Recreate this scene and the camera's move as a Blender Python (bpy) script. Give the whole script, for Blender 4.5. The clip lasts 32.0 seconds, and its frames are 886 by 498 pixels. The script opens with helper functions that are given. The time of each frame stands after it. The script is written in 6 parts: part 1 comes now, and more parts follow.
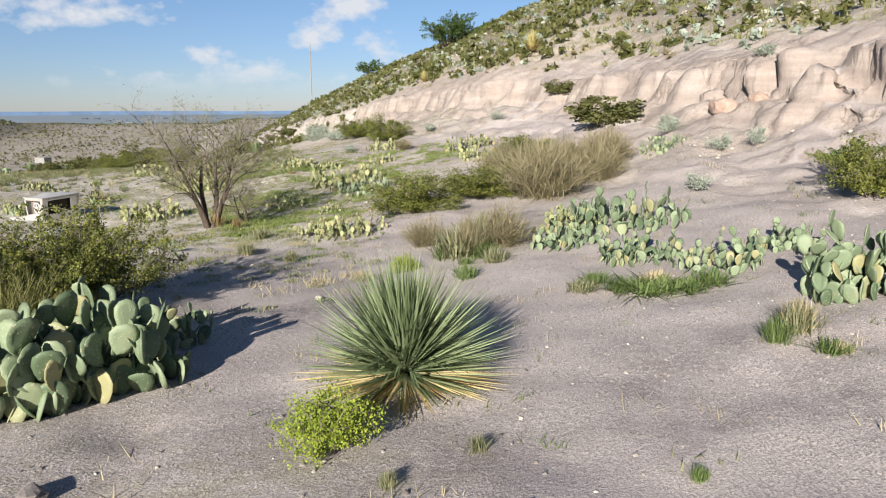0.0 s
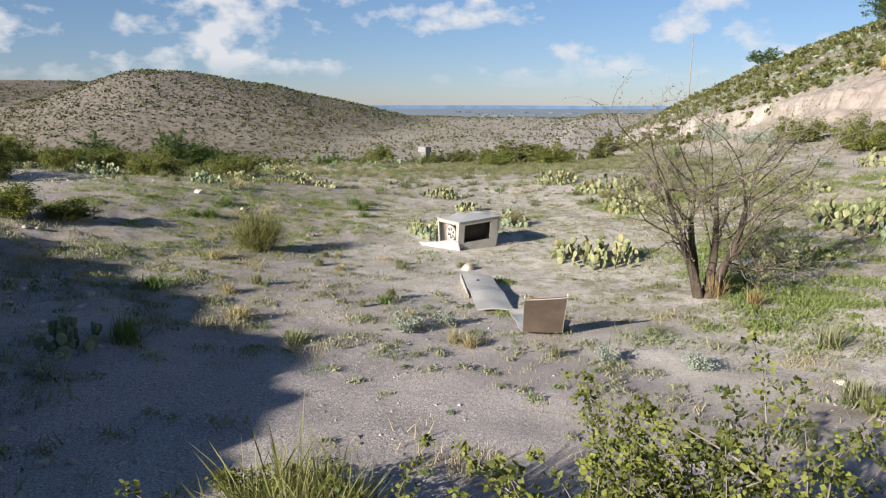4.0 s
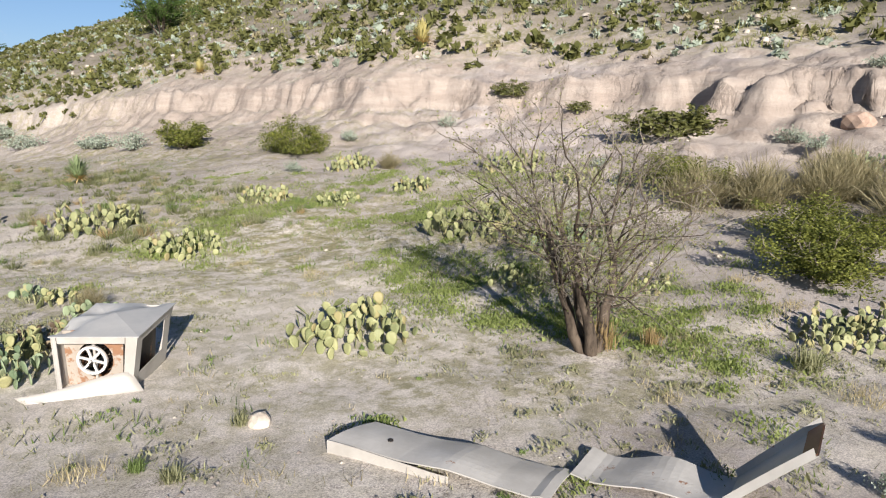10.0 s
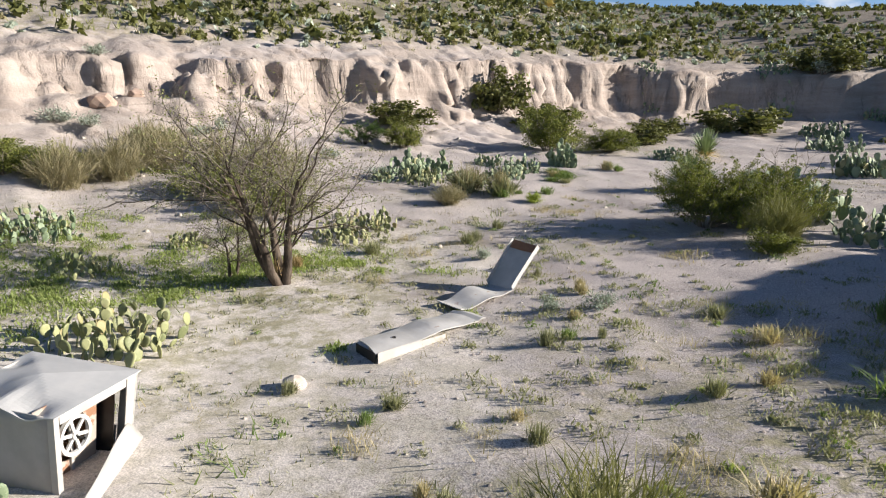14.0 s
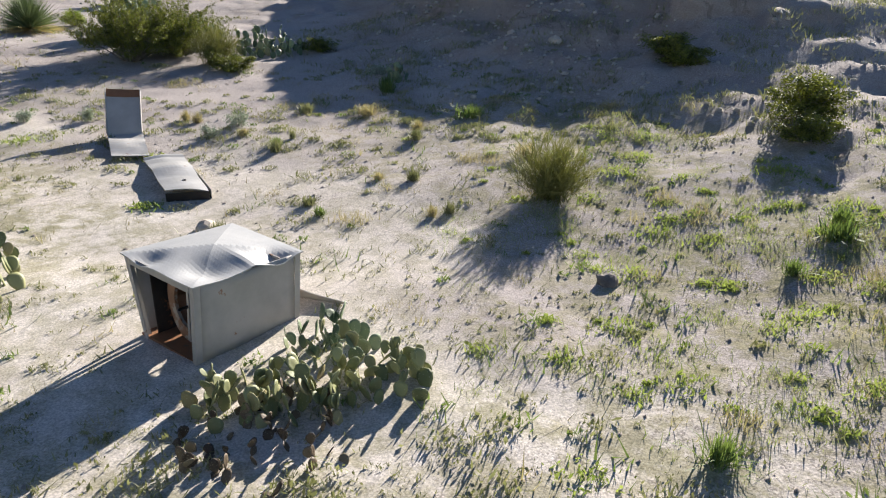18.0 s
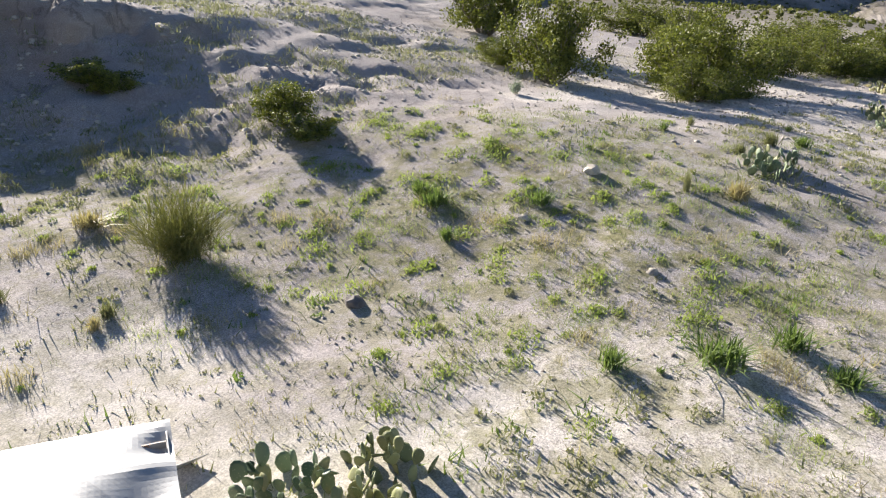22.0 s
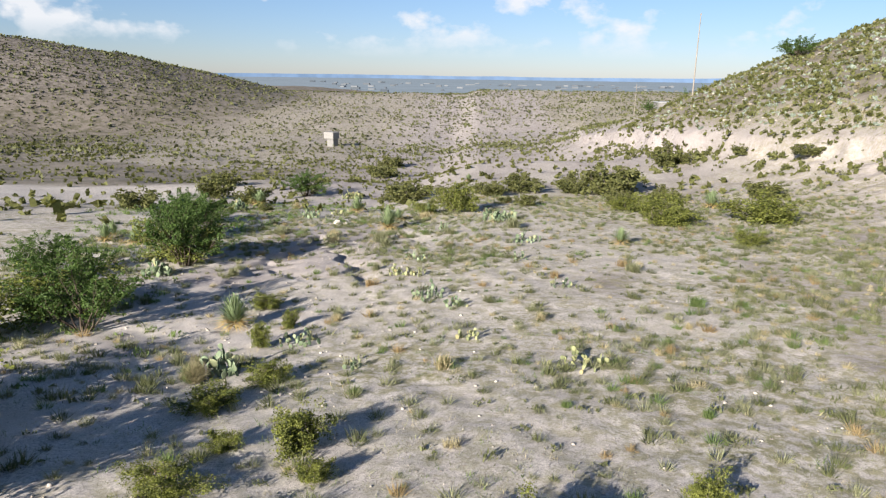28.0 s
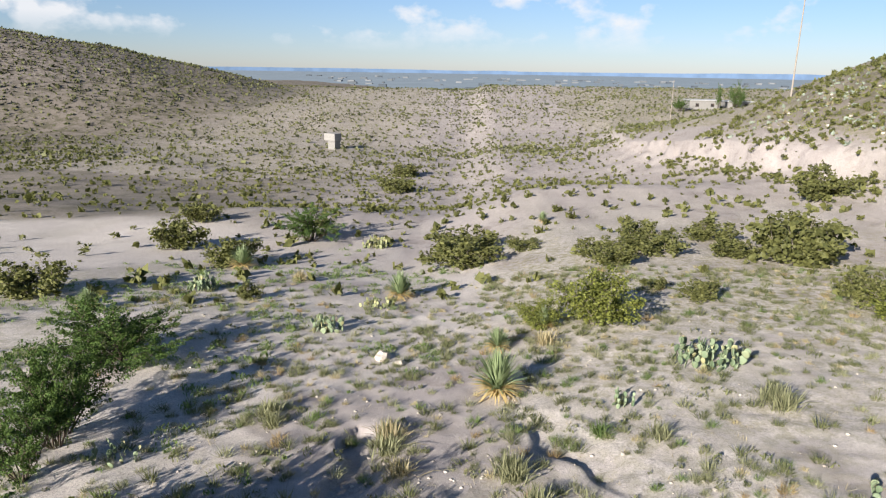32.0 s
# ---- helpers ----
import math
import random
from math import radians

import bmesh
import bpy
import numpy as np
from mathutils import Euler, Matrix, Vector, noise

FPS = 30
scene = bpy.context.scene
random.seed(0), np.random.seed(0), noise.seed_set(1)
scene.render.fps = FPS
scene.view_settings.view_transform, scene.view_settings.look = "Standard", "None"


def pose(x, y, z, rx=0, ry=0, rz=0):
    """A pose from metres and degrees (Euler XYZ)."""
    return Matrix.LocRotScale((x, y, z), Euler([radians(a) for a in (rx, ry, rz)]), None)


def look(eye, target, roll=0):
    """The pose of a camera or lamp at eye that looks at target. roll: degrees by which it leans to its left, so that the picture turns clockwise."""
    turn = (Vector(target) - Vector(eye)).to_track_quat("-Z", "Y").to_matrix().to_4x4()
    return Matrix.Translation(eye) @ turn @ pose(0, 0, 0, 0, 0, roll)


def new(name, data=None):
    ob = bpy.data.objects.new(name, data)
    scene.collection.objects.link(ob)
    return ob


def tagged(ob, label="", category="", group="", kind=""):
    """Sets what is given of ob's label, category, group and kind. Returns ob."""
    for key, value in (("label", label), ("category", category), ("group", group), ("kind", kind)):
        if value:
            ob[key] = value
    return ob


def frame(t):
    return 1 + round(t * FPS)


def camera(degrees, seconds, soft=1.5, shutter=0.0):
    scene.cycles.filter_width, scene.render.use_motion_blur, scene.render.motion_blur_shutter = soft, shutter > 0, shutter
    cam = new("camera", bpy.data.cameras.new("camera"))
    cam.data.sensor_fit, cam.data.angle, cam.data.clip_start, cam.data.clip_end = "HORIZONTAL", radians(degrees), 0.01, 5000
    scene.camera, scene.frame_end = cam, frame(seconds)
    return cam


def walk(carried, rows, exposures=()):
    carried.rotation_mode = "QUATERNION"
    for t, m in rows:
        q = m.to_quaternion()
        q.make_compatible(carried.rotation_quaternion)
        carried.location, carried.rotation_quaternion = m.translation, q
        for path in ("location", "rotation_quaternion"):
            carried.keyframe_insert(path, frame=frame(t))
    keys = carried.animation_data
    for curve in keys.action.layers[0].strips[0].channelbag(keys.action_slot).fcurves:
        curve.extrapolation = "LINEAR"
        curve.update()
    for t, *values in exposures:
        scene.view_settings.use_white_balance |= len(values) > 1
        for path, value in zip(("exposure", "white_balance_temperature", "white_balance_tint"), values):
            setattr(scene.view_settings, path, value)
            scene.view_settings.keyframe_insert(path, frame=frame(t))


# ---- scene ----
cam = camera(65.1, 32.0, soft=1.2)
PATH = [
    (0, (6.959, -23.718, 3.315), (7.402, -21.808, 2.919), -0.16),
    (0.5, (7.068, -23.024, 3.207), (7.222, -21.068, 2.817), -0.40),
    (1, (7.187, -22.404, 3.240), (7.039, -20.448, 2.848), -0.31),
    (1.5, (7.283, -21.331, 3.258), (6.852, -19.419, 2.864), -0.17),
    (2, (7.298, -20.080, 3.293), (6.765, -18.195, 2.892), 0.02),
    (2.5, (6.954, -18.932, 3.316), (6.421, -17.048, 2.910), 0.09),
    (3, (6.136, -17.689, 3.252), (5.607, -15.804, 2.846), 0.08),
    (3.5, (5.036, -16.733, 3.311), (4.507, -14.848, 2.902), 0.06),
    (5.5, (0.491, -14.244, 3.408), (0.205, -12.307, 3.000), 0.37),
    (6, (0.625, -13.558, 3.473), (0.462, -11.607, 3.064), 0.39),
    (6.5, (0.742, -13.014, 3.414), (0.854, -11.058, 3.013), 0.62),
    (7, (0.143, -12.713, 3.410), (0.500, -10.787, 3.010), 1.00),
    (7.5, (-0.853, -12.418, 3.419), (-0.305, -10.536, 3.020), 0.98),
    (8, (-1.792, -12.053, 3.438), (-0.901, -10.307, 3.041), 1.23),
    (8.5, (-2.438, -11.456, 3.424), (-1.339, -9.833, 3.032), 1.19),
    (9, (-2.769, -10.597, 3.439), (-1.516, -9.087, 3.050), 1.20),
    (9.5, (-2.887, -9.601, 3.354), (-1.510, -8.204, 2.968), 1.06),
    (10, (-3.054, -8.601, 3.28), (-1.657, -7.222, 2.898), 1.3),
    (10.5, (-3.442, -7.555, 3.242), (-1.981, -6.243, 2.863), 1.4),
    (11, (-3.984, -6.507, 3.169), (-2.347, -5.419, 2.797), 1.6),
    (11.5, (-4.623, -5.435, 3.145), (-2.853, -4.58, 2.777), 1.6),
    (12, (-5.199, -4.384, 3.118), (-3.312, -3.831, 2.754), 1.5),
    (12.5, (-5.729, -3.307, 3.089), (-3.769, -3.161, 2.722), 1.3),
    (13, (-6.157, -2.273, 3.088), (-4.21, -2.532, 2.714), 0.9),
    (13.5, (-6.511, -1.245, 3.049), (-4.66, -1.901, 2.669), 0.5),
    (14, (-6.694, -0.231, 3.044), (-4.99, -1.202, 2.655), 0.3),
    (14.5, (-6.717, 0.666, 3.059), (-5.139, -0.498, 2.664), -0.1),
    (16.5, (-4.303, 3.735, 3.331), (-3.405, 2.066, 2.69), 1.2),
    (17, (-3.378, 4.581, 3.311), (-2.865, 2.796, 2.568), 1.4),
    (17.5, (-2.458, 5.256, 3.292), (-2.32, 3.424, 2.501), 1.3),
    (18, (-1.211, 5.997, 3.295), (-1.492, 4.178, 2.512), 2.2),
    (18.5, (-0.008, 6.52, 3.225), (-0.656, 4.788, 2.461), 2.2),
    (19, (1.248, 6.85, 3.24), (0.264, 5.285, 2.478), 2.0),
    (19.5, (2.513, 6.901, 3.173), (1.285, 5.512, 2.421), 1.8),
    (20, (3.442, 6.743, 3.111), (2.128, 5.433, 2.364), 1.8),
    (20.5, (3.83, 6.277, 3.108), (2.447, 5.039, 2.363), 1.6),
    (21, (3.734, 5.393, 3.107), (2.299, 4.215, 2.363), 1.8),
    (21.5, (3.149, 4.308, 3.2), (1.594, 3.288, 2.463), 1.6),
    (22, (2.237, 3.062, 3.531), (0.497, 2.389, 2.81), 1.6),
    (22.5, (0.89, 1.806, 3.89), (-0.963, 1.5, 3.202), 1.4),
    (23, (-0.778, 0.589, 4.288), (-2.665, 0.677, 3.63), 1.2),
    (23.5, (-2.827, -0.439, 4.671), (-4.663, 0.042, 4.041), 1.1),
    (24, (-5.05, -1.113, 5.046), (-6.763, -0.27, 4.448), 0.6),
    (24.5, (-7.594, -1.482, 5.467), (-9.096, -0.294, 4.891), 0.6),
    (25, (-10.084, -1.451, 5.904), (-11.31, 0.028, 5.349), 0.4),
    (25.5, (-12.692, -0.88, 6.286), (-13.585, 0.828, 5.754), 0.2),
    (26, (-15.239, -0.054, 6.741), (-15.746, 1.812, 6.229), 0.62),
    (26.5, (-17.538, 1.304, 6.929), (-17.696, 3.237, 6.438), 0.45),
    (28.5, (-23.563, 9.462, 6.680), (-23.656, 11.398, 6.190), 0.78),
    (29, (-24.632, 12.051, 6.661), (-24.723, 13.987, 6.167), 0.80),
    (29.5, (-25.580, 14.807, 6.623), (-25.669, 16.743, 6.127), 0.89),
    (30, (-26.392, 17.694, 6.603), (-26.479, 19.629, 6.104), 0.87),
    (30.5, (-27.149, 20.640, 6.594), (-27.234, 22.574, 6.093), 0.99),
    (31, (-27.847, 23.665, 6.558), (-27.930, 25.599, 6.055), 0.96),
    (31.5, (-28.500, 27.247, 6.637), (-28.583, 29.180, 6.132), 0.93),
    (32, (-29.123, 31.514, 6.686), (-29.206, 33.448, 6.181), 0.93),
]
walk(cam, [(t, look(eye, target, roll)) for t, eye, target, roll in PATH], [
    (0, 0.82), (3.5, 0.82), (6, 0.87), (9, 0.74), (12, 0.74), (14, 1.05), (17, 1.2), (20, 1.3), (22, 1.42), (23.5, 1.56), (25, 1.56), (26.2, 1.24), (29, 1.05), (32, 1.02),
])

# ---- light: low evening sun from the south-south-west, blue sky with small cumulus ----
SUN_ELEV, SUN_FROM = radians(20.5), Vector((-0.53, -0.85))
world = bpy.data.worlds.new("sky_world")
scene.world = world
world.use_nodes = True
wt = world.node_tree
wt.nodes.clear()
w_out = wt.nodes.new("ShaderNodeOutputWorld")
w_bg = wt.nodes.new("ShaderNodeBackground")
w_sky = wt.nodes.new("ShaderNodeTexSky")
w_sky.sky_type, w_sky.sun_disc = "NISHITA", False
w_sky.sun_elevation = SUN_ELEV
w_sky.sun_rotation = math.atan2(SUN_FROM.x, SUN_FROM.y)
w_sky.altitude, w_sky.air_density, w_sky.dust_density, w_sky.ozone_density = 1200, 1.0, 0.25, 2.2
w_bg.inputs["Strength"].default_value = 0.042


def w_math(op, a, b=None, clamp=False):
    n = wt.nodes.new("ShaderNodeMath")
    n.operation, n.use_clamp = op, clamp
    for i, v in enumerate((a, b)):
        if v is None:
            continue
        if isinstance(v, (int, float)):
            n.inputs[i].default_value = v
        else:
            wt.links.new(v, n.inputs[i])
    return n.outputs[0]


# Cumulus in bands above the horizon: noise stretched along the horizon, cut off flat below.
w_co = wt.nodes.new("ShaderNodeTexCoord")
w_sep = wt.nodes.new("ShaderNodeSeparateXYZ")
wt.links.new(w_co.outputs["Generated"], w_sep.inputs[0])
w_map = wt.nodes.new("ShaderNodeMapping")
w_map.inputs["Scale"].default_value = (1.0, 1.0, 1.6)
w_map.inputs["Location"].default_value = (3.1, 1.7, 0.35)
wt.links.new(w_co.outputs["Generated"], w_map.inputs[0])
w_n1 = wt.nodes.new("ShaderNodeTexNoise")
w_n1.inputs["Scale"].default_value, w_n1.inputs["Detail"].default_value, w_n1.inputs["Roughness"].default_value = 12.0, 7.0, 0.54
wt.links.new(w_map.outputs[0], w_n1.inputs["Vector"])
w_n2 = wt.nodes.new("ShaderNodeTexNoise")
w_n2.inputs["Scale"].default_value, w_n2.inputs["Detail"].default_value = 3.2, 2.0
wt.links.new(w_map.outputs[0], w_n2.inputs["Vector"])
w_sum = w_math("ADD", w_n1.outputs[0], w_math("MULTIPLY", w_n2.outputs[0], 0.6))
w_band = w_math("MULTIPLY", w_math("MULTIPLY", w_math("SUBTRACT", w_sep.outputs["Z"], 0.02), 25.0, True), w_math("SUBTRACT", 1.0, w_math("MULTIPLY", w_math("SUBTRACT", w_sep.outputs["Z"], 0.2), 5.0, True)))
w_mask = w_math("MULTIPLY", w_math("MULTIPLY", w_math("SUBTRACT", w_sum, 0.805), 8.0, True), w_band)
w_mix = wt.nodes.new("ShaderNodeMix")
w_mix.data_type = "RGBA"
wt.links.new(w_math("MULTIPLY", w_mask, 0.85), w_mix.inputs["Factor"])
w_tint = wt.nodes.new("ShaderNodeMix")
w_tint.data_type, w_tint.blend_type = "RGBA", "MULTIPLY"
w_tint.inputs["Factor"].default_value = 1.0
wt.links.new(w_sky.outputs[0], w_tint.inputs["A"])
w_high = wt.nodes.new("ShaderNodeMix")
w_high.data_type = "RGBA"
wt.links.new(w_math("MULTIPLY", w_sep.outputs["Z"], 3.2, True), w_high.inputs["Factor"])
w_high.inputs["A"].default_value, w_high.inputs["B"].default_value = (0.87, 0.95, 1.32, 1), (1.3, 1.42, 1.45, 1)
# a clear evening sky deepens towards the zenith
w_deep = wt.nodes.new("ShaderNodeMix")
w_deep.data_type = "RGBA"
wt.links.new(w_math("MULTIPLY", w_math("SUBTRACT", w_sep.outputs["Z"], 0.3), 2.2, True), w_deep.inputs["Factor"])
wt.links.new(w_high.outputs["Result"], w_deep.inputs["A"])
w_deep.inputs["B"].default_value = (0.6, 0.72, 0.93, 1)
wt.links.new(w_deep.outputs["Result"], w_tint.inputs["B"])
wt.links.new(w_tint.outputs["Result"], w_mix.inputs["A"])
w_mix.inputs["B"].default_value = (11.0, 11.0, 11.3, 1)
wt.links.new(w_mix.outputs["Result"], w_bg.inputs["Color"])
wt.links.new(w_bg.outputs[0], w_out.inputs["Surface"])

sun = new("sun", bpy.data.lights.new("sun", "SUN"))
sun.data.energy, sun.data.angle, sun.data.color = 5.0, radians(0.53), (1.0, 0.925, 0.84)
_s = SUN_FROM.normalized() * math.cos(SUN_ELEV)
sun.matrix_world = look((0, 0, 60), (-_s.x, -_s.y, 60 - math.sin(SUN_ELEV)))

# ---- the lie of the land ----
def lattice(ix, iy, seed):
    n = np.sin(ix * 127.1 + iy * 311.7 + seed * 74.7) * 43758.5453
    return n - np.floor(n)


def vnoise(x, y, seed=0):
    ix, iy = np.floor(x), np.floor(y)
    fx, fy = x - ix, y - iy
    fx, fy = fx * fx * fx * (fx * (fx * 6 - 15) + 10), fy * fy * fy * (fy * (fy * 6 - 15) + 10)
    a, b = lattice(ix, iy, seed), lattice(ix + 1, iy, seed)
    c, d = lattice(ix, iy + 1, seed), lattice(ix + 1, iy + 1, seed)
    return (a + (b - a) * fx) * (1 - fy) + (c + (d - c) * fx) * fy - 0.5


def fbm(x, y, octaves=4, seed=0):
    total, amp = 0, 1.0
    for k in range(octaves):
        total = total + amp * vnoise(x, y, seed + k)
        x, y, amp = x * 2.03 + 11.3, y * 2.03 - 7.1, amp * 0.5
    return total


def smooth(a, b, v):
    t = np.clip((v - a) / (b - a), 0, 1)
    return t * t * (3 - 2 * t)


def bump(x, y, cx, cy, rx, ry):
    return np.exp(-((x - cx) / rx) ** 2 - ((y - cy) / ry) ** 2)


# Edge of the cut bank, from the north round the south to the west: x, y, foot, top, slope above, reach of the talus.
BANK = [
    (90, 640, -22, -22, 0.0, 20), (45, 420, -3, -3, 0.0, 20), (14, 262, -12, -11, 0.12, 10), (3, 180, -9, -7, 0.3, 10), (2, 126, -5.2, -2.4, 0.58, 8), (4.5, 104, -3.2, -0.6, 0.57, 8),
    (7.5, 84, -1.9, 0.6, 0.57, 8), (12, 60, 0.4, 2.3, 0.58, 8),
    (17, 38, 2.6, 4.3, 0.58, 8), (19, 28, 3.0, 4.7, 0.58, 10),
]
BANK += [
    (18.4, 18, 3.1, 4.8, 0.58, 10), (22.6, 11.5, 3.4, 4.9, 0.5, 11), (23.6, 0, 3.3, 5.1, 0.38, 8),
    (24, -8, 3.1, 5.2, 0.4, 7), (24.3, -14, 2.9, 5.4, 0.42, 7), (26, -20, 2.8, 5.8, 0.42, 7),
]
BANK += [
    (27.2, -26, 2.7, 5.8, 0.42, 7), (26.8, -34, 2.7, 5.8, 0.38, 8), (24, -43, 2.7, 5.7, 0.28, 8),
    (15, -50, 2.7, 5.4, 0.28, 8), (4, -47, 2.6, 5.0, 0.24, 6), (-3, -36, 2.5, 4.8, 0.12, 4), (-5.2, -23, 2.3, 4.5, 0.03, 3),
]
BANK += [
    (-6.5, -16, 2.1, 3.95, 0.02, 3), (-8.5, -12.5, 2.0, 3.3, 0.02, 3), (-11, -9.5, 1.9, 2.8, 0.03, 6),
    (-15, -9, 2.1, 2.4, 0.15, 10), (-25, -11, 2.4, 2.7, 0.12, 11), (-60, -20, 2.2, 2.6, 0.08, 12),
]


def bank_field(x, y):
    """Signed distance to the bank's edge, positive behind it, and its foot, top, slope and reach there."""
    x, y = np.asarray(x, float), np.asarray(y, float)
    best, sign = np.full(x.shape, 1e9), np.ones(x.shape)
    vals, total = [np.zeros(x.shape) for _ in range(4)], np.zeros(x.shape)
    run, along = np.zeros(x.shape), 0.0
    for p, q in zip(BANK[:-1], BANK[1:]):
        ex, ey = q[0] - p[0], q[1] - p[1]
        l2 = ex * ex + ey * ey
        t = np.clip(((x - p[0]) * ex + (y - p[1]) * ey) / l2, 0, 1)
        d = np.hypot(x - p[0] - t * ex, y - p[1] - t * ey)
        near = d < best
        best = np.where(near, d, best)
        sign = np.where(near, np.sign(ex * (y - p[1]) - ey * (x - p[0]) + 1e-9), sign)
        w = 1 / (d * d + 0.1) ** 3
        total += w
        for n in range(4):
            vals[n] += w * (p[n + 2] + t * (q[n + 2] - p[n + 2]))
        run = np.where(near, along + t * math.sqrt(l2), run)
        along += math.sqrt(l2)
    return (best * sign, *[v / total for v in vals], run)


FLOOR_Y = (-90, -48, -25, -12, -4, 6, 15, 26, 40, 55, 75, 104, 132, 160, 200, 235, 270, 330, 440, 470, 520, 640)
FLOOR_Z = (2.4, 1.6, 0.95, 0.36, -0.12, -0.16, -0.3, -1.2, -2.0, -3.1, -4.6, -6.0, -11.0, -13, -14, -14.8, -14.3, -9.5, -2.6, -2.9, -8, -22)


def floor_line(y):
    """The floor's fall along the valley, with its kinks rounded off."""
    w = 3 + 0.04 * np.abs(y)
    return sum(np.interp(y + k * w, FLOOR_Y, FLOOR_Z) for k in (-1, -0.5, 0, 0.5, 1)) / 5


def ground_z(x, y):
    x, y = np.asarray(x, float), np.asarray(y, float)
    wob = 1.1 * fbm(x * 0.16, y * 0.16, 3, 40) + 0.9 * fbm(x * 0.55, y * 0.55, 3, 50)
    d, foot, top, slope, reach, s = bank_field(x, y)
    near = smooth(-14, -3, d) * (1 - smooth(6, 16, d))
    cut = d + wob * near
    z = floor_line(y)
    z = z - 1.9 * smooth(-22, -34, x) * smooth(50, 90, y) - 0.6 * smooth(-20, -32, x) * smooth(14, 30, y)
    z = z + 0.62 * bump(x, y, -11, 3, 6, 6) + 0.32 * bump(x, y, -26, 8, 7, 6) + 0.5 * bump(x, y, -10.3, -1.6, 2.6, 3.2) - 0.2 * bump(x, y, -4.8, -0.5, 3.0, 3.2) - 0.06 * bump(x, y, 0, 0, 3, 3) + 0.2 * bump(x, y, -11, 3, 4, 4) + 0.5 * bump(x, y, -11.5, -6, 3, 2.5)
    z = z + 0.35 * bump(x, y, -17.8, 5.8, 2.2, 3.0) + 1.2 * bump(x, y, -12, 104, 14, 7)
    # left of the valley: rounded hill, far mesa and ridges
    ha, hb = (x + 270) * 0.8 + (y - 345) * 0.6, -(x + 270) * 0.6 + (y - 345) * 0.8
    hr = np.hypot(ha / np.where(ha > 0, 130, 70), hb / 95)
    hill = 32 * np.clip(1.05 - (np.sqrt(hr * hr + 0.05) - 0.22) + 0.05 * fbm(x * 0.03, y * 0.03, 3, 8), 0, 1)
    mf = x + 0.25 * y + 22 * fbm(x * 0.022, y * 0.022, 3, 3) + 26 * np.abs(vnoise(x * 0.045, y * 0.045, 4)) + 12 * np.abs(vnoise(x * 0.12, y * 0.12, 6))
    mesa = (11 * smooth(-185, -232, mf) + 17 * smooth(-232, -240, mf)) * (1 - smooth(120, 175, y))
    ridge = 27 * smooth(-330, -560, x - 0.25 * y) * smooth(60, 160, y) * (1 - 0.6 * smooth(420, 700, y))
    foot_hill = (13 + 5 * fbm(x * 0.05, y * 0.05, 3, 14)) * np.clip(1.15 - np.hypot((x + 196) / 42, (y - 78) / 46), 0, 1) ** 0.8
    z = z + hill + np.maximum(mesa, foot_hill - 9 * np.maximum(0, 0.22 - np.abs(fbm(x * 0.035, y * 0.035, 3, 15))) * (foot_hill > 0.5)) + ridge
    z = z + smooth(-70, -160, x) * (1 - smooth(150, 260, y)) * 1.5 * smooth(40, 120, y)
    # talus, cut face, slope above
    wide = 1.3
    talus = np.exp(np.clip((cut + wide) / reach, -20, 0))
    zt = z + (np.maximum(foot, z + 0.2) - z) * talus
    zt = zt - 0.35 * talus * (1 - talus) * 4 * np.abs(vnoise(s * 0.45, d * 0.15, 61)) * smooth(0.25, 1.2, top - foot)
    up = np.maximum(d, 0)
    crest = top + slope * 75 * (1 - np.exp(-up / 75)) - 0.006 * np.maximum(up - 40, 0) ** 1.6
    rough = 0.5 * smooth(1, 8, d) * fbm(x * 0.22, y * 0.22, 4, 70)
    rug = (0.3 + 0.45 * smooth(9, -6, y)) * smooth(0.5, 1.3, top - foot)
    sw = s + 2.2 * fbm(s * 0.21, s * 0.0 + 4.2, 3, 80) + 0.35 * fbm(x * 0.9, y * 0.9, 2, 79)
    gash = np.abs(fbm(sw * 0.14, s * 0.0 + 2.5, 4, 81)) * 2
    broken = smooth(-0.25, 0.3, fbm(s * 0.11, s * 0.0 + 1.7, 2, 86))
    relief = 0.8 * rug * ((0.4 + 1.3 * broken) * (0.3 - gash) + 1.5 * fbm(x * 0.33, y * 0.33, 4, 87) + 0.8 * fbm(x * 1.1, y * 1.1, 3, 85))
    edge = cut - np.clip(relief, -1.6, 1.2)
    face = 0.22 * smooth(-1.9, -0.4, edge) + 0.78 * smooth(-0.75, 0.1, edge) ** 0.8
    behind = smooth(-wide, 0.3, cut)
    high = np.maximum(crest + rough, z)
    z2 = np.where(cut < -wide - 2.2, zt, zt + (high - zt) * np.where(top - foot > 0.7, np.where(cut < -0.2, face, np.maximum(face, smooth(0.1, 2.2, cut))), behind))
    far = smooth(45, 120, np.hypot(x, y - 10))
    z2 = z2 + 0.07 * fbm(x * 0.5, y * 0.5, 4, 9) * (1 - 0.5 * talus) + 0.05 * fbm(x * 1.7, y * 1.7, 2, 12) * smooth(2.5, 5, np.hypot(x - 1, y + 1.5)) + far * 0.9 * fbm(x * 0.06, y * 0.06, 4, 21)
    # rocky, rilled ground round the bank
    rill = smooth(-10, -4, d) * (1 - smooth(3, 8, d)) * smooth(0.2, 0.8, top - foot) * (np.hypot(x, y) < 60)
    z2 = z2 + rill * (0.2 * fbm(x * 1.1, y * 1.1, 3, 401) - 0.14 * np.maximum(0, 0.3 - np.abs(fbm(x * 0.5, y * 0.5, 2, 411))) * 3)
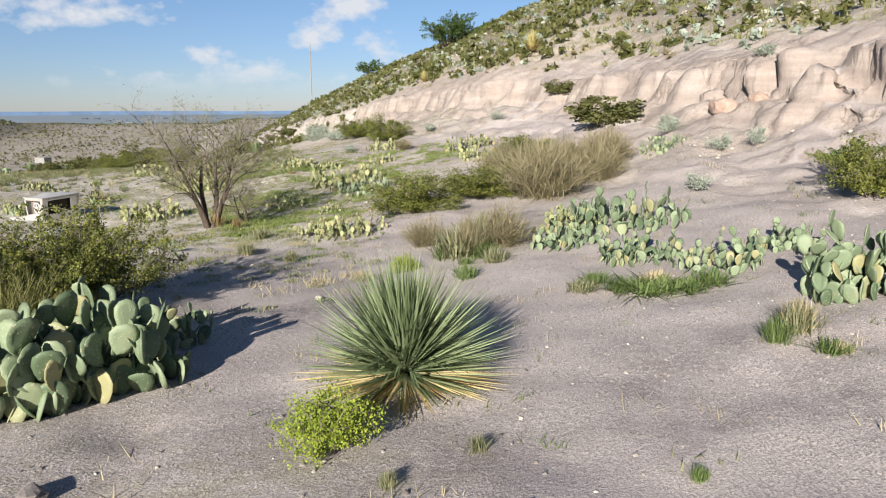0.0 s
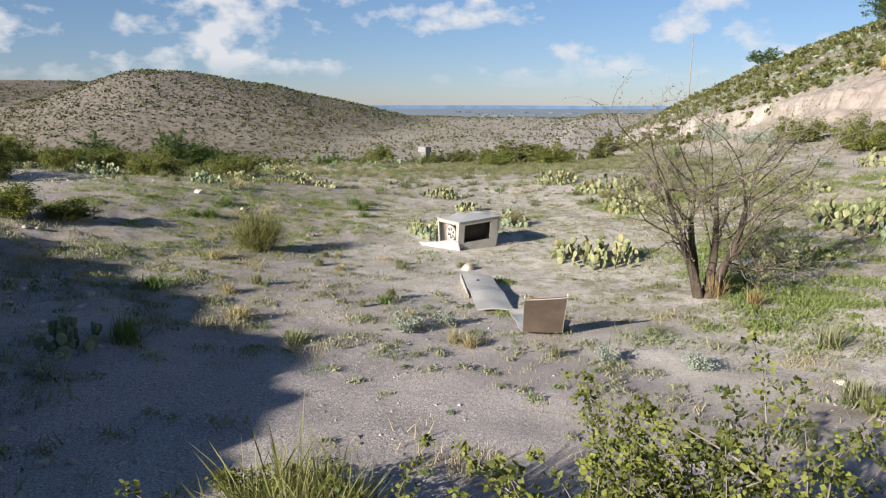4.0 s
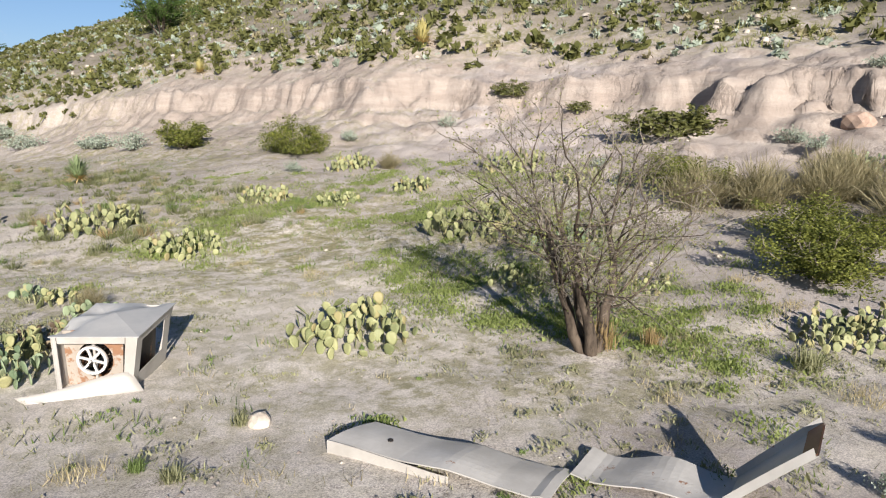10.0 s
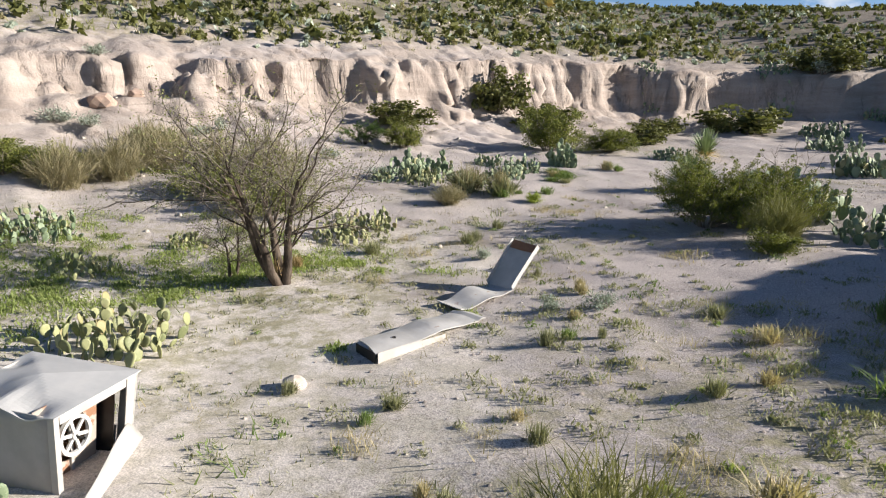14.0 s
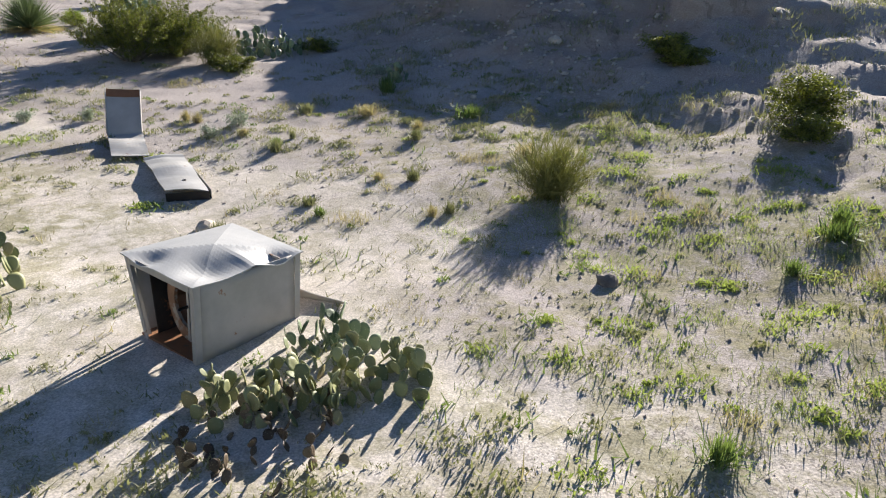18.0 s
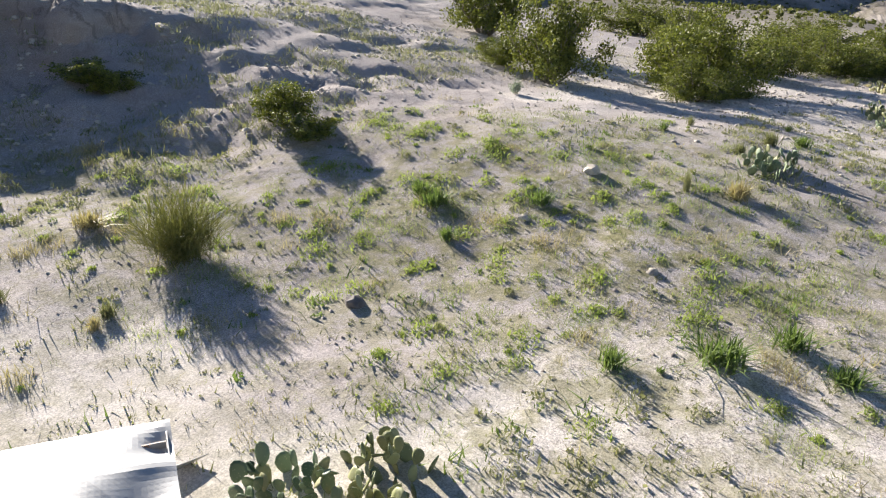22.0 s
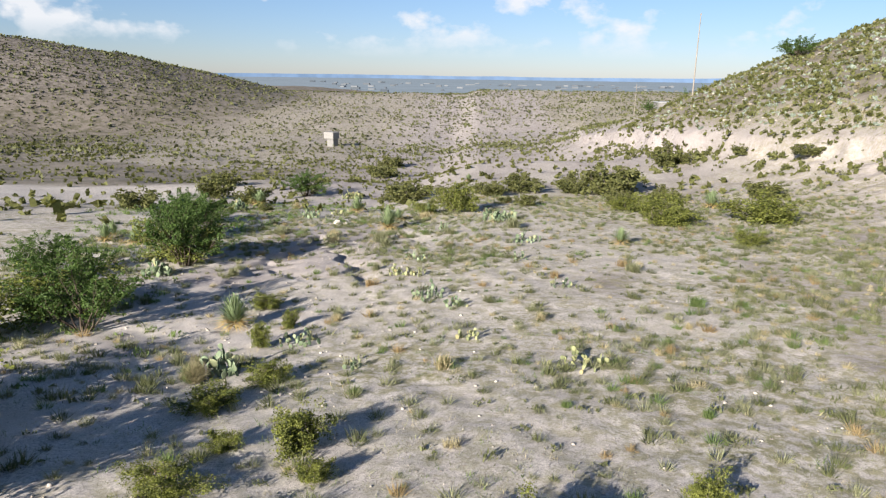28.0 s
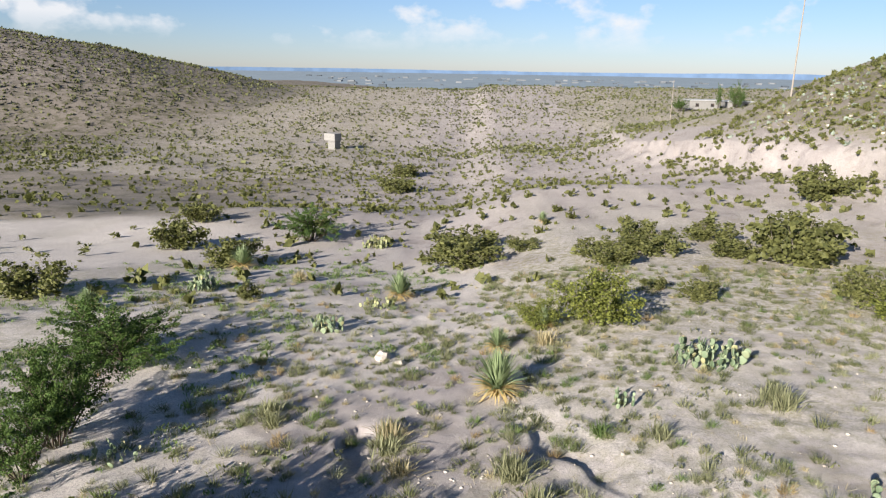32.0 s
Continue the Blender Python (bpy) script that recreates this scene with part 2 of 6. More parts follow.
    # washed-out gullies
    for x0, y0, x1, y1, wd, dp in GULLIES:
        ex, ey = x1 - x0, y1 - y0
        l2 = ex * ex + ey * ey
        t = np.clip(((x - x0) * ex + (y - y0) * ey) / l2, 0, 1)
        off = 0.5 * math.sqrt(l2) * 0.14 * np.sin(t * 9.0 + x0) * np.sin(t * math.pi)
        side = ((x - x0) * ey - (y - y0) * ex) / math.sqrt(l2) - off
        ends = np.hypot(x - x0 - t * ex, y - y0 - t * ey)
        q = np.where((t > 0) & (t < 1), np.abs(side), ends)
        gentle = (y0 > 20) & (side < 0)
        z2 = z2 - 0.5 * dp * np.where(gentle, np.exp(-((q / (6 * wd)) ** 2)), np.exp(-((q / wd) ** 4))) * smooth(0, 0.12, t) * (1 - smooth(0.9, 1, t) * 0.6)
    return z2


GULLIES = [
    (-32.2, 49.5, -32.3, 45.5, 0.17, 0.5), (-32.3, 45.7, -33.1, 41.4, 0.2, 0.5), (-33.1, 41.5, -33.3, 36.0, 0.3, 0.4),
    (-30.6, 44.4, -28.8, 40.4, 0.15, 0.55), (-28.8, 40.5, -27.5, 36.4, 0.17, 0.55), (-27.8, 49.9, -25.8, 46.0, 0.15, 0.35),
    (-32.6, 39.9, -30.6, 37.2, 0.16, 0.35), (5.8, -17.5, 5.4, -19.2, 0.16, 0.16),
]
GULLIES += [
    (-10.2, -8.3, -13.7, -3.7, 0.3, 0.16), (-12.2, -6.5, -13.9, -2.0, 0.28, 0.14), (-16.5, -7.1, -19.2, -4.0, 0.4, 0.18),
    (-13.4, -6.8, -18.2, -5.0, 0.35, 0.16), (-9.8, -4.0, -7.5, -2.0, 0.2, 0.22), (-15.3, -7.8, -19.5, -5.4, 0.35, 0.16),
]


def gz(x, y):
    return float(ground_z(np.array([x]), np.array([y]))[0])

# ---- materials ----
class Mat:
    """A small builder of node materials."""

    def __init__(self, name, rough=0.9, spec=0.25, metal=0.0):
        self.m = bpy.data.materials.new(name)
        self.m.use_nodes = True
        self.t = self.m.node_tree
        self.b = self.t.nodes["Principled BSDF"]
        self.b.inputs["Roughness"].default_value = rough
        self.b.inputs["Specular IOR Level"].default_value = spec
        self.b.inputs["Metallic"].default_value = metal

    def put(self, socket, v):
        if isinstance(v, bpy.types.NodeSocket):
            self.t.links.new(v, socket)
        else:
            socket.default_value = (*v, 1) if isinstance(v, tuple) and len(v) == 3 and socket.type == "RGBA" else v

    def pos(self):
        return self.t.nodes.new("ShaderNodeNewGeometry").outputs["Position"]

    def obj(self):
        return self.t.nodes.new("ShaderNodeTexCoord").outputs["Object"]

    def noise(self, scale, detail=4.0, rough=0.55, vec=None, stretch=None):
        n = self.t.nodes.new("ShaderNodeTexNoise")
        n.inputs["Scale"].default_value, n.inputs["Detail"].default_value, n.inputs["Roughness"].default_value = scale, detail, rough
        vec = vec or self.pos()
        if stretch:
            mp = self.t.nodes.new("ShaderNodeMapping")
            mp.inputs["Scale"].default_value = stretch
            self.t.links.new(vec, mp.inputs[0])
            vec = mp.outputs[0]
        self.t.links.new(vec, n.inputs["Vector"])
        return n.outputs[0]

    def math(self, op, a, b=0.0, clamp=False):
        n = self.t.nodes.new("ShaderNodeMath")
        n.operation, n.use_clamp = op, clamp
        self.put(n.inputs[0], a)
        self.put(n.inputs[1], b)
        return n.outputs[0]

    def band(self, v, lo, hi):
        n = self.t.nodes.new("ShaderNodeMapRange")
        n.interpolation_type = "SMOOTHSTEP"
        self.put(n.inputs["Value"], v)
        n.inputs["From Min"].default_value, n.inputs["From Max"].default_value = lo, hi
        return n.outputs[0]

    def mix(self, f, a, b, how="MIX"):
        n = self.t.nodes.new("ShaderNodeMix")
        n.data_type, n.blend_type = "RGBA", how
        self.put(n.inputs["Factor"], f)
        self.put(n.inputs["A"], a)
        self.put(n.inputs["B"], b)
        return n.outputs["Result"]

    def attr(self, name):
        n = self.t.nodes.new("ShaderNodeAttribute")
        n.attribute_name = name
        return n.outputs["Fac"]

    def island(self):
        return self.t.nodes.new("ShaderNodeNewGeometry").outputs["Random Per Island"]

    def rand(self):
        return self.t.nodes.new("ShaderNodeObjectInfo").outputs["Random"]

    def color(self, v):
        self.put(self.b.inputs["Base Color"], v)
        return self

    def bump(self, height, strength=0.3, distance=0.02):
        n = self.t.nodes.new("ShaderNodeBump")
        n.inputs["Strength"].default_value, n.inputs["Distance"].default_value = strength, distance
        self.put(n.inputs["Height"], height)
        self.t.links.new(n.outputs[0], self.b.inputs["Normal"])
        return self


def ground_material():
    k = Mat("desert_soil", 0.95, 0.1)
    big, mid, fine = k.noise(0.12, 4), k.noise(0.9, 6, 0.6), k.noise(14, 5, 0.7)
    grit = k.noise(55, 3, 0.6)
    soil = k.mix(k.band(big, 0.38, 0.62), (0.4, 0.352, 0.335), (0.475, 0.425, 0.405))
    soil = k.mix(k.band(mid, 0.35, 0.7), soil, (0.535, 0.48, 0.455))
    soil = k.mix(k.band(k.noise(0.45, 5, 0.65), 0.5, 0.68), soil, (0.3, 0.262, 0.25))
    soil = k.mix(k.attr("pale"), soil, k.mix(k.band(mid, 0.3, 0.7), (0.6, 0.545, 0.495), (0.71, 0.655, 0.595)))
    gravel = k.mix(k.band(grit, 0.42, 0.6), (0.34, 0.305, 0.285), (0.6, 0.54, 0.5))
    soil = k.mix(k.math("MULTIPLY", k.band(fine, 0.42, 0.62), k.attr("gravel")), soil, gravel)
    litter = k.mix(k.band(k.noise(6, 6, 0.7), 0.3, 0.75), (0.21, 0.2, 0.1), (0.39, 0.355, 0.22))
    soil = k.mix(k.math("MULTIPLY", k.attr("grassy"), k.band(k.noise(2.6, 7, 0.75), 0.4, 0.6)), soil, litter)
    strata = k.noise(1.1, 6, 0.62, stretch=(0.35, 0.35, 2.4))
    cliff = k.mix(k.band(strata, 0.3, 0.7), (0.325, 0.27, 0.235), (0.43, 0.37, 0.325))
    crack = k.math("ABSOLUTE", k.math("SUBTRACT", k.noise(0.9, 6, 0.6, stretch=(1, 1, 0.16)), 0.5))
    crack = k.math("MULTIPLY", k.math("SUBTRACT", 1.0, k.band(crack, 0.0, 0.03)), k.band(k.noise(0.35, 3), 0.42, 0.6))
    cliff = k.mix(k.math("MULTIPLY", crack, 0.6), cliff, (0.2, 0.165, 0.14))
    soil = k.mix(k.attr("cut"), soil, cliff)
    scrub = k.mix(k.band(k.noise(0.22, 8, 0.75), 0.45, 0.6), (0.235, 0.205, 0.175), (0.13, 0.12, 0.085))
    soil = k.mix(k.attr("scrub"), soil, scrub)
    stony = k.mix(k.band(k.noise(0.5, 6, 0.75), 0.4, 0.62), (0.12, 0.105, 0.09), (0.3, 0.265, 0.235))
    soil = k.mix(k.math("MULTIPLY", k.attr("stony"), 0.85), soil, stony)
    crag = k.noise(0.12, 6, 0.65, stretch=(1, 1, 0.5))
    rock = k.mix(k.band(crag, 0.4, 0.6), (0.2, 0.18, 0.165), (0.42, 0.38, 0.35))
    soil = k.mix(k.attr("crag"), soil, rock)
    k.color(k.mix(0.7, soil, k.mix(k.band(grit, 0.28, 0.72), (0.55, 0.55, 0.55), (1.3, 1.3, 1.3)), "MULTIPLY"))
    h = k.math("ADD", k.math("MULTIPLY", fine, 0.7), k.math("MULTIPLY", grit, 0.35))
    h = k.math("ADD", h, k.math("MULTIPLY", mid, 1.4))
    lump = k.math("ADD", k.noise(3.2, 7, 0.62, stretch=(1, 1, 0.45)), k.math("MULTIPLY", strata, 0.6))
    h = k.math("MULTIPLY", h, k.math("SUBTRACT", 1.0, k.math("MULTIPLY", k.attr("pale"), 0.6)))
    h = k.math("ADD", h, k.math("MULTIPLY", k.math("SUBTRACT", k.math("MULTIPLY", lump, 4.5), k.math("MULTIPLY", crack, 3.0)), k.attr("cut")))
    h = k.math("ADD", h, k.math("MULTIPLY", k.math("MULTIPLY", crag, 70.0), k.attr("crag")))
    k.bump(h, 0.36, 0.06)
    return k.m


SOIL = ground_material()


def leaf_material(name, dark, light, seed=0.0, through_light=0.25, rough=0.6, per_object=False, clump=0.0):
    """Foliage: colour varies leaf by leaf, with clump > 0 also sprig by sprig, and light shines through."""
    k = Mat(name, rough, 0.25)
    v = k.rand() if per_object else k.island()
    if clump:
        v = k.math("ADD", k.math("MULTIPLY", v, 1 - clump), k.math("MULTIPLY", k.band(k.noise(6.5, 3, 0.6), 0.36, 0.64), clump))
    col = k.mix(v, dark, light)
    if not clump:
        col = k.mix(k.band(k.noise(2.3, 3), 0.35, 0.65), col, k.mix(0.6, col, light))
    k.color(col)
    if through_light:
        tr = k.t.nodes.new("ShaderNodeBsdfTranslucent")
        k.put(tr.inputs["Color"], k.mix(1.0, col, (1.25, 1.3, 0.75), "MULTIPLY"))
        mx = k.t.nodes.new("ShaderNodeMixShader")
        mx.inputs[0].default_value = through_light
        k.t.links.new(k.b.outputs[0], mx.inputs[1])
        k.t.links.new(tr.outputs[0], mx.inputs[2])
        k.t.links.new(mx.outputs[0], k.t.nodes["Material Output"].inputs["Surface"])
    return k.m


CREOSOTE = leaf_material("creosote_leaves", (0.032, 0.046, 0.01), (0.28, 0.3, 0.07), through_light=0.24, clump=0.7)
MESQUITE = leaf_material("mesquite_leaves", (0.025, 0.055, 0.012), (0.12, 0.19, 0.045), through_light=0.2, clump=0.55)
SPARSE = leaf_material("sparse_leaves", (0.12, 0.14, 0.04), (0.27, 0.28, 0.11))
GREEN_GRASS = leaf_material("green_grass", (0.075, 0.125, 0.035), (0.21, 0.275, 0.1), through_light=0.35)
OLIVE_GRASS = leaf_material("olive_grass", (0.14, 0.15, 0.075), (0.33, 0.33, 0.2))
GREY_GREEN = leaf_material("grey_green_grass", (0.06, 0.072, 0.03), (0.2, 0.21, 0.1))
LIME_GRASS = leaf_material("lime_grass", (0.13, 0.18, 0.05), (0.32, 0.37, 0.14), through_light=0.45)
STRAW = leaf_material("dry_straw", (0.3, 0.25, 0.14), (0.52, 0.45, 0.29))
RUST_GRASS = leaf_material("rusty_grass", (0.24, 0.17, 0.08), (0.4, 0.3, 0.16))
BROOM = leaf_material("broomweed", (0.14, 0.21, 0.02), (0.34, 0.4, 0.06))
SAGE = leaf_material("grey_sage", (0.2, 0.24, 0.19), (0.38, 0.43, 0.36), through_light=0.15)
FAR_SCRUB = leaf_material("hillside_leaves", (0.05, 0.06, 0.021), (0.175, 0.18, 0.062))
DOT_SCRUB = leaf_material("far_dark_leaves", (0.04, 0.05, 0.02), (0.14, 0.145, 0.06), through_light=0.0)
HILL_GRASS = leaf_material("hillside_grass", (0.12, 0.14, 0.05), (0.31, 0.31, 0.14))
FEATHER = leaf_material("feathery_stems", (0.1, 0.11, 0.035), (0.24, 0.235, 0.09), through_light=0.2)
DRY_BRUSH = leaf_material("dry_brush", (0.17, 0.145, 0.08), (0.36, 0.32, 0.2))
BLADE = leaf_material("sotol_blades", (0.13, 0.18, 0.075), (0.3, 0.37, 0.2), through_light=0.12, rough=0.45)
BLADE_DRY = leaf_material("dry_blades", (0.42, 0.3, 0.12), (0.66, 0.53, 0.28), through_light=0.2)
YELLOW_BLADE = leaf_material("yellow_blades", (0.4, 0.36, 0.13), (0.6, 0.53, 0.25), through_light=0.2)


def bark_material(name, a, b):
    k = Mat(name, 0.9, 0.15)
    n = k.noise(9, 6, 0.65, k.obj(), (1, 1, 0.25))
    k.color(k.mix(k.band(n, 0.3, 0.7), a, b)).bump(n, 0.7, 0.03)
    return k.m


DARK_BARK = bark_material("dark_bark", (0.035, 0.027, 0.022), (0.14, 0.11, 0.085))
GREY_TWIG = bark_material("grey_twigs", (0.12, 0.1, 0.08), (0.34, 0.3, 0.25))


def pad_material(name, a, b, c):
    k = Mat(name, 0.55, 0.3)
    r = k.rand()
    col = k.mix(k.band(r, 0.0, 0.8), a, b)
    col = k.mix(k.band(r, 0.8, 0.97), col, c)
    scar = k.noise(7, 5, 0.7)
    col = k.mix(k.math("MULTIPLY", k.band(scar, 0.56, 0.72), 0.55), col, (0.33, 0.27, 0.15))
    vo = k.t.nodes.new("ShaderNodeTexVoronoi")
    vo.inputs["Scale"].default_value = 34.0
    k.t.links.new(k.obj(), vo.inputs["Vector"])
    dots = k.band(vo.outputs["Distance"], 0.26, 0.1)
    col = k.mix(k.math("MULTIPLY", dots, 0.6), col, (0.5, 0.47, 0.33))
    k.color(col).bump(k.math("ADD", k.math("MULTIPLY", dots, 0.5), scar), 0.35, 0.02)
    return k.m


PAD = pad_material("cactus_pad", (0.1, 0.145, 0.08), (0.25, 0.31, 0.19), (0.32, 0.31, 0.16))
PAD_DEAD = pad_material("withered_pad", (0.07, 0.05, 0.035), (0.16, 0.12, 0.08), (0.24, 0.2, 0.13))
PAD_OLD = pad_material("old_cactus_pad", (0.16, 0.185, 0.085), (0.33, 0.34, 0.17), (0.31, 0.27, 0.13))


def stone_material(name, a, b):
    k = Mat(name, 0.9, 0.2)
    n = k.noise(5, 6, 0.7)
    col = k.mix(k.band(n, 0.3, 0.7), a, b)
    k.color(k.mix(0.5, col, k.mix(k.island(), (0.6, 0.6, 0.6), (1.3, 1.28, 1.25)), "MULTIPLY")).bump(n, 0.6, 0.03)
    return k.m


PALE_STONE = stone_material("pale_stone", (0.4, 0.35, 0.3), (0.62, 0.57, 0.5))
GREY_STONE = stone_material("grey_pebbles", (0.26, 0.225, 0.2), (0.46, 0.41, 0.37))
RED_STONE = stone_material("red_stone", (0.28, 0.2, 0.16), (0.42, 0.32, 0.26))
DARK_STONE = stone_material("dark_stone", (0.1, 0.09, 0.085), (0.22, 0.2, 0.19))
CONCRETE = stone_material("weathered_concrete", (0.21, 0.205, 0.195), (0.32, 0.31, 0.295))


def sheet_metal(name, base, stain, rust_amount, metal=0.0, rough=0.5):
    k = Mat(name, rough, 0.4, metal)
    n, fine = k.noise(2.2, 6, 0.65, k.obj()), k.noise(11, 6, 0.7, k.obj())
    col = k.mix(k.band(n, 0.3, 0.7), base, stain)
    rust = k.mix(fine, (0.16, 0.065, 0.03), (0.36, 0.18, 0.09))
    mask = k.math("MULTIPLY", k.band(k.math("ADD", n, k.math("MULTIPLY", fine, 0.5)), 0.98 - rust_amount, 1.04 - rust_amount), 0.9)
    k.color(k.mix(mask, col, rust)).bump(fine, 0.2, 0.01)
    return k.m


COOLER_METAL = sheet_metal("painted_sheet_metal", (0.37, 0.35, 0.325), (0.47, 0.45, 0.42), 0.06)
COOLER_TOP = sheet_metal("bare_top_metal", (0.41, 0.415, 0.415), (0.5, 0.495, 0.485), 0.0, 0.1, 0.5)
HOUSING = sheet_metal("rusted_housing", (0.34, 0.29, 0.245), (0.45, 0.41, 0.36), 0.24)
INSIDE = sheet_metal("rusty_inside", (0.12, 0.08, 0.055), (0.24, 0.17, 0.12), 0.4)
DARK_METAL = sheet_metal("dark_metal", (0.02, 0.018, 0.017), (0.06, 0.05, 0.045), 0.12, 0.3)
PULLEY = sheet_metal("white_pulley", (0.62, 0.61, 0.59), (0.7, 0.69, 0.67), 0.02, 0.1)
GALVANISED = sheet_metal("galvanised_sheet", (0.46, 0.445, 0.42), (0.58, 0.565, 0.54), 0.09, 0.25, 0.48)
TAN_PRIMER = sheet_metal("tan_primer", (0.15, 0.115, 0.085), (0.23, 0.18, 0.14), 0.1)
POLE_WOOD = bark_material("weathered_pole", (0.24, 0.21, 0.18), (0.38, 0.34, 0.29))

# ---- the ground: one sheet, fine where the camera passes, coarse towards the horizon ----
def spaced(lo, hi, step, reach_lo, reach_hi, grow=1.036):
    mid = np.arange(lo, hi, step)
    left, right, s = [], [], step
    v = lo
    while v > reach_lo:
        s *= grow
        v -= s
        left.append(v)
    s, v = step, mid[-1]
    while v < reach_hi:
        s *= grow
        v += s
        right.append(v)
    return np.array(left[::-1] + list(mid) + right)


def make_ground():
    xs, ys = spaced(-34, 29, 0.25, -1500, 1300, 1.042), spaced(-34, 62, 0.25, -900, 1000, 1.042)
    xs = np.concatenate([xs[xs < 16.4], np.arange(16.4, 27.6, 0.13), xs[xs > 27.6]])
    ys = np.concatenate([ys[ys < -30], np.arange(-30, 30, 0.17), ys[ys > 30]])
    xs = np.concatenate([xs[xs < -33.9], np.arange(-33.9, -25.4, 0.11), xs[xs > -25.4]])
    ys = np.concatenate([ys[ys < 35.8], np.arange(35.8, 50.2, 0.14), ys[ys > 50.2]])
    xs = np.concatenate([xs[xs < -330], np.arange(-330, -165, 3.0), xs[xs > -165]])
    ys = np.concatenate([ys[ys < -110], np.arange(-110, -48, 2.5), ys[(ys > -48) & (ys < 76)], np.arange(76, 170, 2.5), ys[ys > 170]])
    gx, gy = np.meshgrid(xs, ys)
    x, y = gx.ravel(), gy.ravel()
    z = ground_z(x, y)
    nx, ny = len(xs), len(ys)
    idx = np.arange(nx * ny).reshape(ny, nx)
    quads = np.stack([idx[:-1, :-1], idx[:-1, 1:], idx[1:, 1:], idx[1:, :-1]], -1).reshape(-1, 4)
    # the cut face is worn into pockets and ledges sideways
    d, foot, top, slope, reach, s = bank_field(x, y)
    zz = z.reshape(ny, nx)
    sy, sx = np.gradient(zz, ys, axis=0).ravel(), np.gradient(zz, xs, axis=1).ravel()
    steep = np.hypot(sx, sy)
    wear = smooth(0.5, 1.6, steep) * smooth(-7, -3, d) * (1 - smooth(1.5, 4, d)) * smooth(0.5, 1.2, top - foot) * (np.abs(y) < 40)
    hollow = 1.0 * fbm(s * 0.55, z * 0.8, 4, 301) + 0.35 * fbm(s * 2.6, z * 1.3, 3, 311) - 0.5 * np.maximum(0, 0.16 - np.abs(fbm(s * 0.8, z * 0.45, 3, 321))) * 5 * smooth(-0.05, 0.25, fbm(s * 0.33, z * 0.4, 2, 331))
    hollow = hollow * (0.2 + 0.6 * smooth(4, -4, y))
    push = wear * hollow / np.maximum(steep, 0.1)
    me = bpy.data.meshes.new("ground")
    me.vertices.add(len(x))
    me.vertices.foreach_set("co", np.stack([x - sx * push, y - sy * push, z], -1).ravel())
    me.loops.add(quads.size)
    me.loops.foreach_set("vertex_index", quads.ravel().astype(np.int32))
    me.polygons.add(len(quads))
    me.polygons.foreach_set("loop_start", np.arange(0, quads.size, 4, dtype=np.int32))
    me.polygons.foreach_set("use_smooth", np.ones(len(quads), bool))
    me.update()
    wide = fbm(x * 0.3, y * 0.3, 4, 33)
    near_bank = smooth(-9, -2, d) * (1 - smooth(0.5, 5, d)) * smooth(0.4, 1.4, top - foot)
    layers = {
        "cut": (1 - smooth(30, 60, y)) * np.clip(smooth(0.5, 0.9, steep) * smooth(-9, -5, d) + 0.75 * near_bank * smooth(-0.3, 0.25, wide + 0.15), 0, 1),
        "pale": np.maximum(1 - smooth(60, 95, np.hypot(x + 5, y - 20)), CLEARING(x, y)) * smooth(-0.15, 0.3, wide + 0.9 * bump(x, y, 4.5, -7.5, 3.5, 2.2) - 0.6 * bump(x, y, -5, -8, 5, 3.5) + 1.5 * bump(x, y, 1.5, 0.5, 5, 5) + 1.0 * bump(x, y, 1.5, -2.6, 2.6, 2.0) + 0.9 * bump(x, y, 2, 8, 9, 6) + 1.2 * CLEARING(x, y) + 0.5 * smooth(7, 12, y) * smooth(2, -4, x) + 0.45 * smooth(-9, -14, x) * smooth(-6, 0, y) * (1 - smooth(60, 90, y)) - 0.5 - 0.8 * bump(x, y, -7, -1, 3.5, 6) - 1.2 * bump(x, y, -31, 44, 5, 8)),
        "crag": smooth(0.3, 0.8, steep + 0.3 * wide) * (x < -110) * (y < 220),
        "stony": smooth(0.03, 0.3, 1.05 - np.hypot(((x + 270) * 0.8 + (y - 345) * 0.6) / np.where((x + 270) * 0.8 + (y - 345) * 0.6 > 0, 130, 70), (-(x + 270) * 0.6 + (y - 345) * 0.8) / 95) + 0.1 * wide),
        "gravel": smooth(-0.2, 0.3, wide + 0.25 - 0.8 * bump(x, y, 2, 0, 5, 4)),
        "grassy": np.clip(GRASSY(x, y), 0, 1),
        "scrub": np.maximum(smooth(42, 100, np.hypot(x + 15, y - 25)), 0.85 * smooth(3, 9, d + 3 * wide) * (x > 0)) * (1 - 0.95 * CLEARING(x, y)) * (0.35 + 0.65 * (1 - smooth(0.6, 1.0, steep))) * (0.22 + 0.78 * np.maximum(np.maximum(smooth(-130, -190, x - 0.1 * y), 0.7 * smooth(-45, -70, x) * (y < 170)), smooth(0, 6, d) * (1 - smooth(110, 150, y)))),
    }
    for name, v in layers.items():
        at = me.attributes.new(name, "FLOAT", "POINT")
        at.data.foreach_set("value", v.astype(np.float32))
    me.materials.append(SOIL)
    ob = new("ground", me)
    tagged(ob, "pale sandy desert soil with gullies and an eroded cut bank", "ground", kind="structure")
    return ob


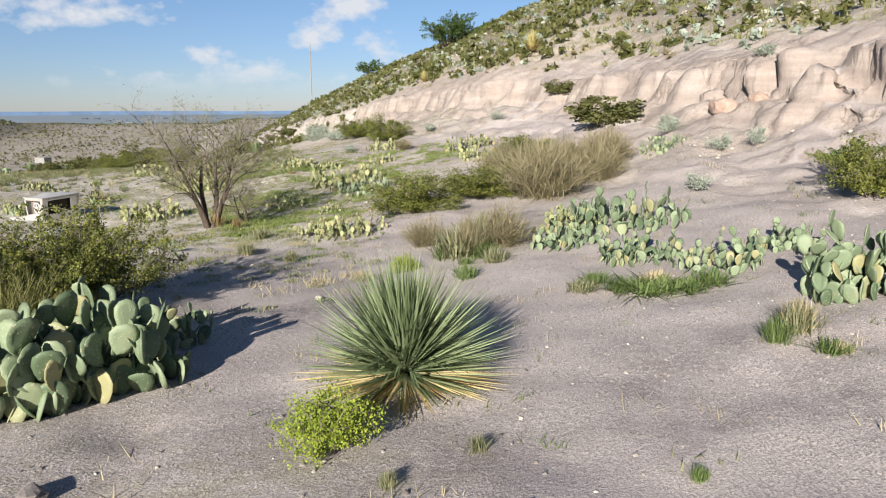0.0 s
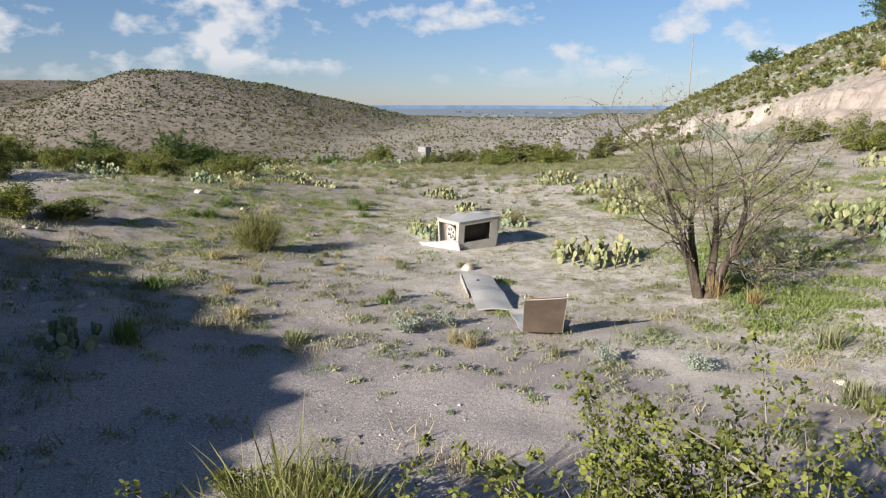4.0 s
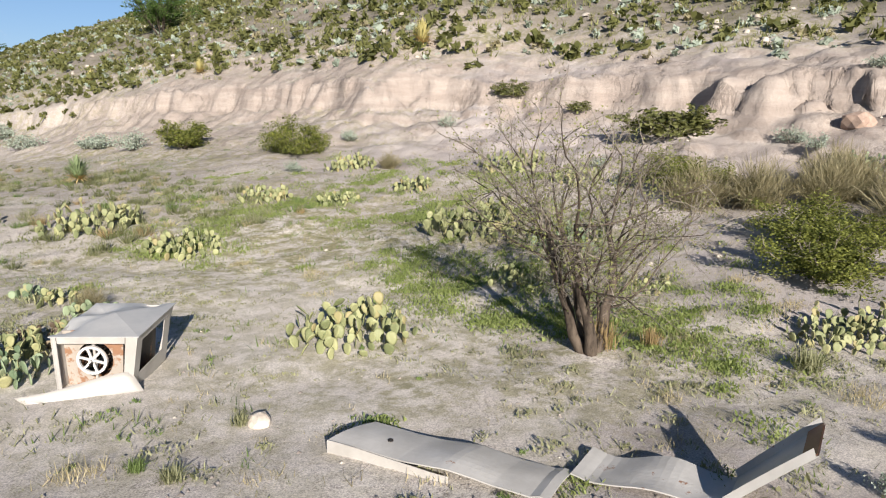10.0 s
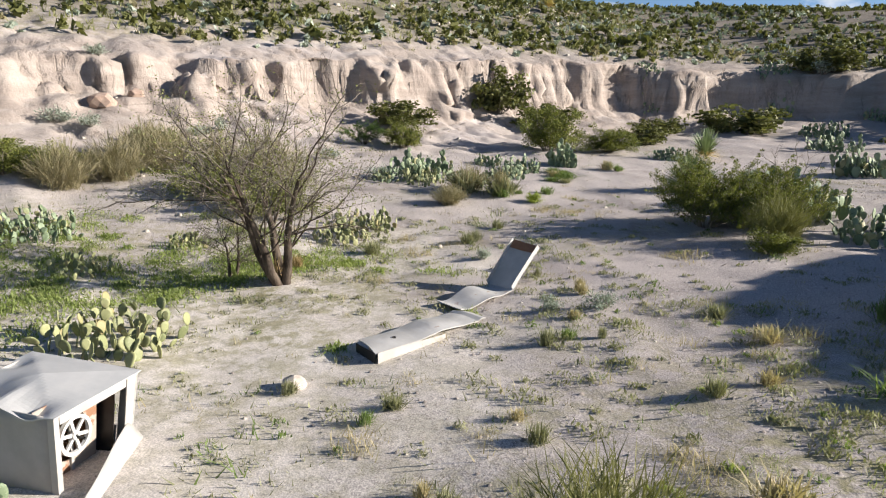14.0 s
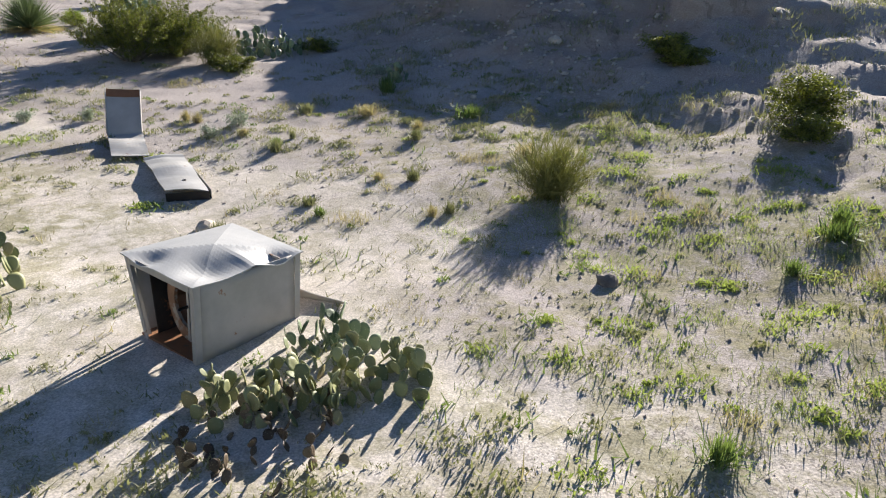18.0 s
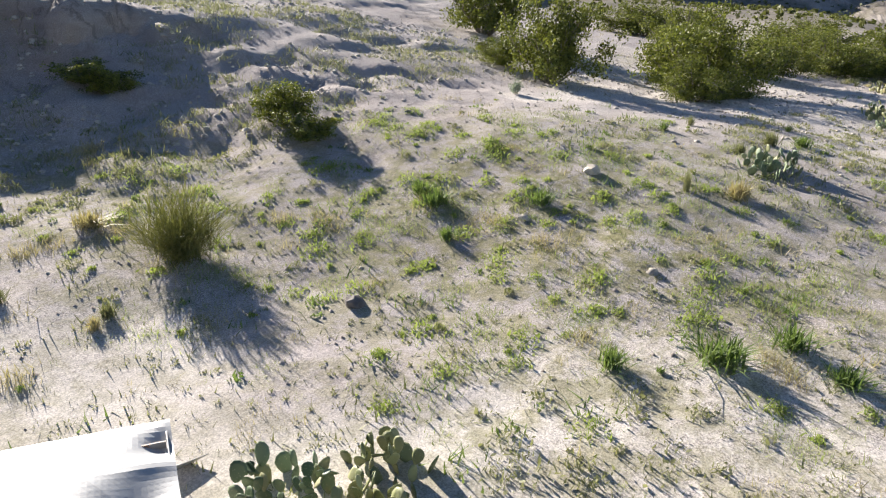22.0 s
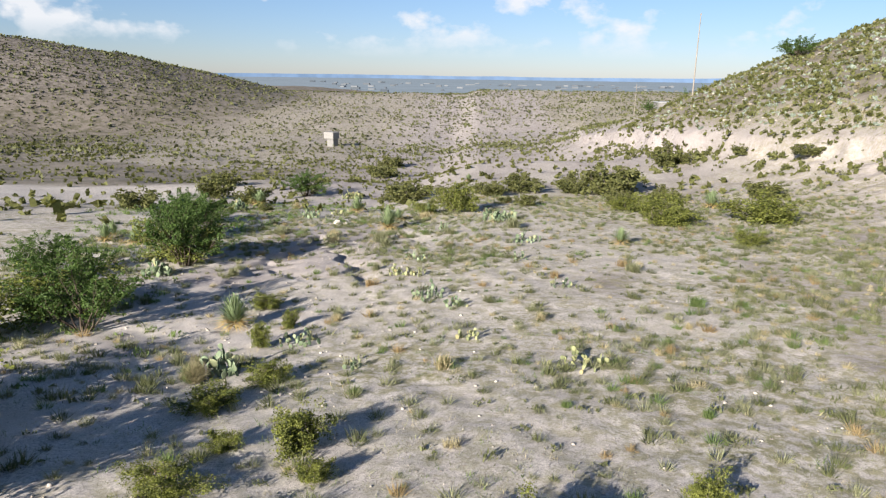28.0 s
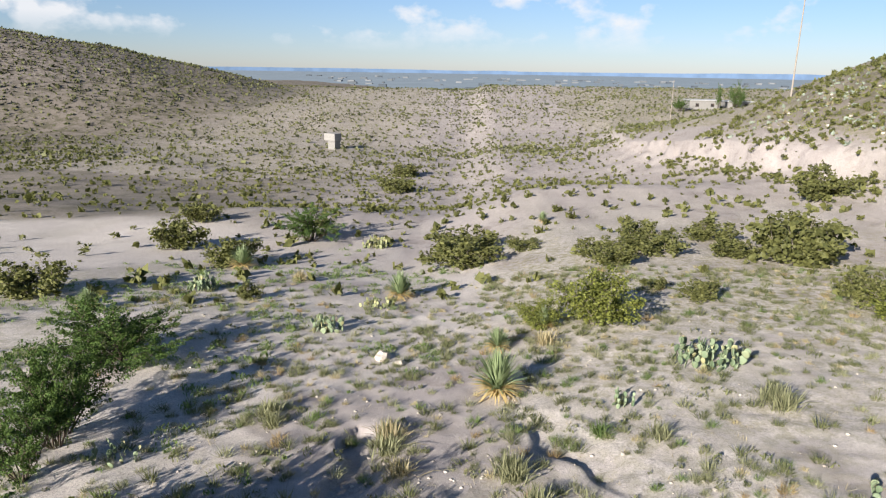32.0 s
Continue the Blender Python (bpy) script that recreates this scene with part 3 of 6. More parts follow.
def GRASSY(x, y):
    """How grassy the soil is, 0 to 1."""
    w = fbm(x * 0.2, y * 0.2, 4, 90)
    v = 0.45 * bump(x, y, 3, 6, 9, 9) + 0.8 * bump(x, y, 8, 4, 4, 7) + 0.8 * bump(x, y, -6.5, 1, 3.2, 4.5) + 0.6 * bump(x, y, -4, -6, 4, 3)
    v = v + 0.5 * bump(x, y, 4, -3, 3, 3) + 0.7 * smooth(12, 20, y) * smooth(-31, -24, x) + 0.4 * bump(x, y, -10, 6, 7, 6)
    v = v + 1.0 * smooth(1.0, 4.0, bank_field(x, y)[0])
    v = v + 0.75 * smooth(-40, -54, x) * (1 - CLEARING(x, y))
    return np.clip(v + 0.7 * w, 0, 1) * (1 - smooth(60, 110, y) * (x < 8) * smooth(-70, -40, x))


def CLEARING(x, y):
    """Bare dirt clearing west of the slope, and its track."""
    return smooth(1.2, 0.8, np.hypot((x + 72) / 26, (y - 83) / 16) + 0.35 * fbm(x * 0.05, y * 0.05, 3, 71))


make_ground()

# ---- helpers for things and parts ----
def thing(name, x, y, z, label, category, group="", rz=0.0, scale=1.0):
    ob = new(name)
    ob.matrix_basis = Matrix.LocRotScale((x, y, z), Euler((0, 0, rz)), (scale,) * 3)
    ob.empty_display_size = 0.2
    return tagged(ob, label, category, group)


def mesh_of(name, bm, material, smooth_faces=False):
    me = bpy.data.meshes.new(name)
    bm.to_mesh(me)
    bm.free()
    if smooth_faces:
        me.polygons.foreach_set("use_smooth", np.ones(len(me.polygons), bool))
    for m in material if isinstance(material, (list, tuple)) else (material,):
        me.materials.append(m)
    return me


def part(name, bm, material, parent, label="", smooth_faces=False):
    ob = new(name, bm if isinstance(bm, bpy.types.Mesh) else mesh_of(name, bm, material, smooth_faces))
    ob.parent = parent
    if label:
        tagged(ob, label)
    return ob

# ---- plants: each kind is built once or a few times, then set out ----
RND = random.Random(7)


def strips(name, items, material, heart=False):
    """One mesh of bent, tapering blades, on one heart or apart. Each item: root, tip, width, sag, side vector."""
    verts, faces = [Vector((0, 0, 0.07))] if heart else [], []
    for root, tip, width, sag, side in items:
        n = len(verts)
        mid = (root + tip) * 0.5 + Vector((0, 0, sag))
        s = side * width
        if heart:
            verts += [root.lerp(mid, 0.5) + s, root.lerp(mid, 0.5) - s, mid + s, mid - s, tip]
            faces += [(0, n, n + 1), (n + 1, n, n + 2, n + 3), (n + 3, n + 2, n + 4)]
            continue
        verts += [root - s * 0.6, root + s * 0.6, mid + s, mid - s, tip]
        faces += [(n, n + 1, n + 2, n + 3), (n + 3, n + 2, n + 4)]
    me = bpy.data.meshes.new(name)
    me.from_pydata([tuple(v) for v in verts], [], faces)
    me.materials.append(material)
    return me


def leaf_cloud(name, spots, size, material, rnd, lift=0.5):
    """One mesh of small leaves, each a creased pair of triangles, round the given spots."""
    verts, faces = [], []
    for p in spots:
        a = Vector((rnd.gauss(0, 1), rnd.gauss(0, 1), rnd.gauss(0, 1) + lift)).normalized()
        b = a.orthogonal().normalized()
        b = (b * math.cos(t := rnd.uniform(0, 6.28)) + a.cross(b) * math.sin(t)) * 0.42
        s = size * rnd.uniform(0.6, 1.35)
        n = len(verts)
        verts += [p - a * s * 0.5, p + b * s, p + a * s * 0.5, p - b * s + a.cross(b) * s * 0.3]
        faces += [(n, n + 1, n + 2), (n, n + 2, n + 3)]
    me = bpy.data.meshes.new(name)
    me.from_pydata([tuple(v) for v in verts], [], faces)
    me.materials.append(material)
    return me


def tubes(name, lines, material, sides=5):
    """One mesh of tapering round branches. Each line: list of (point, radius)."""
    verts, faces = [], []
    for line in lines:
        n = len(verts)
        for i, (p, r) in enumerate(line):
            q = line[min(i + 1, len(line) - 1)][0] - line[max(i - 1, 0)][0]
            q = q.normalized() if q.length > 1e-6 else Vector((0, 0, 1))
            u = q.orthogonal().normalized()
            v = q.cross(u)
            verts += [p + (u * math.cos(6.2832 * k / sides) + v * math.sin(6.2832 * k / sides)) * r for k in range(sides)]
        for i in range(len(line) - 1):
            for k in range(sides):
                a, b = n + i * sides + k, n + i * sides + (k + 1) % sides
                faces.append((a, b, b + sides, a + sides))
    me = bpy.data.meshes.new(name)
    me.from_pydata([tuple(v) for v in verts], [], faces)
    me.polygons.foreach_set("use_smooth", np.ones(len(me.polygons), bool))
    me.materials.append(material)
    return me


def grow(start, way, length, radius, rnd, steps=4, wander=0.25, rise=0.0):
    line, p, d = [(start, radius)], start, way.normalized()
    for i in range(steps):
        d = (d + Vector((rnd.gauss(0, wander), rnd.gauss(0, wander), rnd.gauss(0, wander) + rise))).normalized()
        p = p + d * (length / steps)
        line.append((p, radius * (1 - 0.7 * (i + 1) / steps)))
    return line


def bush_kind(seed, stems, leaves, material, leaf_size, spread=1.0, tall=0.6, stem_mat=None, dense=0.09, up=0.55, clumps=0, sprays=0):
    """Stems and crown of a shrub 1 m wide and 'tall' high."""
    rnd = random.Random(seed)
    lines, spots = [], []
    for i in range(stems):
        a = 6.2832 * i / stems + rnd.uniform(-0.3, 0.3)
        lean = rnd.uniform(0.15, 1.0) * spread
        tip = Vector((math.cos(a) * 0.47 * lean, math.sin(a) * 0.47 * lean, tall * rnd.uniform(0.62, 1.0) * (1.1 - 0.35 * lean)))
        main = grow(Vector((math.cos(a) * 0.04, math.sin(a) * 0.04, -0.02)), tip, tip.length, 0.011, rnd, 5, 0.12)
        lines.append(main)
        for p, r in main[2:]:
            for _ in range(2):
                sub = grow(p, tip.normalized() * 0.6 + Vector((rnd.gauss(0, 0.6), rnd.gauss(0, 0.6), rnd.gauss(0.2, 0.4))), 0.17 * rnd.uniform(0.6, 1.3), 0.004, rnd, 2, 0.25)
                lines.append(sub)
                for q, _r in sub[1:]:
                    spots.append((q, dense))
            spots.append((p, dense * 0.8))
    cloud = []
    if sprays:
        tips, spots = rnd.sample(spots, min(sprays, len(spots))), []
        for q, _ in tips:
            spray = grow(q, Vector((q.x * 1.6 + rnd.gauss(0, 0.3), q.y * 1.6 + rnd.gauss(0, 0.3), rnd.uniform(0.1, 1.0))), rnd.uniform(0.1, 0.32), 0.003, rnd, 5, 0.16)
            lines.append(spray)
            spots += [(p, dense * (1.1 - 0.14 * i)) for i, (p, _r) in enumerate(spray)]
    if clumps:
        spots = [(q, dense * rnd.uniform(0.7, 1.3)) for q, _ in rnd.sample(spots, min(clumps, len(spots)))]
        spots += [(Vector((q.x * 0.9, q.y * 0.9, q.z * rnd.uniform(0.25, 0.6))), dense * 1.1) for q, _ in spots[: clumps // 3]]
    while len(cloud) < leaves:
        q, r = spots[rnd.randrange(len(spots))]
        w = Vector((rnd.gauss(0, 1), rnd.gauss(0, 1), rnd.gauss(0, 0.75)))
        w = q + w * (r * min(1.0, 1.7 / w.length))
        if w.z > 0.03 * (1 + 2 * rnd.random()):
            cloud.append(w)
    return tubes("woody_frame", lines, stem_mat or GREY_TWIG, 3), leaf_cloud("crown", cloud, leaf_size, material, rnd, up)


CREO_KINDS = [bush_kind(30 + n, 13 + 2 * n, 7500, CREOSOTE, 0.031, 1.0 - 0.06 * n, 0.62, None, 0.055, 0.55, 110) for n in range(5)]
CREO_BIG = [bush_kind(45 + n, 20, 16000, CREOSOTE, 0.021, 1.0, 0.62, None, 0.05, 0.55, 170) for n in range(3)]
CREO_NEAR = [bush_kind(48, 24, 46000, CREOSOTE, 0.0125, 0.92, 0.5, None, 0.03, 0.8, 0, 300)]
CREO_LOW = [bush_kind(40 + n, 11, 2500, FAR_SCRUB, 0.06, 1.0, 0.62, None, 0.06, 0.55, 70) for n in range(3)]
MESQ_KINDS = [bush_kind(50 + n, 14, 12000, MESQUITE, 0.02, 0.95, 0.74, DARK_BARK, 0.034, 0.4, 0, 105) for n in range(3)]
BROOM_KINDS = [bush_kind(60 + n, 26, 6500, BROOM, 0.026, 0.95, 0.55, GREY_TWIG, 0.05, 1.6) for n in range(1)]
SAGE_KINDS = [bush_kind(70 + n, 14, 1000, SAGE, 0.05, 1.0, 0.5, GREY_TWIG, 0.07) for n in range(2)]


def shrub(name, kinds, x, y, w, h, label, category, group, tall=0.62):
    stems, crown = kinds[RND.randrange(len(kinds))]
    ob = new(name)
    ob.matrix_basis = Matrix.LocRotScale((x, y, gz(x, y) - 0.02), Euler((0, 0, RND.uniform(0, 6.28))), (w, w * RND.uniform(0.85, 1.05), h / tall))
    tagged(ob, label, category, group)
    part("woody_frame", stems, None, ob)
    part("crown", crown, None, ob)
    return ob


def creosote(x, y, w, h):
    size = "low" if h < 0.7 else "tall spreading" if h > 1.5 else "rounded"
    where = "on the eroded slope" if gz(x, y) > 1.4 else "on bare sandy ground"
    return shrub("creosote_bush", CREO_LOW if y > 62 or x > 20 or y < -24 else CREO_KINDS if y > 20 else CREO_NEAR if y < -12 and x < 6 and w > 1.4 else CREO_BIG if w > 1.3 else CREO_KINDS, x, y, w * 1.12, max(h, 0.35) * 1.08, f"{size} olive-green creosote bush {where}", "shrub", "creosote bushes", 0.68)


def mesquite(x, y, w, h):
    return shrub("mesquite_bush", MESQ_KINDS, x, y, w, h, "leafy dark green mesquite bush with thin dark stems", "shrub", "mesquite bushes", 0.85)


def broom(x, y, w, h):
    return shrub("broomweed", BROOM_KINDS, x, y, w, h, "bright yellow-green rounded broomweed on gravelly soil", "shrub", "broomweeds", 0.6)


def sage(x, y, w, h):
    return shrub("sagebrush", SAGE_KINDS, x, y, w, h, "small silvery blue-grey sagebrush on sandy soil", "shrub", "sagebrushes", 0.55)


def tuft_kind(seed, blades, material, spread=0.5, tall=0.6, width=0.012):
    rnd = random.Random(seed)
    items = []
    for _ in range(blades):
        a, lean = rnd.uniform(0, 6.2832), abs(rnd.gauss(0, 0.5))
        root = Vector((rnd.gauss(0, 0.1), rnd.gauss(0, 0.1), -0.02))
        tip = root + Vector((math.cos(a) * lean * spread, math.sin(a) * lean * spread, tall * rnd.uniform(0.45, 1.0) * (1 - 0.3 * min(lean, 1))))
        items.append((root, tip, width * rnd.uniform(0.6, 1.3), 0.06 * lean, Vector((-math.sin(a + 0.4), math.cos(a + 0.4), 0))))
    return strips("grass_tuft", items, material)


TUFT_KINDS = {
    "green": [tuft_kind(80 + n, 170, GREEN_GRASS, 0.55, 0.6) for n in range(3)],
    "olive": [tuft_kind(90 + n, 190, OLIVE_GRASS, 0.55, 0.6) for n in range(3)],
    "straw": [tuft_kind(95 + n, 160, STRAW, 0.5, 0.55) for n in range(2)],
    "rust": [tuft_kind(99, 150, RUST_GRASS, 0.5, 0.6)],
}
TUFT_WORDS = {"green": "fresh green", "olive": "olive-green", "straw": "dry straw-coloured", "rust": "rusty orange dried"}


def tuft(x, y, w, h, tone="green"):
    kinds = TUFT_KINDS[tone]
    ob = new("grass_tuft", kinds[RND.randrange(len(kinds))])
    ob.matrix_basis = Matrix.LocRotScale((x, y, gz(x, y)), Euler((0, 0, RND.uniform(0, 6.28))), (w, w, h * (0.7 if tone == "green" else 0.85) / 0.55))
    return tagged(ob, f"{TUFT_WORDS[tone]} bunchgrass tuft growing in sandy soil", "grass tuft", "bunchgrass tufts")


def feather_kind(seed, material):
    """Thin upright stems that fork and fray towards a rounded top: stems and fronds."""
    rnd = random.Random(seed)
    stems, fronds = [], []
    for _ in range(420):
        a, lean = rnd.uniform(0, 6.2832), math.sqrt(rnd.random())
        root = Vector((rnd.gauss(0, 0.1), rnd.gauss(0, 0.1), -0.02))
        tip = Vector((math.cos(a) * lean * 0.46, math.sin(a) * lean * 0.46, 0.62 * rnd.uniform(0.5, 1.0) * (1 - 0.5 * lean * lean)))
        stems.append((root, tip, 0.0035, 0.03 * lean, Vector((-math.sin(a), math.cos(a), 0))))
        for _k in range(7):
            f = rnd.uniform(0.15, 0.95)
            p = root.lerp(tip, f)
            way = (tip - root) * rnd.uniform(0.12, 0.35) + Vector((rnd.gauss(0, 0.06), rnd.gauss(0, 0.06), rnd.gauss(0.01, 0.05)))
            fronds.append((p, p + way, 0.003, 0.01, Vector((rnd.gauss(0, 1), rnd.gauss(0, 1), 0.2)).normalized()))
    return strips("woody_frame", stems, material), strips("fronds", fronds, material)


BRUSH_KINDS = [feather_kind(110 + n, FEATHER) for n in range(2)]
DRY_KINDS = [feather_kind(114 + n, DRY_BRUSH) for n in range(2)]


def brush(x, y, w, h, dry=False):
    words = "wispy grey-brown dry brush at the foot of the bank" if dry else "feathery olive-green broom bush of thin upright stems"
    ob = thing("dry_brush" if dry else "broom_bush", x, y, gz(x, y), words, "shrub", "dry brush" if dry else "broom bushes", RND.uniform(0, 6))
    ob.scale = (w, w, h / 0.58)
    stems, fronds = (DRY_KINDS if dry else BRUSH_KINDS)[RND.randrange(2)]
    part("woody_frame", stems, None, ob)
    part("fronds", fronds, None, ob)
    return ob


def rosette_kind(seed, blades, material, lo, hi, width=0.016, length=0.5):
    """Blades from one heart; lo and hi: lowest and highest angle above the ground."""
    rnd = random.Random(seed)
    items = []
    for i in range(blades):
        a = i * 2.39996 + rnd.uniform(-0.2, 0.2)
        e = radians(lo + (hi - lo) * (i / blades) ** 0.8 + rnd.uniform(-6, 6))
        way = Vector((math.cos(a) * math.cos(e), math.sin(a) * math.cos(e), math.sin(e)))
        ln = length * rnd.uniform(0.8, 1.08)
        items.append((Vector((0, 0, 0.09)) + way * 0.03, Vector((0, 0, 0.09)) + way * ln, width * rnd.uniform(0.75, 1.2), 0.03 * math.cos(e), Vector((-math.sin(a), math.cos(a), 0))))
    return items


YUCCA_KINDS = [
    (strips("foliage", rosette_kind(120 + n, 190, BLADE, 8, 88), BLADE, True), strips("skirt", rosette_kind(130 + n, 90, BLADE_DRY, -14, 16, 0.015, 0.46), BLADE_DRY, True))
    for n in range(2)
]
YELLOW_KIND = (strips("foliage", rosette_kind(140, 190, YELLOW_BLADE, 10, 88), YELLOW_BLADE, True), strips("skirt", rosette_kind(141, 90, BLADE_DRY, -14, 20, 0.015, 0.45), BLADE_DRY, True))


def yucca(x, y, w, h, yellow=False):
    leaves, dry = YELLOW_KIND if yellow else YUCCA_KINDS[RND.randrange(2)]
    ob = thing("sotol", x, y, gz(x, y), ("yellowish dry" if yellow else "spiky green") + " sotol rosette with a tan skirt of dead leaves", "sotol", "sotols", RND.uniform(0, 6))
    ob.scale = (w, w, max(h, w * 0.7) / 0.6)
    part("foliage", leaves, None, ob)
    part("skirt", dry, None, ob, "dry straw-coloured dead leaves")
    return ob


def pad_mesh(seed, length):
    """An egg-shaped fleshy pad standing on its narrow end, a little warped."""
    rnd = random.Random(seed)
    verts, faces, ring = [], [], 12
    wide, thick, bend = length * 0.42, length * 0.034, rnd.uniform(-0.03, 0.03)
    rims = []
    for k in range(ring):
        a = 6.2832 * k / ring
        u, v = math.sin(a), 0.5 - 0.5 * math.cos(a)
        w = wide * (0.55 + 0.52 * v) * rnd.uniform(0.95, 1.05)
        rims.append((u * w, v * length))
    for s in (1, -1):
        for f, dep in ((0.97, 0.42), (0.62, 1.0)):
            for x, z in rims:
                cz = length * 0.55
                verts.append((x * f, s * thick * dep + bend * (z / length) ** 2 + bend * (x / wide), cz + (z - cz) * f))
        verts.append((0, s * thick * 1.08 + bend * 0.3, length * 0.55))
    h = 2 * ring + 1
    for k in range(ring):
        j = (k + 1) % ring
        faces += [(k, j, ring + j, ring + k), (ring + k, ring + j, 2 * ring)]
        faces += [(h + j, h + k, h + ring + k, h + ring + j), (h + ring + j, h + ring + k, h + 2 * ring)]
        faces.append((j, k, h + k, h + j))
    return verts, faces


def pad_meshes(material):
    out = []
    for n in range(5):
        me = bpy.data.meshes.new("pad")
        v, f = pad_mesh(200 + n, 0.25)
        me.from_pydata(v, [], f)
        me.polygons.foreach_set("use_smooth", np.ones(len(f), bool))
        me.materials.append(material)
        out.append(me)
    return out


PADS, PADS_OLD, PADS_DEAD = pad_meshes(PAD), pad_meshes(PAD_OLD), pad_meshes(PAD_DEAD)


def pear(x, y, w, h, count=None, old=False, dead=False):
    """A prickly pear clump: pads stacked on pads, each its own piece."""
    rnd = random.Random(int(abs(x) * 131 + abs(y) * 977))
    if y < -12:
        old = False
    if -9 < y < 20:
        old, h = old or int(abs(x * 37 + y * 11)) % 4 > 0, h * 0.85
    big = "large dense" if w > 1.6 else "small" if w < 0.9 else "sprawling"
    words = f"{big} prickly pear with " + ("yellowing old pads" if old else "pale green pads") + (" on the bank" if gz(x, y) > 1.5 else " on sandy ground")
    ob = thing("prickly_pear", x, y, gz(x, y), words, "cactus", "prickly pears")
    if dead:
        tagged(ob, "collapsed prickly pear with withered dark brown pads", "cactus", "prickly pears")
    h = min(max(h, 0.2 if dead else 0.27), 1.15)
    count = count or int(min(max((56 if y < 20 else 22) * w * (0.55 + h), 12), 115))
    if -9 < y < 9 and not dead:
        w, count = w * 1.15, int(count * 1.12)
    size = (0.62 + 0.68 * min(h, 1.1)) * (0.6 if dead else 1.1 if h > 0.85 else 0.84)
    if y < -9 and x > 10:
        size, count = size * 0.8, int(count * 1.15)
    elif x > 7 and -9 < y < 4:
        size, w = size * 0.78, w * 0.88
    made = []
    meshes = PADS_DEAD if dead else PADS_OLD if old else PADS

    def add(base, spin, tip, s):
        rot = Euler((tip, rnd.uniform(-0.35, 0.35), spin)).to_matrix()
        o = new("pad", meshes[rnd.randrange(5)])
        o.parent = ob
        o.matrix_basis = Matrix.LocRotScale(base, rot, (s, s * rnd.uniform(0.9, 1.3), s))
        made.append((base, rot, s))

    roots = max(5, int(count * 0.4))
    for i in range(roots):
        a, r = i * 2.39996, math.sqrt((i + 0.3) / roots)
        px, py = math.cos(a) * r * w * 0.46, math.sin(a) * r * w * 0.4
        add(Vector((px, py, gz(x + px, y + py) - gz(x, y) - 0.03)), rnd.uniform(0, 3.14), rnd.gauss(0, 1.1 if dead else 0.3), size * rnd.uniform(0.75, 1.15))
    tries = 0
    while len(made) < count and tries < count * 8:
        tries += 1
        base, rot, s = made[rnd.randrange(len(made))]
        ang = rnd.uniform(-1.0, 1.0)
        top = base + rot @ Vector((math.sin(ang) * 0.09 * s, 0, (0.14 + 0.105 * math.cos(ang)) * s))
        rim = 1 - 0.75 * (math.hypot(top.x, top.y) / (0.62 * w)) ** 2
        if top.z + 0.2 * s > h * max(rim, 0.3) * 1.08:
            continue
        add(top, rot.to_euler().z + rnd.gauss(0, 0.8), rnd.gauss(0, 0.33), s * rnd.uniform(0.78, 1.0))
    return ob


# ---- the discarded evaporative cooler ----
def box_bm(bm, x0, x1, y0, y1, z0, z1):
    vs = [bm.verts.new(v) for v in ((x0, y0, z0), (x1, y0, z0), (x1, y1, z0), (x0, y1, z0), (x0, y0, z1), (x1, y0, z1), (x1, y1, z1), (x0, y1, z1))]
    for f in ((3, 2, 1, 0), (4, 5, 6, 7), (0, 1, 5, 4), (1, 2, 6, 5), (2, 3, 7, 6), (3, 0, 4, 7)):
        bm.faces.new([vs[i] for i in f])
    return vs


def plate_bm(nx, ny, shape, thick, normal=(0, 0, 1)):
    """A bent plate: shape(u, v) gives the place, u and v from 0 to 1. Its underside takes the second material."""
    bm = bmesh.new()
    n = Vector(normal) * thick
    rows = [[[bm.verts.new(Vector(shape(i / nx, j / ny)) + n * k) for i in range(nx + 1)] for j in range(ny + 1)] for k in (0, 1)]
    for j in range(ny):
        for i in range(nx):
            a = rows[1]
            bm.faces.new((a[j][i], a[j][i + 1], a[j + 1][i + 1], a[j + 1][i]))
            a = rows[0]
            bm.faces.new((a[j + 1][i], a[j + 1][i + 1], a[j][i + 1], a[j][i])).material_index = 1
    edge = [(0, i) for i in range(nx)] + [(j, nx) for j in range(ny)] + [(ny, i) for i in range(nx, 0, -1)] + [(j, 0) for j in range(ny, 0, -1)]
    for (j, i), (l, k) in zip(edge, edge[1:] + edge[:1]):
        bm.faces.new((rows[0][j][i], rows[0][l][k], rows[1][l][k], rows[1][j][i]))
    bmesh.ops.recalc_face_normals(bm, faces=bm.faces)
    return bm


def ring_bm(r0, r1, depth, segments=36, square=0.0):
    """A disc with a round hole, axis along x; square > 0 makes the outer edge a rounded square of that half-width."""
    bm = bmesh.new()
    loops = []
    for x in (-depth / 2, depth / 2):
        for kind in (0, 1):
            row = []
            for k in range(segments):
                a = 6.2832 * k / segments
                r = r0 if kind == 0 else r1
                if kind and square:
                    r = square / max(abs(math.cos(a)), abs(math.sin(a)), 0.001)
                row.append(bm.verts.new((x, math.cos(a) * r, math.sin(a) * r)))
            loops.append(row)
    for k in range(segments):
        j = (k + 1) % segments
        i0, o0, i1, o1 = loops
        bm.faces.new((i0[k], o0[k], o0[j], i0[j]))
        bm.faces.new((i1[j], o1[j], o1[k], i1[k]))
        bm.faces.new((o0[k], o1[k], o1[j], o0[j]))
        bm.faces.new((i0[j], i1[j], i1[k], i0[k]))
    bmesh.ops.recalc_face_normals(bm, faces=bm.faces)
    return bm


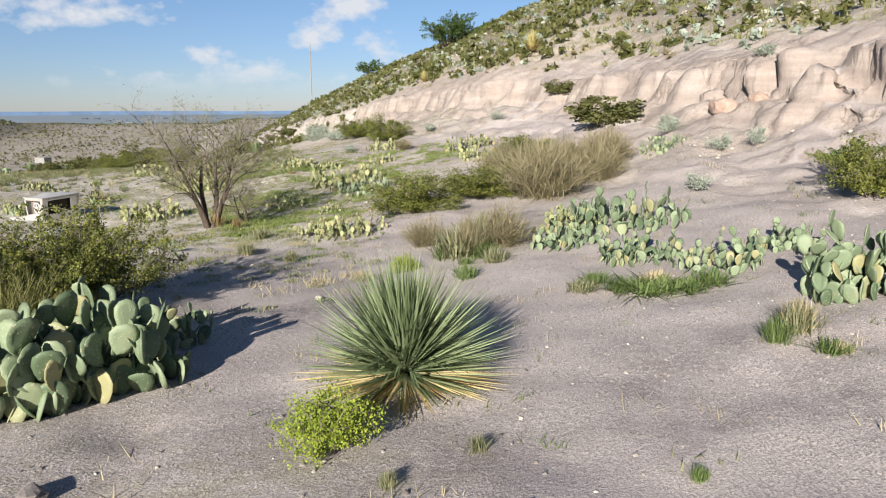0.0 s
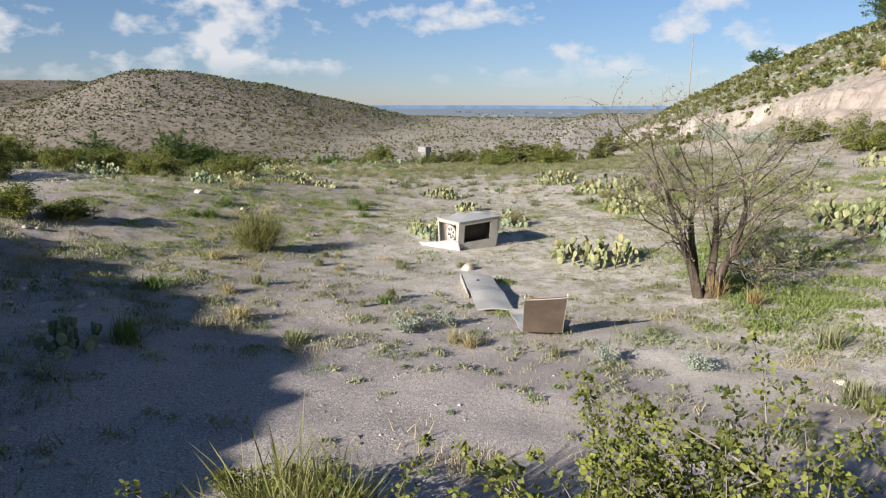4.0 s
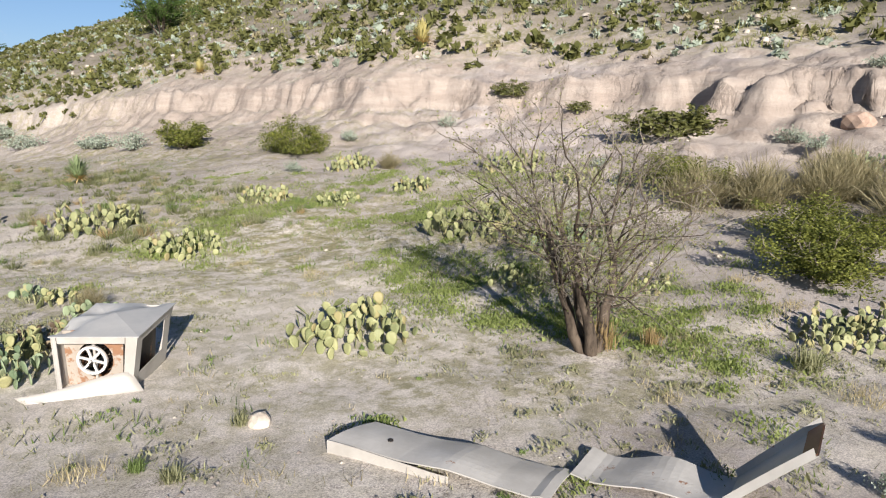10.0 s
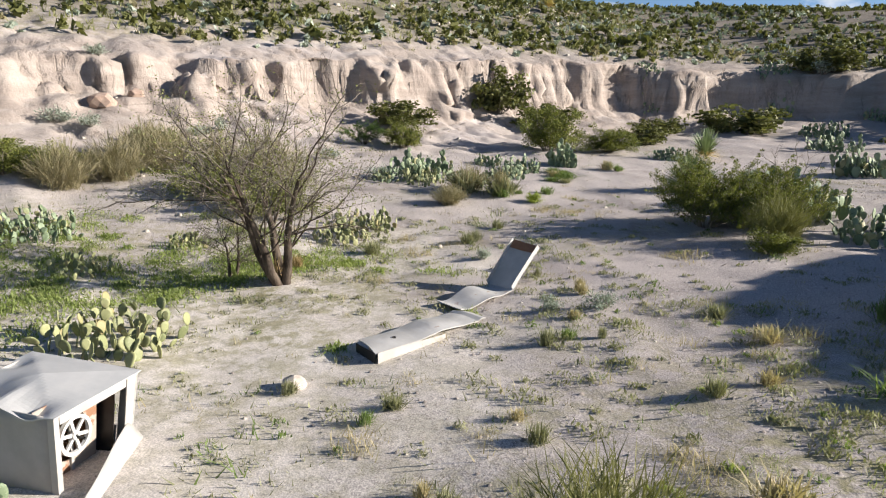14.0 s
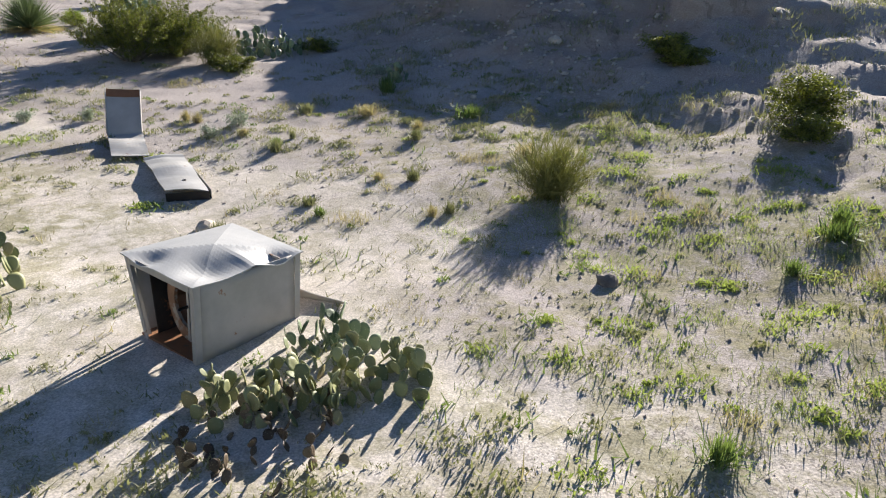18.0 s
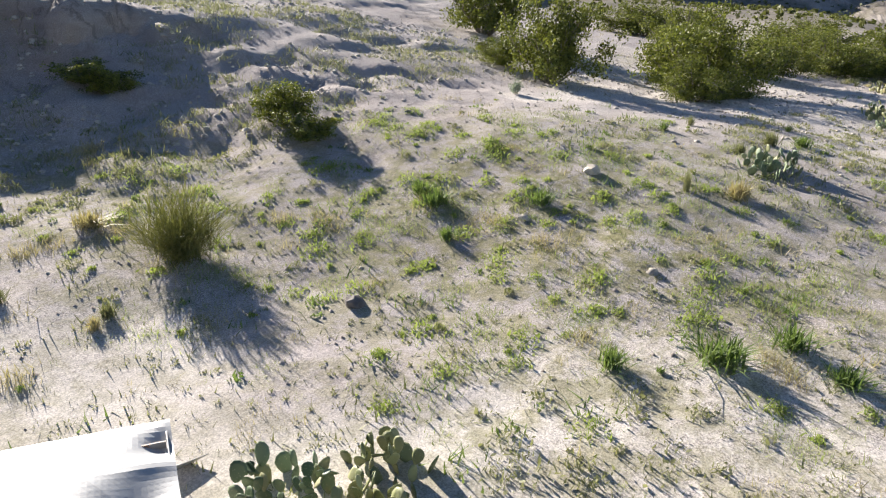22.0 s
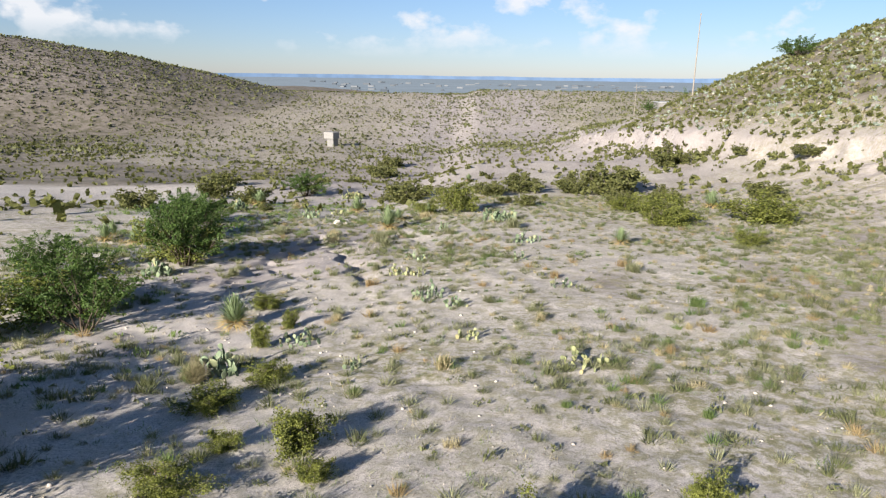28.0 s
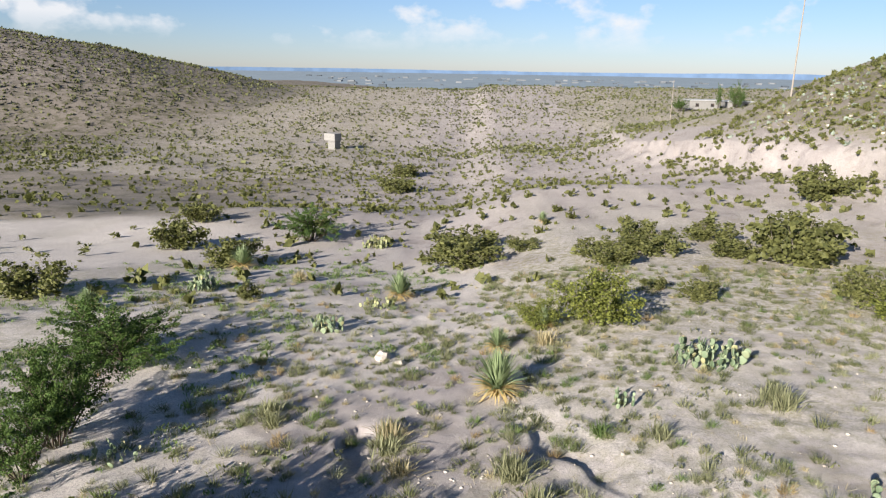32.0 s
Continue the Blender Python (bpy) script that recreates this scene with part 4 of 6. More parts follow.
def make_cooler():
    c = thing("evaporative_cooler", 0, 0, gz(0, 0) - 0.03, "battered pale metal evaporative cooler box with missing side panels", "cooler", rz=radians(46))
    c.rotation_euler = (radians(-1.0), radians(-3.2), radians(46))
    a, h = 0.54, 0.8

    def dents(u, v):
        x, y = (u - 0.5) * 2, (v - 0.5) * 2
        z = 0.08 * (1 - max(abs(x), abs(y))) - 0.085 * math.exp(-((x - 0.5) / 0.32) ** 2 - ((y - 0.55) / 0.38) ** 2)
        z += -0.08 * math.exp(-((x + 0.55) / 0.25) ** 2 - ((y - 0.85) / 0.3) ** 2) - 0.055 * math.exp(-((x - 0.85) / 0.22) ** 2 - ((y + 0.45) / 0.25) ** 2)
        z += 0.03 * math.exp(-((x + 0.05) / 0.12) ** 2 - ((y - 0.75) / 0.4) ** 2)
        return ((u - 0.5) * 2 * (a + 0.02), (v - 0.5) * 2 * (a + 0.02), h + z)

    part("top_panel", plate_bm(30, 30, dents, 0.012), COOLER_TOP, c, "dented bare grey top panel")
    for n, (x, y) in enumerate(((a, a), (a, -a), (-a, a), (-a, -a))):
        bm = bmesh.new()
        sx, sy = math.copysign(1, x), math.copysign(1, y)
        wide = 0.15 if n == 3 else 0.06
        box_bm(bm, min(x, x - sx * wide), max(x, x - sx * wide), min(y, y - sy * 0.012), max(y, y - sy * 0.012), 0.0, h - 0.005)
        box_bm(bm, min(x - sx * 0.002, x - sx * 0.014), max(x - sx * 0.002, x - sx * 0.014), min(y - sy * 0.013, y - sy * wide), max(y - sy * 0.013, y - sy * wide), 0.0, h - 0.005)
        if n == 1:
            for v in bm.verts:
                v.co.y += 0.15 * (1 - v.co.z / h)
        part("corner_post", bm, COOLER_METAL, c, "bent leaning corner post" if n == 1 else "")
    solid = plate_bm(10, 8, lambda u, v: ((u - 0.5) * 2 * (a - 0.065), a - 0.018 - 0.02 * math.sin(u * 3.1) * math.sin(v * 3.1), 0.02 + v * (h - 0.03)), 0.01, (0, 1, 0))
    part("side_panel", solid, COOLER_METAL, c, "whole pale painted side panel", True)
    # The inner panel is coloured near black to stand for the shade inside.
    for name, dims in (("rail", (-a + 0.02, a - 0.07, -a + 0.002, -a + 0.014, h - 0.1, h - 0.01)), ("lower_panel", (-a + 0.16, a - 0.27, -a + 0.002, -a + 0.012, 0.0, 0.26)), ("frame_panel", (a - 0.265, a - 0.075, -a + 0.004, -a + 0.014, 0.02, h - 0.11)), ("divider", (-0.46, 0.44, -a + 0.2, -a + 0.21, 0.036, 0.76)),
                       ("rail", (-a + 0.003, -a + 0.014, -a + 0.16, a - 0.07, h - 0.09, h - 0.008)), ("rail", (a - 0.014, a - 0.003, -a + 0.07, a - 0.07, h - 0.08, h - 0.008))):
        bm = bmesh.new()
        box_bm(bm, *dims)
        part(name, bm, DARK_METAL if name == "divider" else COOLER_METAL, c)
    bm = bmesh.new()
    box_bm(bm, -a + 0.02, a - 0.02, -a + 0.02, a - 0.03, 0.01, 0.035)
    part("base_pan", bm, INSIDE, c, "rusty water pan")
    # blower: scroll housing, wheel, shaft and belt pulley
    cy, cz = 0.13, 0.41
    for x in (-0.33, 0.33):
        bm = ring_bm(0.235, 0.36, 0.012, 40, 0.385) if x < 0 else ring_bm(0.25, 0.375, 0.03, 40)
        bmesh.ops.translate(bm, verts=bm.verts, vec=(x, cy, cz))
        part("housing_side", bm, HOUSING, c, "stained rusting blower housing side")
    wrap = plate_bm(2, 34, lambda u, v: (-0.33 + 0.66 * u, cy + math.cos(5.6 * v - 0.5) * (0.29 + 0.045 * v), cz + math.sin(5.6 * v - 0.5) * (0.29 + 0.045 * v)), 0.006, (0, 0, 1))
    part("housing_wrap", wrap, INSIDE, c, "", True)
    wheel = new("blower_wheel")
    wheel.parent = c
    wheel.matrix_basis = Matrix.Translation((0, cy, cz))
    vane = mesh_of("vane", plate_bm(1, 2, lambda u, v: (-0.26 + 0.52 * u, 0.17 + 0.045 * v, 0.02 * v), 0.004), DARK_METAL)
    for k in range(30):
        part("vane", vane, None, wheel).matrix_basis = Matrix.Rotation(k * math.pi / 15, 4, "X")
    part("shaft", tubes("shaft", [[(Vector((-0.48, cy, cz)), 0.014), (Vector((0.44, cy, cz)), 0.014)]], DARK_METAL, 8), None, c)
    for x in (-0.345, 0.345):
        bm = bmesh.new()
        box_bm(bm, x - 0.008 if x > 0 else x - 0.012, x + 0.012 if x > 0 else x + 0.008, cy - 0.016, cy + 0.016, cz - 0.34, cz + 0.3)
        part("bearing_strut", bm, COOLER_METAL, c)
    pulley = new("pulley")
    pulley.parent = c
    pulley.matrix_basis = Matrix.Translation((-0.43, cy, cz))
    part("rim", ring_bm(0.148, 0.178, 0.035, 40), PULLEY, pulley)
    part("hub", ring_bm(0.014, 0.04, 0.045, 20), PULLEY, pulley)
    spoke = bmesh.new()
    vs = box_bm(spoke, -0.009, 0.009, 0.036, 0.152, -0.014, 0.014)
    me = mesh_of("spoke", spoke, PULLEY)
    for k in range(6):
        o = part("spoke", me, None, pulley)
        o.matrix_basis = Matrix.Rotation(k * math.pi / 3 + 0.25, 4, "X")
    return c


def skew_cooler(c, wide=1.08, deep=0.92, tall=0.95):
    """The box is longer than deep, and its open side has been knocked in at the foot."""
    done = set()
    for o in c.children:
        if o.type != "MESH":
            continue
        for v in o.data.vertices if o.data.name not in done else ():
            x, y, z = v.co
            y *= deep
            y += 0.3 * max(0.0, -y) * (1 - z / 0.8)
            v.co = (x * wide, y, z * tall)
        done.add(o.data.name)


skew_cooler(make_cooler())


def make_fallen_strip():
    """The access panel that has dropped off and leans along the foot of the box."""
    p, q = Vector((-0.02, -0.8)), Vector((-1.12, -0.3))
    z = gz(-0.5, -0.7) - 0.03

    def shape(u, v):
        e = p + (q - p) * u
        hgt = 0.26 - 0.19 * u + 0.015 * math.sin(u * 7)
        return (e.x - 0.10 * v - 0.02, e.y + 0.13 * v, z + hgt * v)

    ob = thing("fallen_panel", 0, 0, 0, "bent pale sheet-metal panel leaning against the cooler", "metal panel")
    part("sheet", plate_bm(12, 4, shape, 0.008, (-0.3, -0.9, 0.3)), COOLER_METAL, ob, "", True)
    return ob


make_fallen_strip()


# ---- two creased sheet-metal panels on the ground ----
def make_sheets():
    z1 = gz(1.2, -4.5)

    def first(u, v):
        e = Vector((0.62, -3.47)) + Vector((0.76, -2.07)) * v + Vector((0.585, -0.02 + 0.18 * v)) * u
        fold = max(0.0, 1 - abs(v - 0.56) / 0.2)
        z = 0.095 * (1 - v) ** 0.7 + 0.045 * fold + 0.03 * math.sin(u * 3.1) + (0.03 if v > 0.95 else 0) + 0.04 * u * (1 - v)
        return (e.x, e.y, max(gz(e.x, e.y), z1 - 0.06) + z + 0.012)

    ob = thing("metal_sheet", 0, 0, 0, "long creased grey sheet-metal panel lying on the sand", "metal panel", "discarded metal panels")
    part("sheet", plate_bm(10, 26, first, 0.012), GALVANISED, ob)
    rim = plate_bm(14, 1, lambda u, v: (0.60 + 0.44 * u, -3.49 - 1.2 * u, gz(0.6 + 0.44 * u, -3.49 - 1.2 * u) - 0.01 + v * (0.145 - 0.07 * u)), 0.008, (-0.9, -0.3, 0))
    part("folded_edge", rim, COOLER_METAL, ob, "folded pale side flange")
    end = plate_bm(8, 1, lambda u, v: (0.62 + 0.58 * u, -3.466, gz(0.62 + 0.58 * u, -3.46) - 0.01 + v * 0.13), 0.008, (0, 1, 0))
    part("end_flange", end, DARK_METAL, ob)
    hole = ring_bm(0.012, 0.028, 0.014, 16)
    bmesh.ops.rotate(hole, verts=hole.verts, cent=(0, 0, 0), matrix=Matrix.Rotation(math.pi / 2, 3, "Y"))
    x, y, z = first(0.42, 0.22)
    bmesh.ops.translate(hole, verts=hole.verts, vec=(x, y, z + 0.016))
    part("bolt_hole", hole, DARK_METAL, ob)

    def second(u, v):
        s = v * 2.15
        e = Vector((1.86, -5.42)) + Vector((0.40, -1.22)) * min(s, 1.28) / 1.28 + Vector((0.55, 0.12)) * u
        z = gz(e.x, e.y) + 0.03 + 0.11 * math.exp(-((s - 0.75) / 0.28) ** 2) * (0.4 + 0.6 * u) + 0.05 * math.exp(-(s / 0.12) ** 2)
        if s > 1.28:
            k = s - 1.28
            e = e + Vector((0.12, -0.70)) * k
            z += 0.78 * k + 0.06 * u * k - 0.05 * k * k
        return (e.x, e.y, z)

    ob2 = thing("bent_metal_sheet", 0, 0, 0, "grey sheet-metal panel with one end bent upwards and rusting", "metal panel", "discarded metal panels")
    part("sheet", plate_bm(10, 30, second, 0.012), [GALVANISED, TAN_PRIMER], ob2, "grey above, tan primer below")
    for side in (0.0, 1.0):
        part("flange", plate_bm(1, 14, lambda u, v: tuple(Vector(second(side, 0.6 + 0.39 * v)) + Vector((0, 0.03, 0.07)) * u), 0.008, (1, 0, 0)), GALVANISED, ob2)
    tip = plate_bm(8, 3, lambda u, v: tuple(Vector(second(u, 0.93 + 0.07 * v)) + Vector((0, 0.012, 0.016))), 0.006)
    part("rusty_end", tip, INSIDE, ob2, "rusted dark end of the sheet")
    return ob, ob2


make_sheets()


# ---- hero sotol beside the path ----
def make_sotol(x, y, w, h):
    ob = thing("sotol", x, y, gz(x, y), "large spiky green sotol with a tan skirt of dead leaves", "sotol", "sotols")
    rnd = random.Random(17)
    for mat, lo, hi, num, ln, name, words, stray in ((BLADE_ONE, 3, 86, 360, 0.475, "leaf", "", 8), (BLADE_DRY_ONE, -9, 5, 130, 0.46, "dry_leaf", "dry tan dead leaf", 4)):
        kinds = []
        for n in range(9):
            kinds.append(strips(name, [(Vector((0, 0, 0.02)), Vector((rnd.uniform(-0.1, 0.1), rnd.uniform(-0.16, 0.1), 1)), 0.0095, 0.0, Vector((1, 0, 0))), (Vector((0, 0.004, 0.02)), Vector((rnd.uniform(-0.1, 0.1), rnd.uniform(-0.1, 0.1), 0.97)), 0.008, 0.0, Vector((0, 1, 0)))], mat))
        for i in range(num):
            a, e = i * 2.39996 + rnd.gauss(0, 0.25), lo + (hi - lo) * (i / num) ** 1.25 + rnd.uniform(-stray, stray)
            o = part(name, kinds[i % 9], None, ob, words if i == 0 else "")
            m = Euler((radians(90 - e), 0, a)).to_matrix()
            o.matrix_basis = Matrix.LocRotScale(m @ Vector((0, 0, 0.03)) + Vector((0, 0, 0.1)), m, (1.35, 1.2, ln * w * rnd.uniform(0.7, 1.12) * (1 + 0.08 * max(0, e) / 90)))
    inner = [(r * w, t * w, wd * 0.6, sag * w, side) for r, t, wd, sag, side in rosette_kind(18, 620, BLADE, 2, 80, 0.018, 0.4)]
    part("inner_leaves", strips("inner_leaves", inner, BLADE_IN), None, ob, "dense inner leaves coloured darker for the shade within")
    return ob


BLADE_ONE = leaf_material("hero_blades", (0.09, 0.13, 0.055), (0.27, 0.33, 0.18), through_light=0.1, rough=0.45, per_object=True)
# Darker copy of the blade colours: paints the shade inside the rosette.
BLADE_IN = leaf_material("shaded_inner_blades", (0.05, 0.075, 0.03), (0.2, 0.26, 0.13), through_light=0.1, rough=0.5)
BLADE_DRY_ONE = leaf_material("hero_dry_blades", (0.4, 0.3, 0.13), (0.66, 0.55, 0.3), through_light=0.2, per_object=True)


# ---- the bare mesquite tree ----
def make_tree(x, y, tall, wide, seed, leaves, label):
    rnd = random.Random(seed)
    ob = thing("mesquite_tree", x, y, gz(x, y) - 0.03, label, "tree", "mesquite trees", rz=2.4)
    trunks, limbs, twigs, spots = [], [], [], []
    stems = 4 if wide > 3 else 2
    for s in range(stems):
        a = 6.2832 * s / stems + rnd.uniform(-0.3, 0.3)
        lean = rnd.uniform(0.2, 0.55)
        main = grow(Vector((math.cos(a) * 0.07, math.sin(a) * 0.07, -0.05)), Vector((math.cos(a) * lean, math.sin(a) * lean, 1.0)), tall * 0.5, 0.068 * tall / 3, rnd, 6, 0.12)
        main = [(p, max(r, 0.017 * tall / 3)) for p, r in main]
        trunks.append(main)
        for k in range(10):
            p = main[min(2 + k % 5, 6)][0]
            b = a + rnd.uniform(-1.5, 1.5)
            out = Vector((math.cos(b) * rnd.uniform(0.6, 1.3), math.sin(b) * rnd.uniform(0.6, 1.3), rnd.uniform(0.25, 1.6)))
            limb = grow(p, out, wide * rnd.uniform(0.2, 0.36), 0.013 * tall / 3, rnd, 7, 0.2, 0.03)
            limbs.append(limb)
            for q, r in limb[2:]:
                for _ in range(1 + (rnd.random() < 0.4)):
                    tw = grow(q, (limb[-1][0] - limb[0][0]) * 1.2 + Vector((rnd.gauss(0, 0.9), rnd.gauss(0, 0.9), rnd.gauss(0.1, 0.7))), wide * rnd.uniform(0.07, 0.15), 0.0065 * tall / 3, rnd, 4, 0.3)
                    twigs.append(tw)
                    for e, _r in tw[1:]:
                        for _ in range(2):
                            fine = grow(e, Vector((rnd.gauss(0, 1), rnd.gauss(0, 1), rnd.gauss(0.2, 0.7))), wide * rnd.uniform(0.03, 0.075), 0.0026, rnd, 2, 0.3)
                            twigs.append(fine)
                            spots.append(fine[-1][0])
    for t in trunks:
        part("trunk", tubes("trunk", [t], DARK_BARK, 9), None, ob)
    for l in limbs:
        part("limb", tubes("limb", [l], DARK_BARK, 6), None, ob)
    part("twig_crown", tubes("twig_crown", twigs, GREY_TWIG, 3), None, ob, "fine grey bare twigs")
    cloud = []
    while len(cloud) < leaves:
        q = spots[rnd.randrange(len(spots))]
        cloud.append(q + Vector((rnd.gauss(0, 0.03), rnd.gauss(0, 0.03), rnd.gauss(-0.01, 0.03))))
    part("foliage", leaf_cloud("foliage", cloud, 0.03, SPARSE, rnd), None, ob, "sparse pale green leaves")
    return ob


make_sotol(8.05, -17.35, 2.3, 1.3)
make_tree(4.95, -3.62, 4.15, 5.4, 5, 7000, "half-bare mesquite tree with several dark trunks")
make_tree(5.9, -3.0, 1.8, 2.6, 9, 900, "small leaning mesquite with thin bare twigs")


# ---- far things: concrete block, poles, house and trees on the rise, town on the plain ----
def make_far():
    x, y = -70.5, 234
    c = thing("concrete_block", x, y, gz(x, y) - 0.1, "weathered square concrete block standing on a narrower footing", "concrete block", rz=-0.5)
    bm = bmesh.new()
    box_bm(bm, -2.0, 2.0, -1.6, 1.6, 2.5, 4.7)
    bmesh.ops.bevel(bm, geom=bm.edges[:], offset=0.12, segments=1, affect="EDGES")
    part("head", bm, CONCRETE, c)
    bm = bmesh.new()
    box_bm(bm, -0.9, 1.7, -1.2, 1.2, -0.5, 2.5)
    part("footing", bm, CONCRETE, c)
    for x, y, tall in ((14, 131, 14.0), (29, 245, 13.0)):
        p = thing("utility_pole", x, y, gz(x, y) - 0.5, "tall thin weathered wooden utility pole on the hillside", "pole", "utility poles")
        part("shaft", tubes("shaft", [[(Vector((0, 0, 0)), 0.13), (Vector((0.1, 0, tall)), 0.07)]], POLE_WOOD, 8), None, p)
        bm = bmesh.new()
        box_bm(bm, 0.0, 0.2, -0.12, 0.12, tall - 0.4, tall - 0.15)
        part("cap", bm, POLE_WOOD, p)
    hx, hy = 62, 300
    base = gz(hx, hy)
    hs = thing("house", hx, hy, base - 0.3, "low white house with a flat roof far off on the rise", "house")
    for n, (a, b, w, hh) in enumerate(((-7, 0, 11, 3.2), (7, 3, 9, 2.8))):
        bm = bmesh.new()
        box_bm(bm, a - w / 2, a + w / 2, b - 4, b + 4, 0, hh)
        wall = part("wall", bm, CONCRETE, hs)
        bm = bmesh.new()
        box_bm(bm, a - w / 2 - 0.4, a + w / 2 + 0.4, b - 4.4, b + 4.4, hh, hh + 0.3)
        part("roof", bm, COOLER_TOP, hs)
        for k in (-0.25, 0.25):
            bm = bmesh.new()
            box_bm(bm, a + k * w - 0.6, a + k * w + 0.6, b - 4.06, b - 4.0, 1.0, 2.2)
            part("window", bm, DARK_METAL, hs)
    for dx, w, hh in ((-17, 6, 4.5), (-3.5, 1.8, 9), (3, 6, 8.5), (16, 5, 4), (20, 4, 3.4)):
        shrub("tree", MESQ_KINDS, hx + dx, hy - 8, w, hh, "dark green round-headed tree beside the far house", "tree", "trees by the house", 0.85)
    for ty, dx, w, hh in ((118, 25, 6, 3.2), (60, 27, 6.5, 4.0), (66, 30, 5, 3.2)):
        shrub("juniper", MESQ_KINDS, dx, ty, w, hh, "dark green juniper on the crest of the hill", "tree", "junipers", 0.85)


make_far()


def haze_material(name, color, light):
    """Far distance with painted haze: bluish surface colour, plus a glow standing for airlight."""
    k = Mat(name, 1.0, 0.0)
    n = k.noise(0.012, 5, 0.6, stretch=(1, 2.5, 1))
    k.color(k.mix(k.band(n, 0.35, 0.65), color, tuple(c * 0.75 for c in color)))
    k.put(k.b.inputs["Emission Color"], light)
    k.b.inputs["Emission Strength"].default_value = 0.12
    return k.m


def make_distance():
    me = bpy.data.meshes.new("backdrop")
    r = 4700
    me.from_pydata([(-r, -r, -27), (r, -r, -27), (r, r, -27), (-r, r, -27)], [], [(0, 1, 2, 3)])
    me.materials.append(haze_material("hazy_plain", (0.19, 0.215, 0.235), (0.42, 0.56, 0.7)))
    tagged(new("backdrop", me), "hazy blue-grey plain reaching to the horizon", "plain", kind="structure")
    rnd = random.Random(23)
    bm = bmesh.new()
    prev = None
    for k in range(121):
        a = radians(-60 + k)
        x, y = math.sin(a) * 4550, math.cos(a) * 4550
        top = -8 + 44 * max(0, vnoise(np.array(k * 0.11), np.array(3.3), 5) + 0.12) + 9 * max(0, float(vnoise(np.array(k * 0.31), np.array(1.3), 6)))
        cur = (bm.verts.new((x, y, -30)), bm.verts.new((x, y, float(top))))
        if prev:
            bm.faces.new((prev[0], cur[0], cur[1], prev[1]))
        prev = cur
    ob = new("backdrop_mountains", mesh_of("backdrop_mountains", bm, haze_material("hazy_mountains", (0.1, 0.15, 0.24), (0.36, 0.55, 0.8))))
    tagged(ob, "faint blue mountains along the horizon", "mountains", kind="structure")
    bm = bmesh.new()
    for _ in range(130):
        d, a = rnd.uniform(1050, 2600), radians(rnd.uniform(-14, 22))
        x, y, w = math.sin(a) * d, math.cos(a) * d, rnd.uniform(4, 20)
        box_bm(bm, x, x + w, y, y + 12, -28, -28 + rnd.uniform(3, 6))
    k = Mat("town_roofs", 0.9, 0.1)
    k.color(k.mix(k.island(), (0.07, 0.085, 0.1), (0.21, 0.22, 0.23)))
    tagged(new("town", mesh_of("town", bm, k.m)), "pale roofs of a far town on the plain", "town", kind="stuff")


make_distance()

# ---- where the plants stand ----
pear(17.82, -45.91, 2.80, 2.14, old=True)
pear(23.43, -42.63, 2.80, 1.30)
pear(16.39, -37.28, 2.80, 1.68)
pear(26.56, -34.34, 2.17, 0.76)
pear(12.60, -32.02, 2.80, 1.27)
pear(6.85, -24.54, 2.28, 1.15, old=True)
pear(13.77, -22.73, 1.86, 0.65, old=True)
pear(4.62, -17.30, 0.91, 1.09, old=True)
pear(4.15, -17.55, 0.8, 0.8, 24)
pear(3.25, -16.95, 0.95, 0.8, 26)
pear(13.62, -16.87, 1.13, 1.13, old=True)
pear(5.01, -16.85, 0.99, 1.08)
pear(5.51, -16.63, 0.93, 0.98)
pear(4.90, -15.94, 0.79, 1.01)
pear(3.21, -15.56, 2.20, 0.90)
pear(5.70, -15.41, 0.72, 0.63)
pear(13.24, -14.80, 1.54, 0.75, old=True)
pear(0.77, -14.75, 2.21, 0.77)
pear(14.78, -14.33, 1.15, 0.61)
pear(12.58, -13.65, 1.51, 0.71)
pear(12.03, -11.90, 1.52, 0.53)
pear(13.78, -11.09, 2.65, 0.93)
pear(12.66, -10.53, 1.58, 0.60, old=True)
pear(-2.42, -9.89, 0.64, 0.40)
pear(13.29, -9.47, 1.19, 0.52)
pear(8.55, -6.66, 2.02, 0.71)
pear(7.90, -5.88, 1.56, 0.63, old=True)
pear(18.97, -3.41, 1.69, 0.65)
pear(8.32, -2.64, 0.99, 0.41)
pear(2.99, -0.79, 1.85, 0.78, 92)
pear(7.04, -0.60, 1.31, 0.49)
pear(9.71, 0.12, 2.09, 0.79)
pear(-1.06, 0.62, 0.82, 0.43)
pear(-1.57, 1.18, 0.75, 0.38)
pear(-0.95, 1.38, 0.84, 0.47)
pear(-0.35, 1.44, 0.77, 0.41)
pear(9.29, 2.36, 2.80, 1.09)
pear(0.56, 2.87, 0.74, 0.30)
pear(14.81, 3.42, 2.01, 0.70, old=True)
pear(0.38, 3.84, 0.75, 0.34, old=True)
pear(-9.85, 4.00, 1.0, 0.5)
pear(0.19, 4.53, 0.56, 0.31)
pear(-1.29, 5.24, 0.83, 0.36)
pear(15.14, 6.15, 2.37, 0.83)
pear(3.74, 6.18, 1.72, 0.60)
pear(11.29, 6.91, 1.23, 0.50)
pear(-16.40, 7.10, 1.43, 0.50)
pear(-17.39, 7.27, 1.99, 0.70)
pear(8.94, 7.52, 1.29, 0.45)
pear(-24.73, 8.13, 1.18, 0.51)
pear(-2.89, 8.16, 1.42, 0.50)
pear(-7.76, 8.81, 0.93, 0.33)
pear(7.74, 9.48, 1.77, 0.62)
pear(-9.53, 9.52, 1.54, 0.54, old=True)
pear(2.97, 9.79, 2.74, 0.96)
pear(12.06, 10.97, 2.08, 0.73)
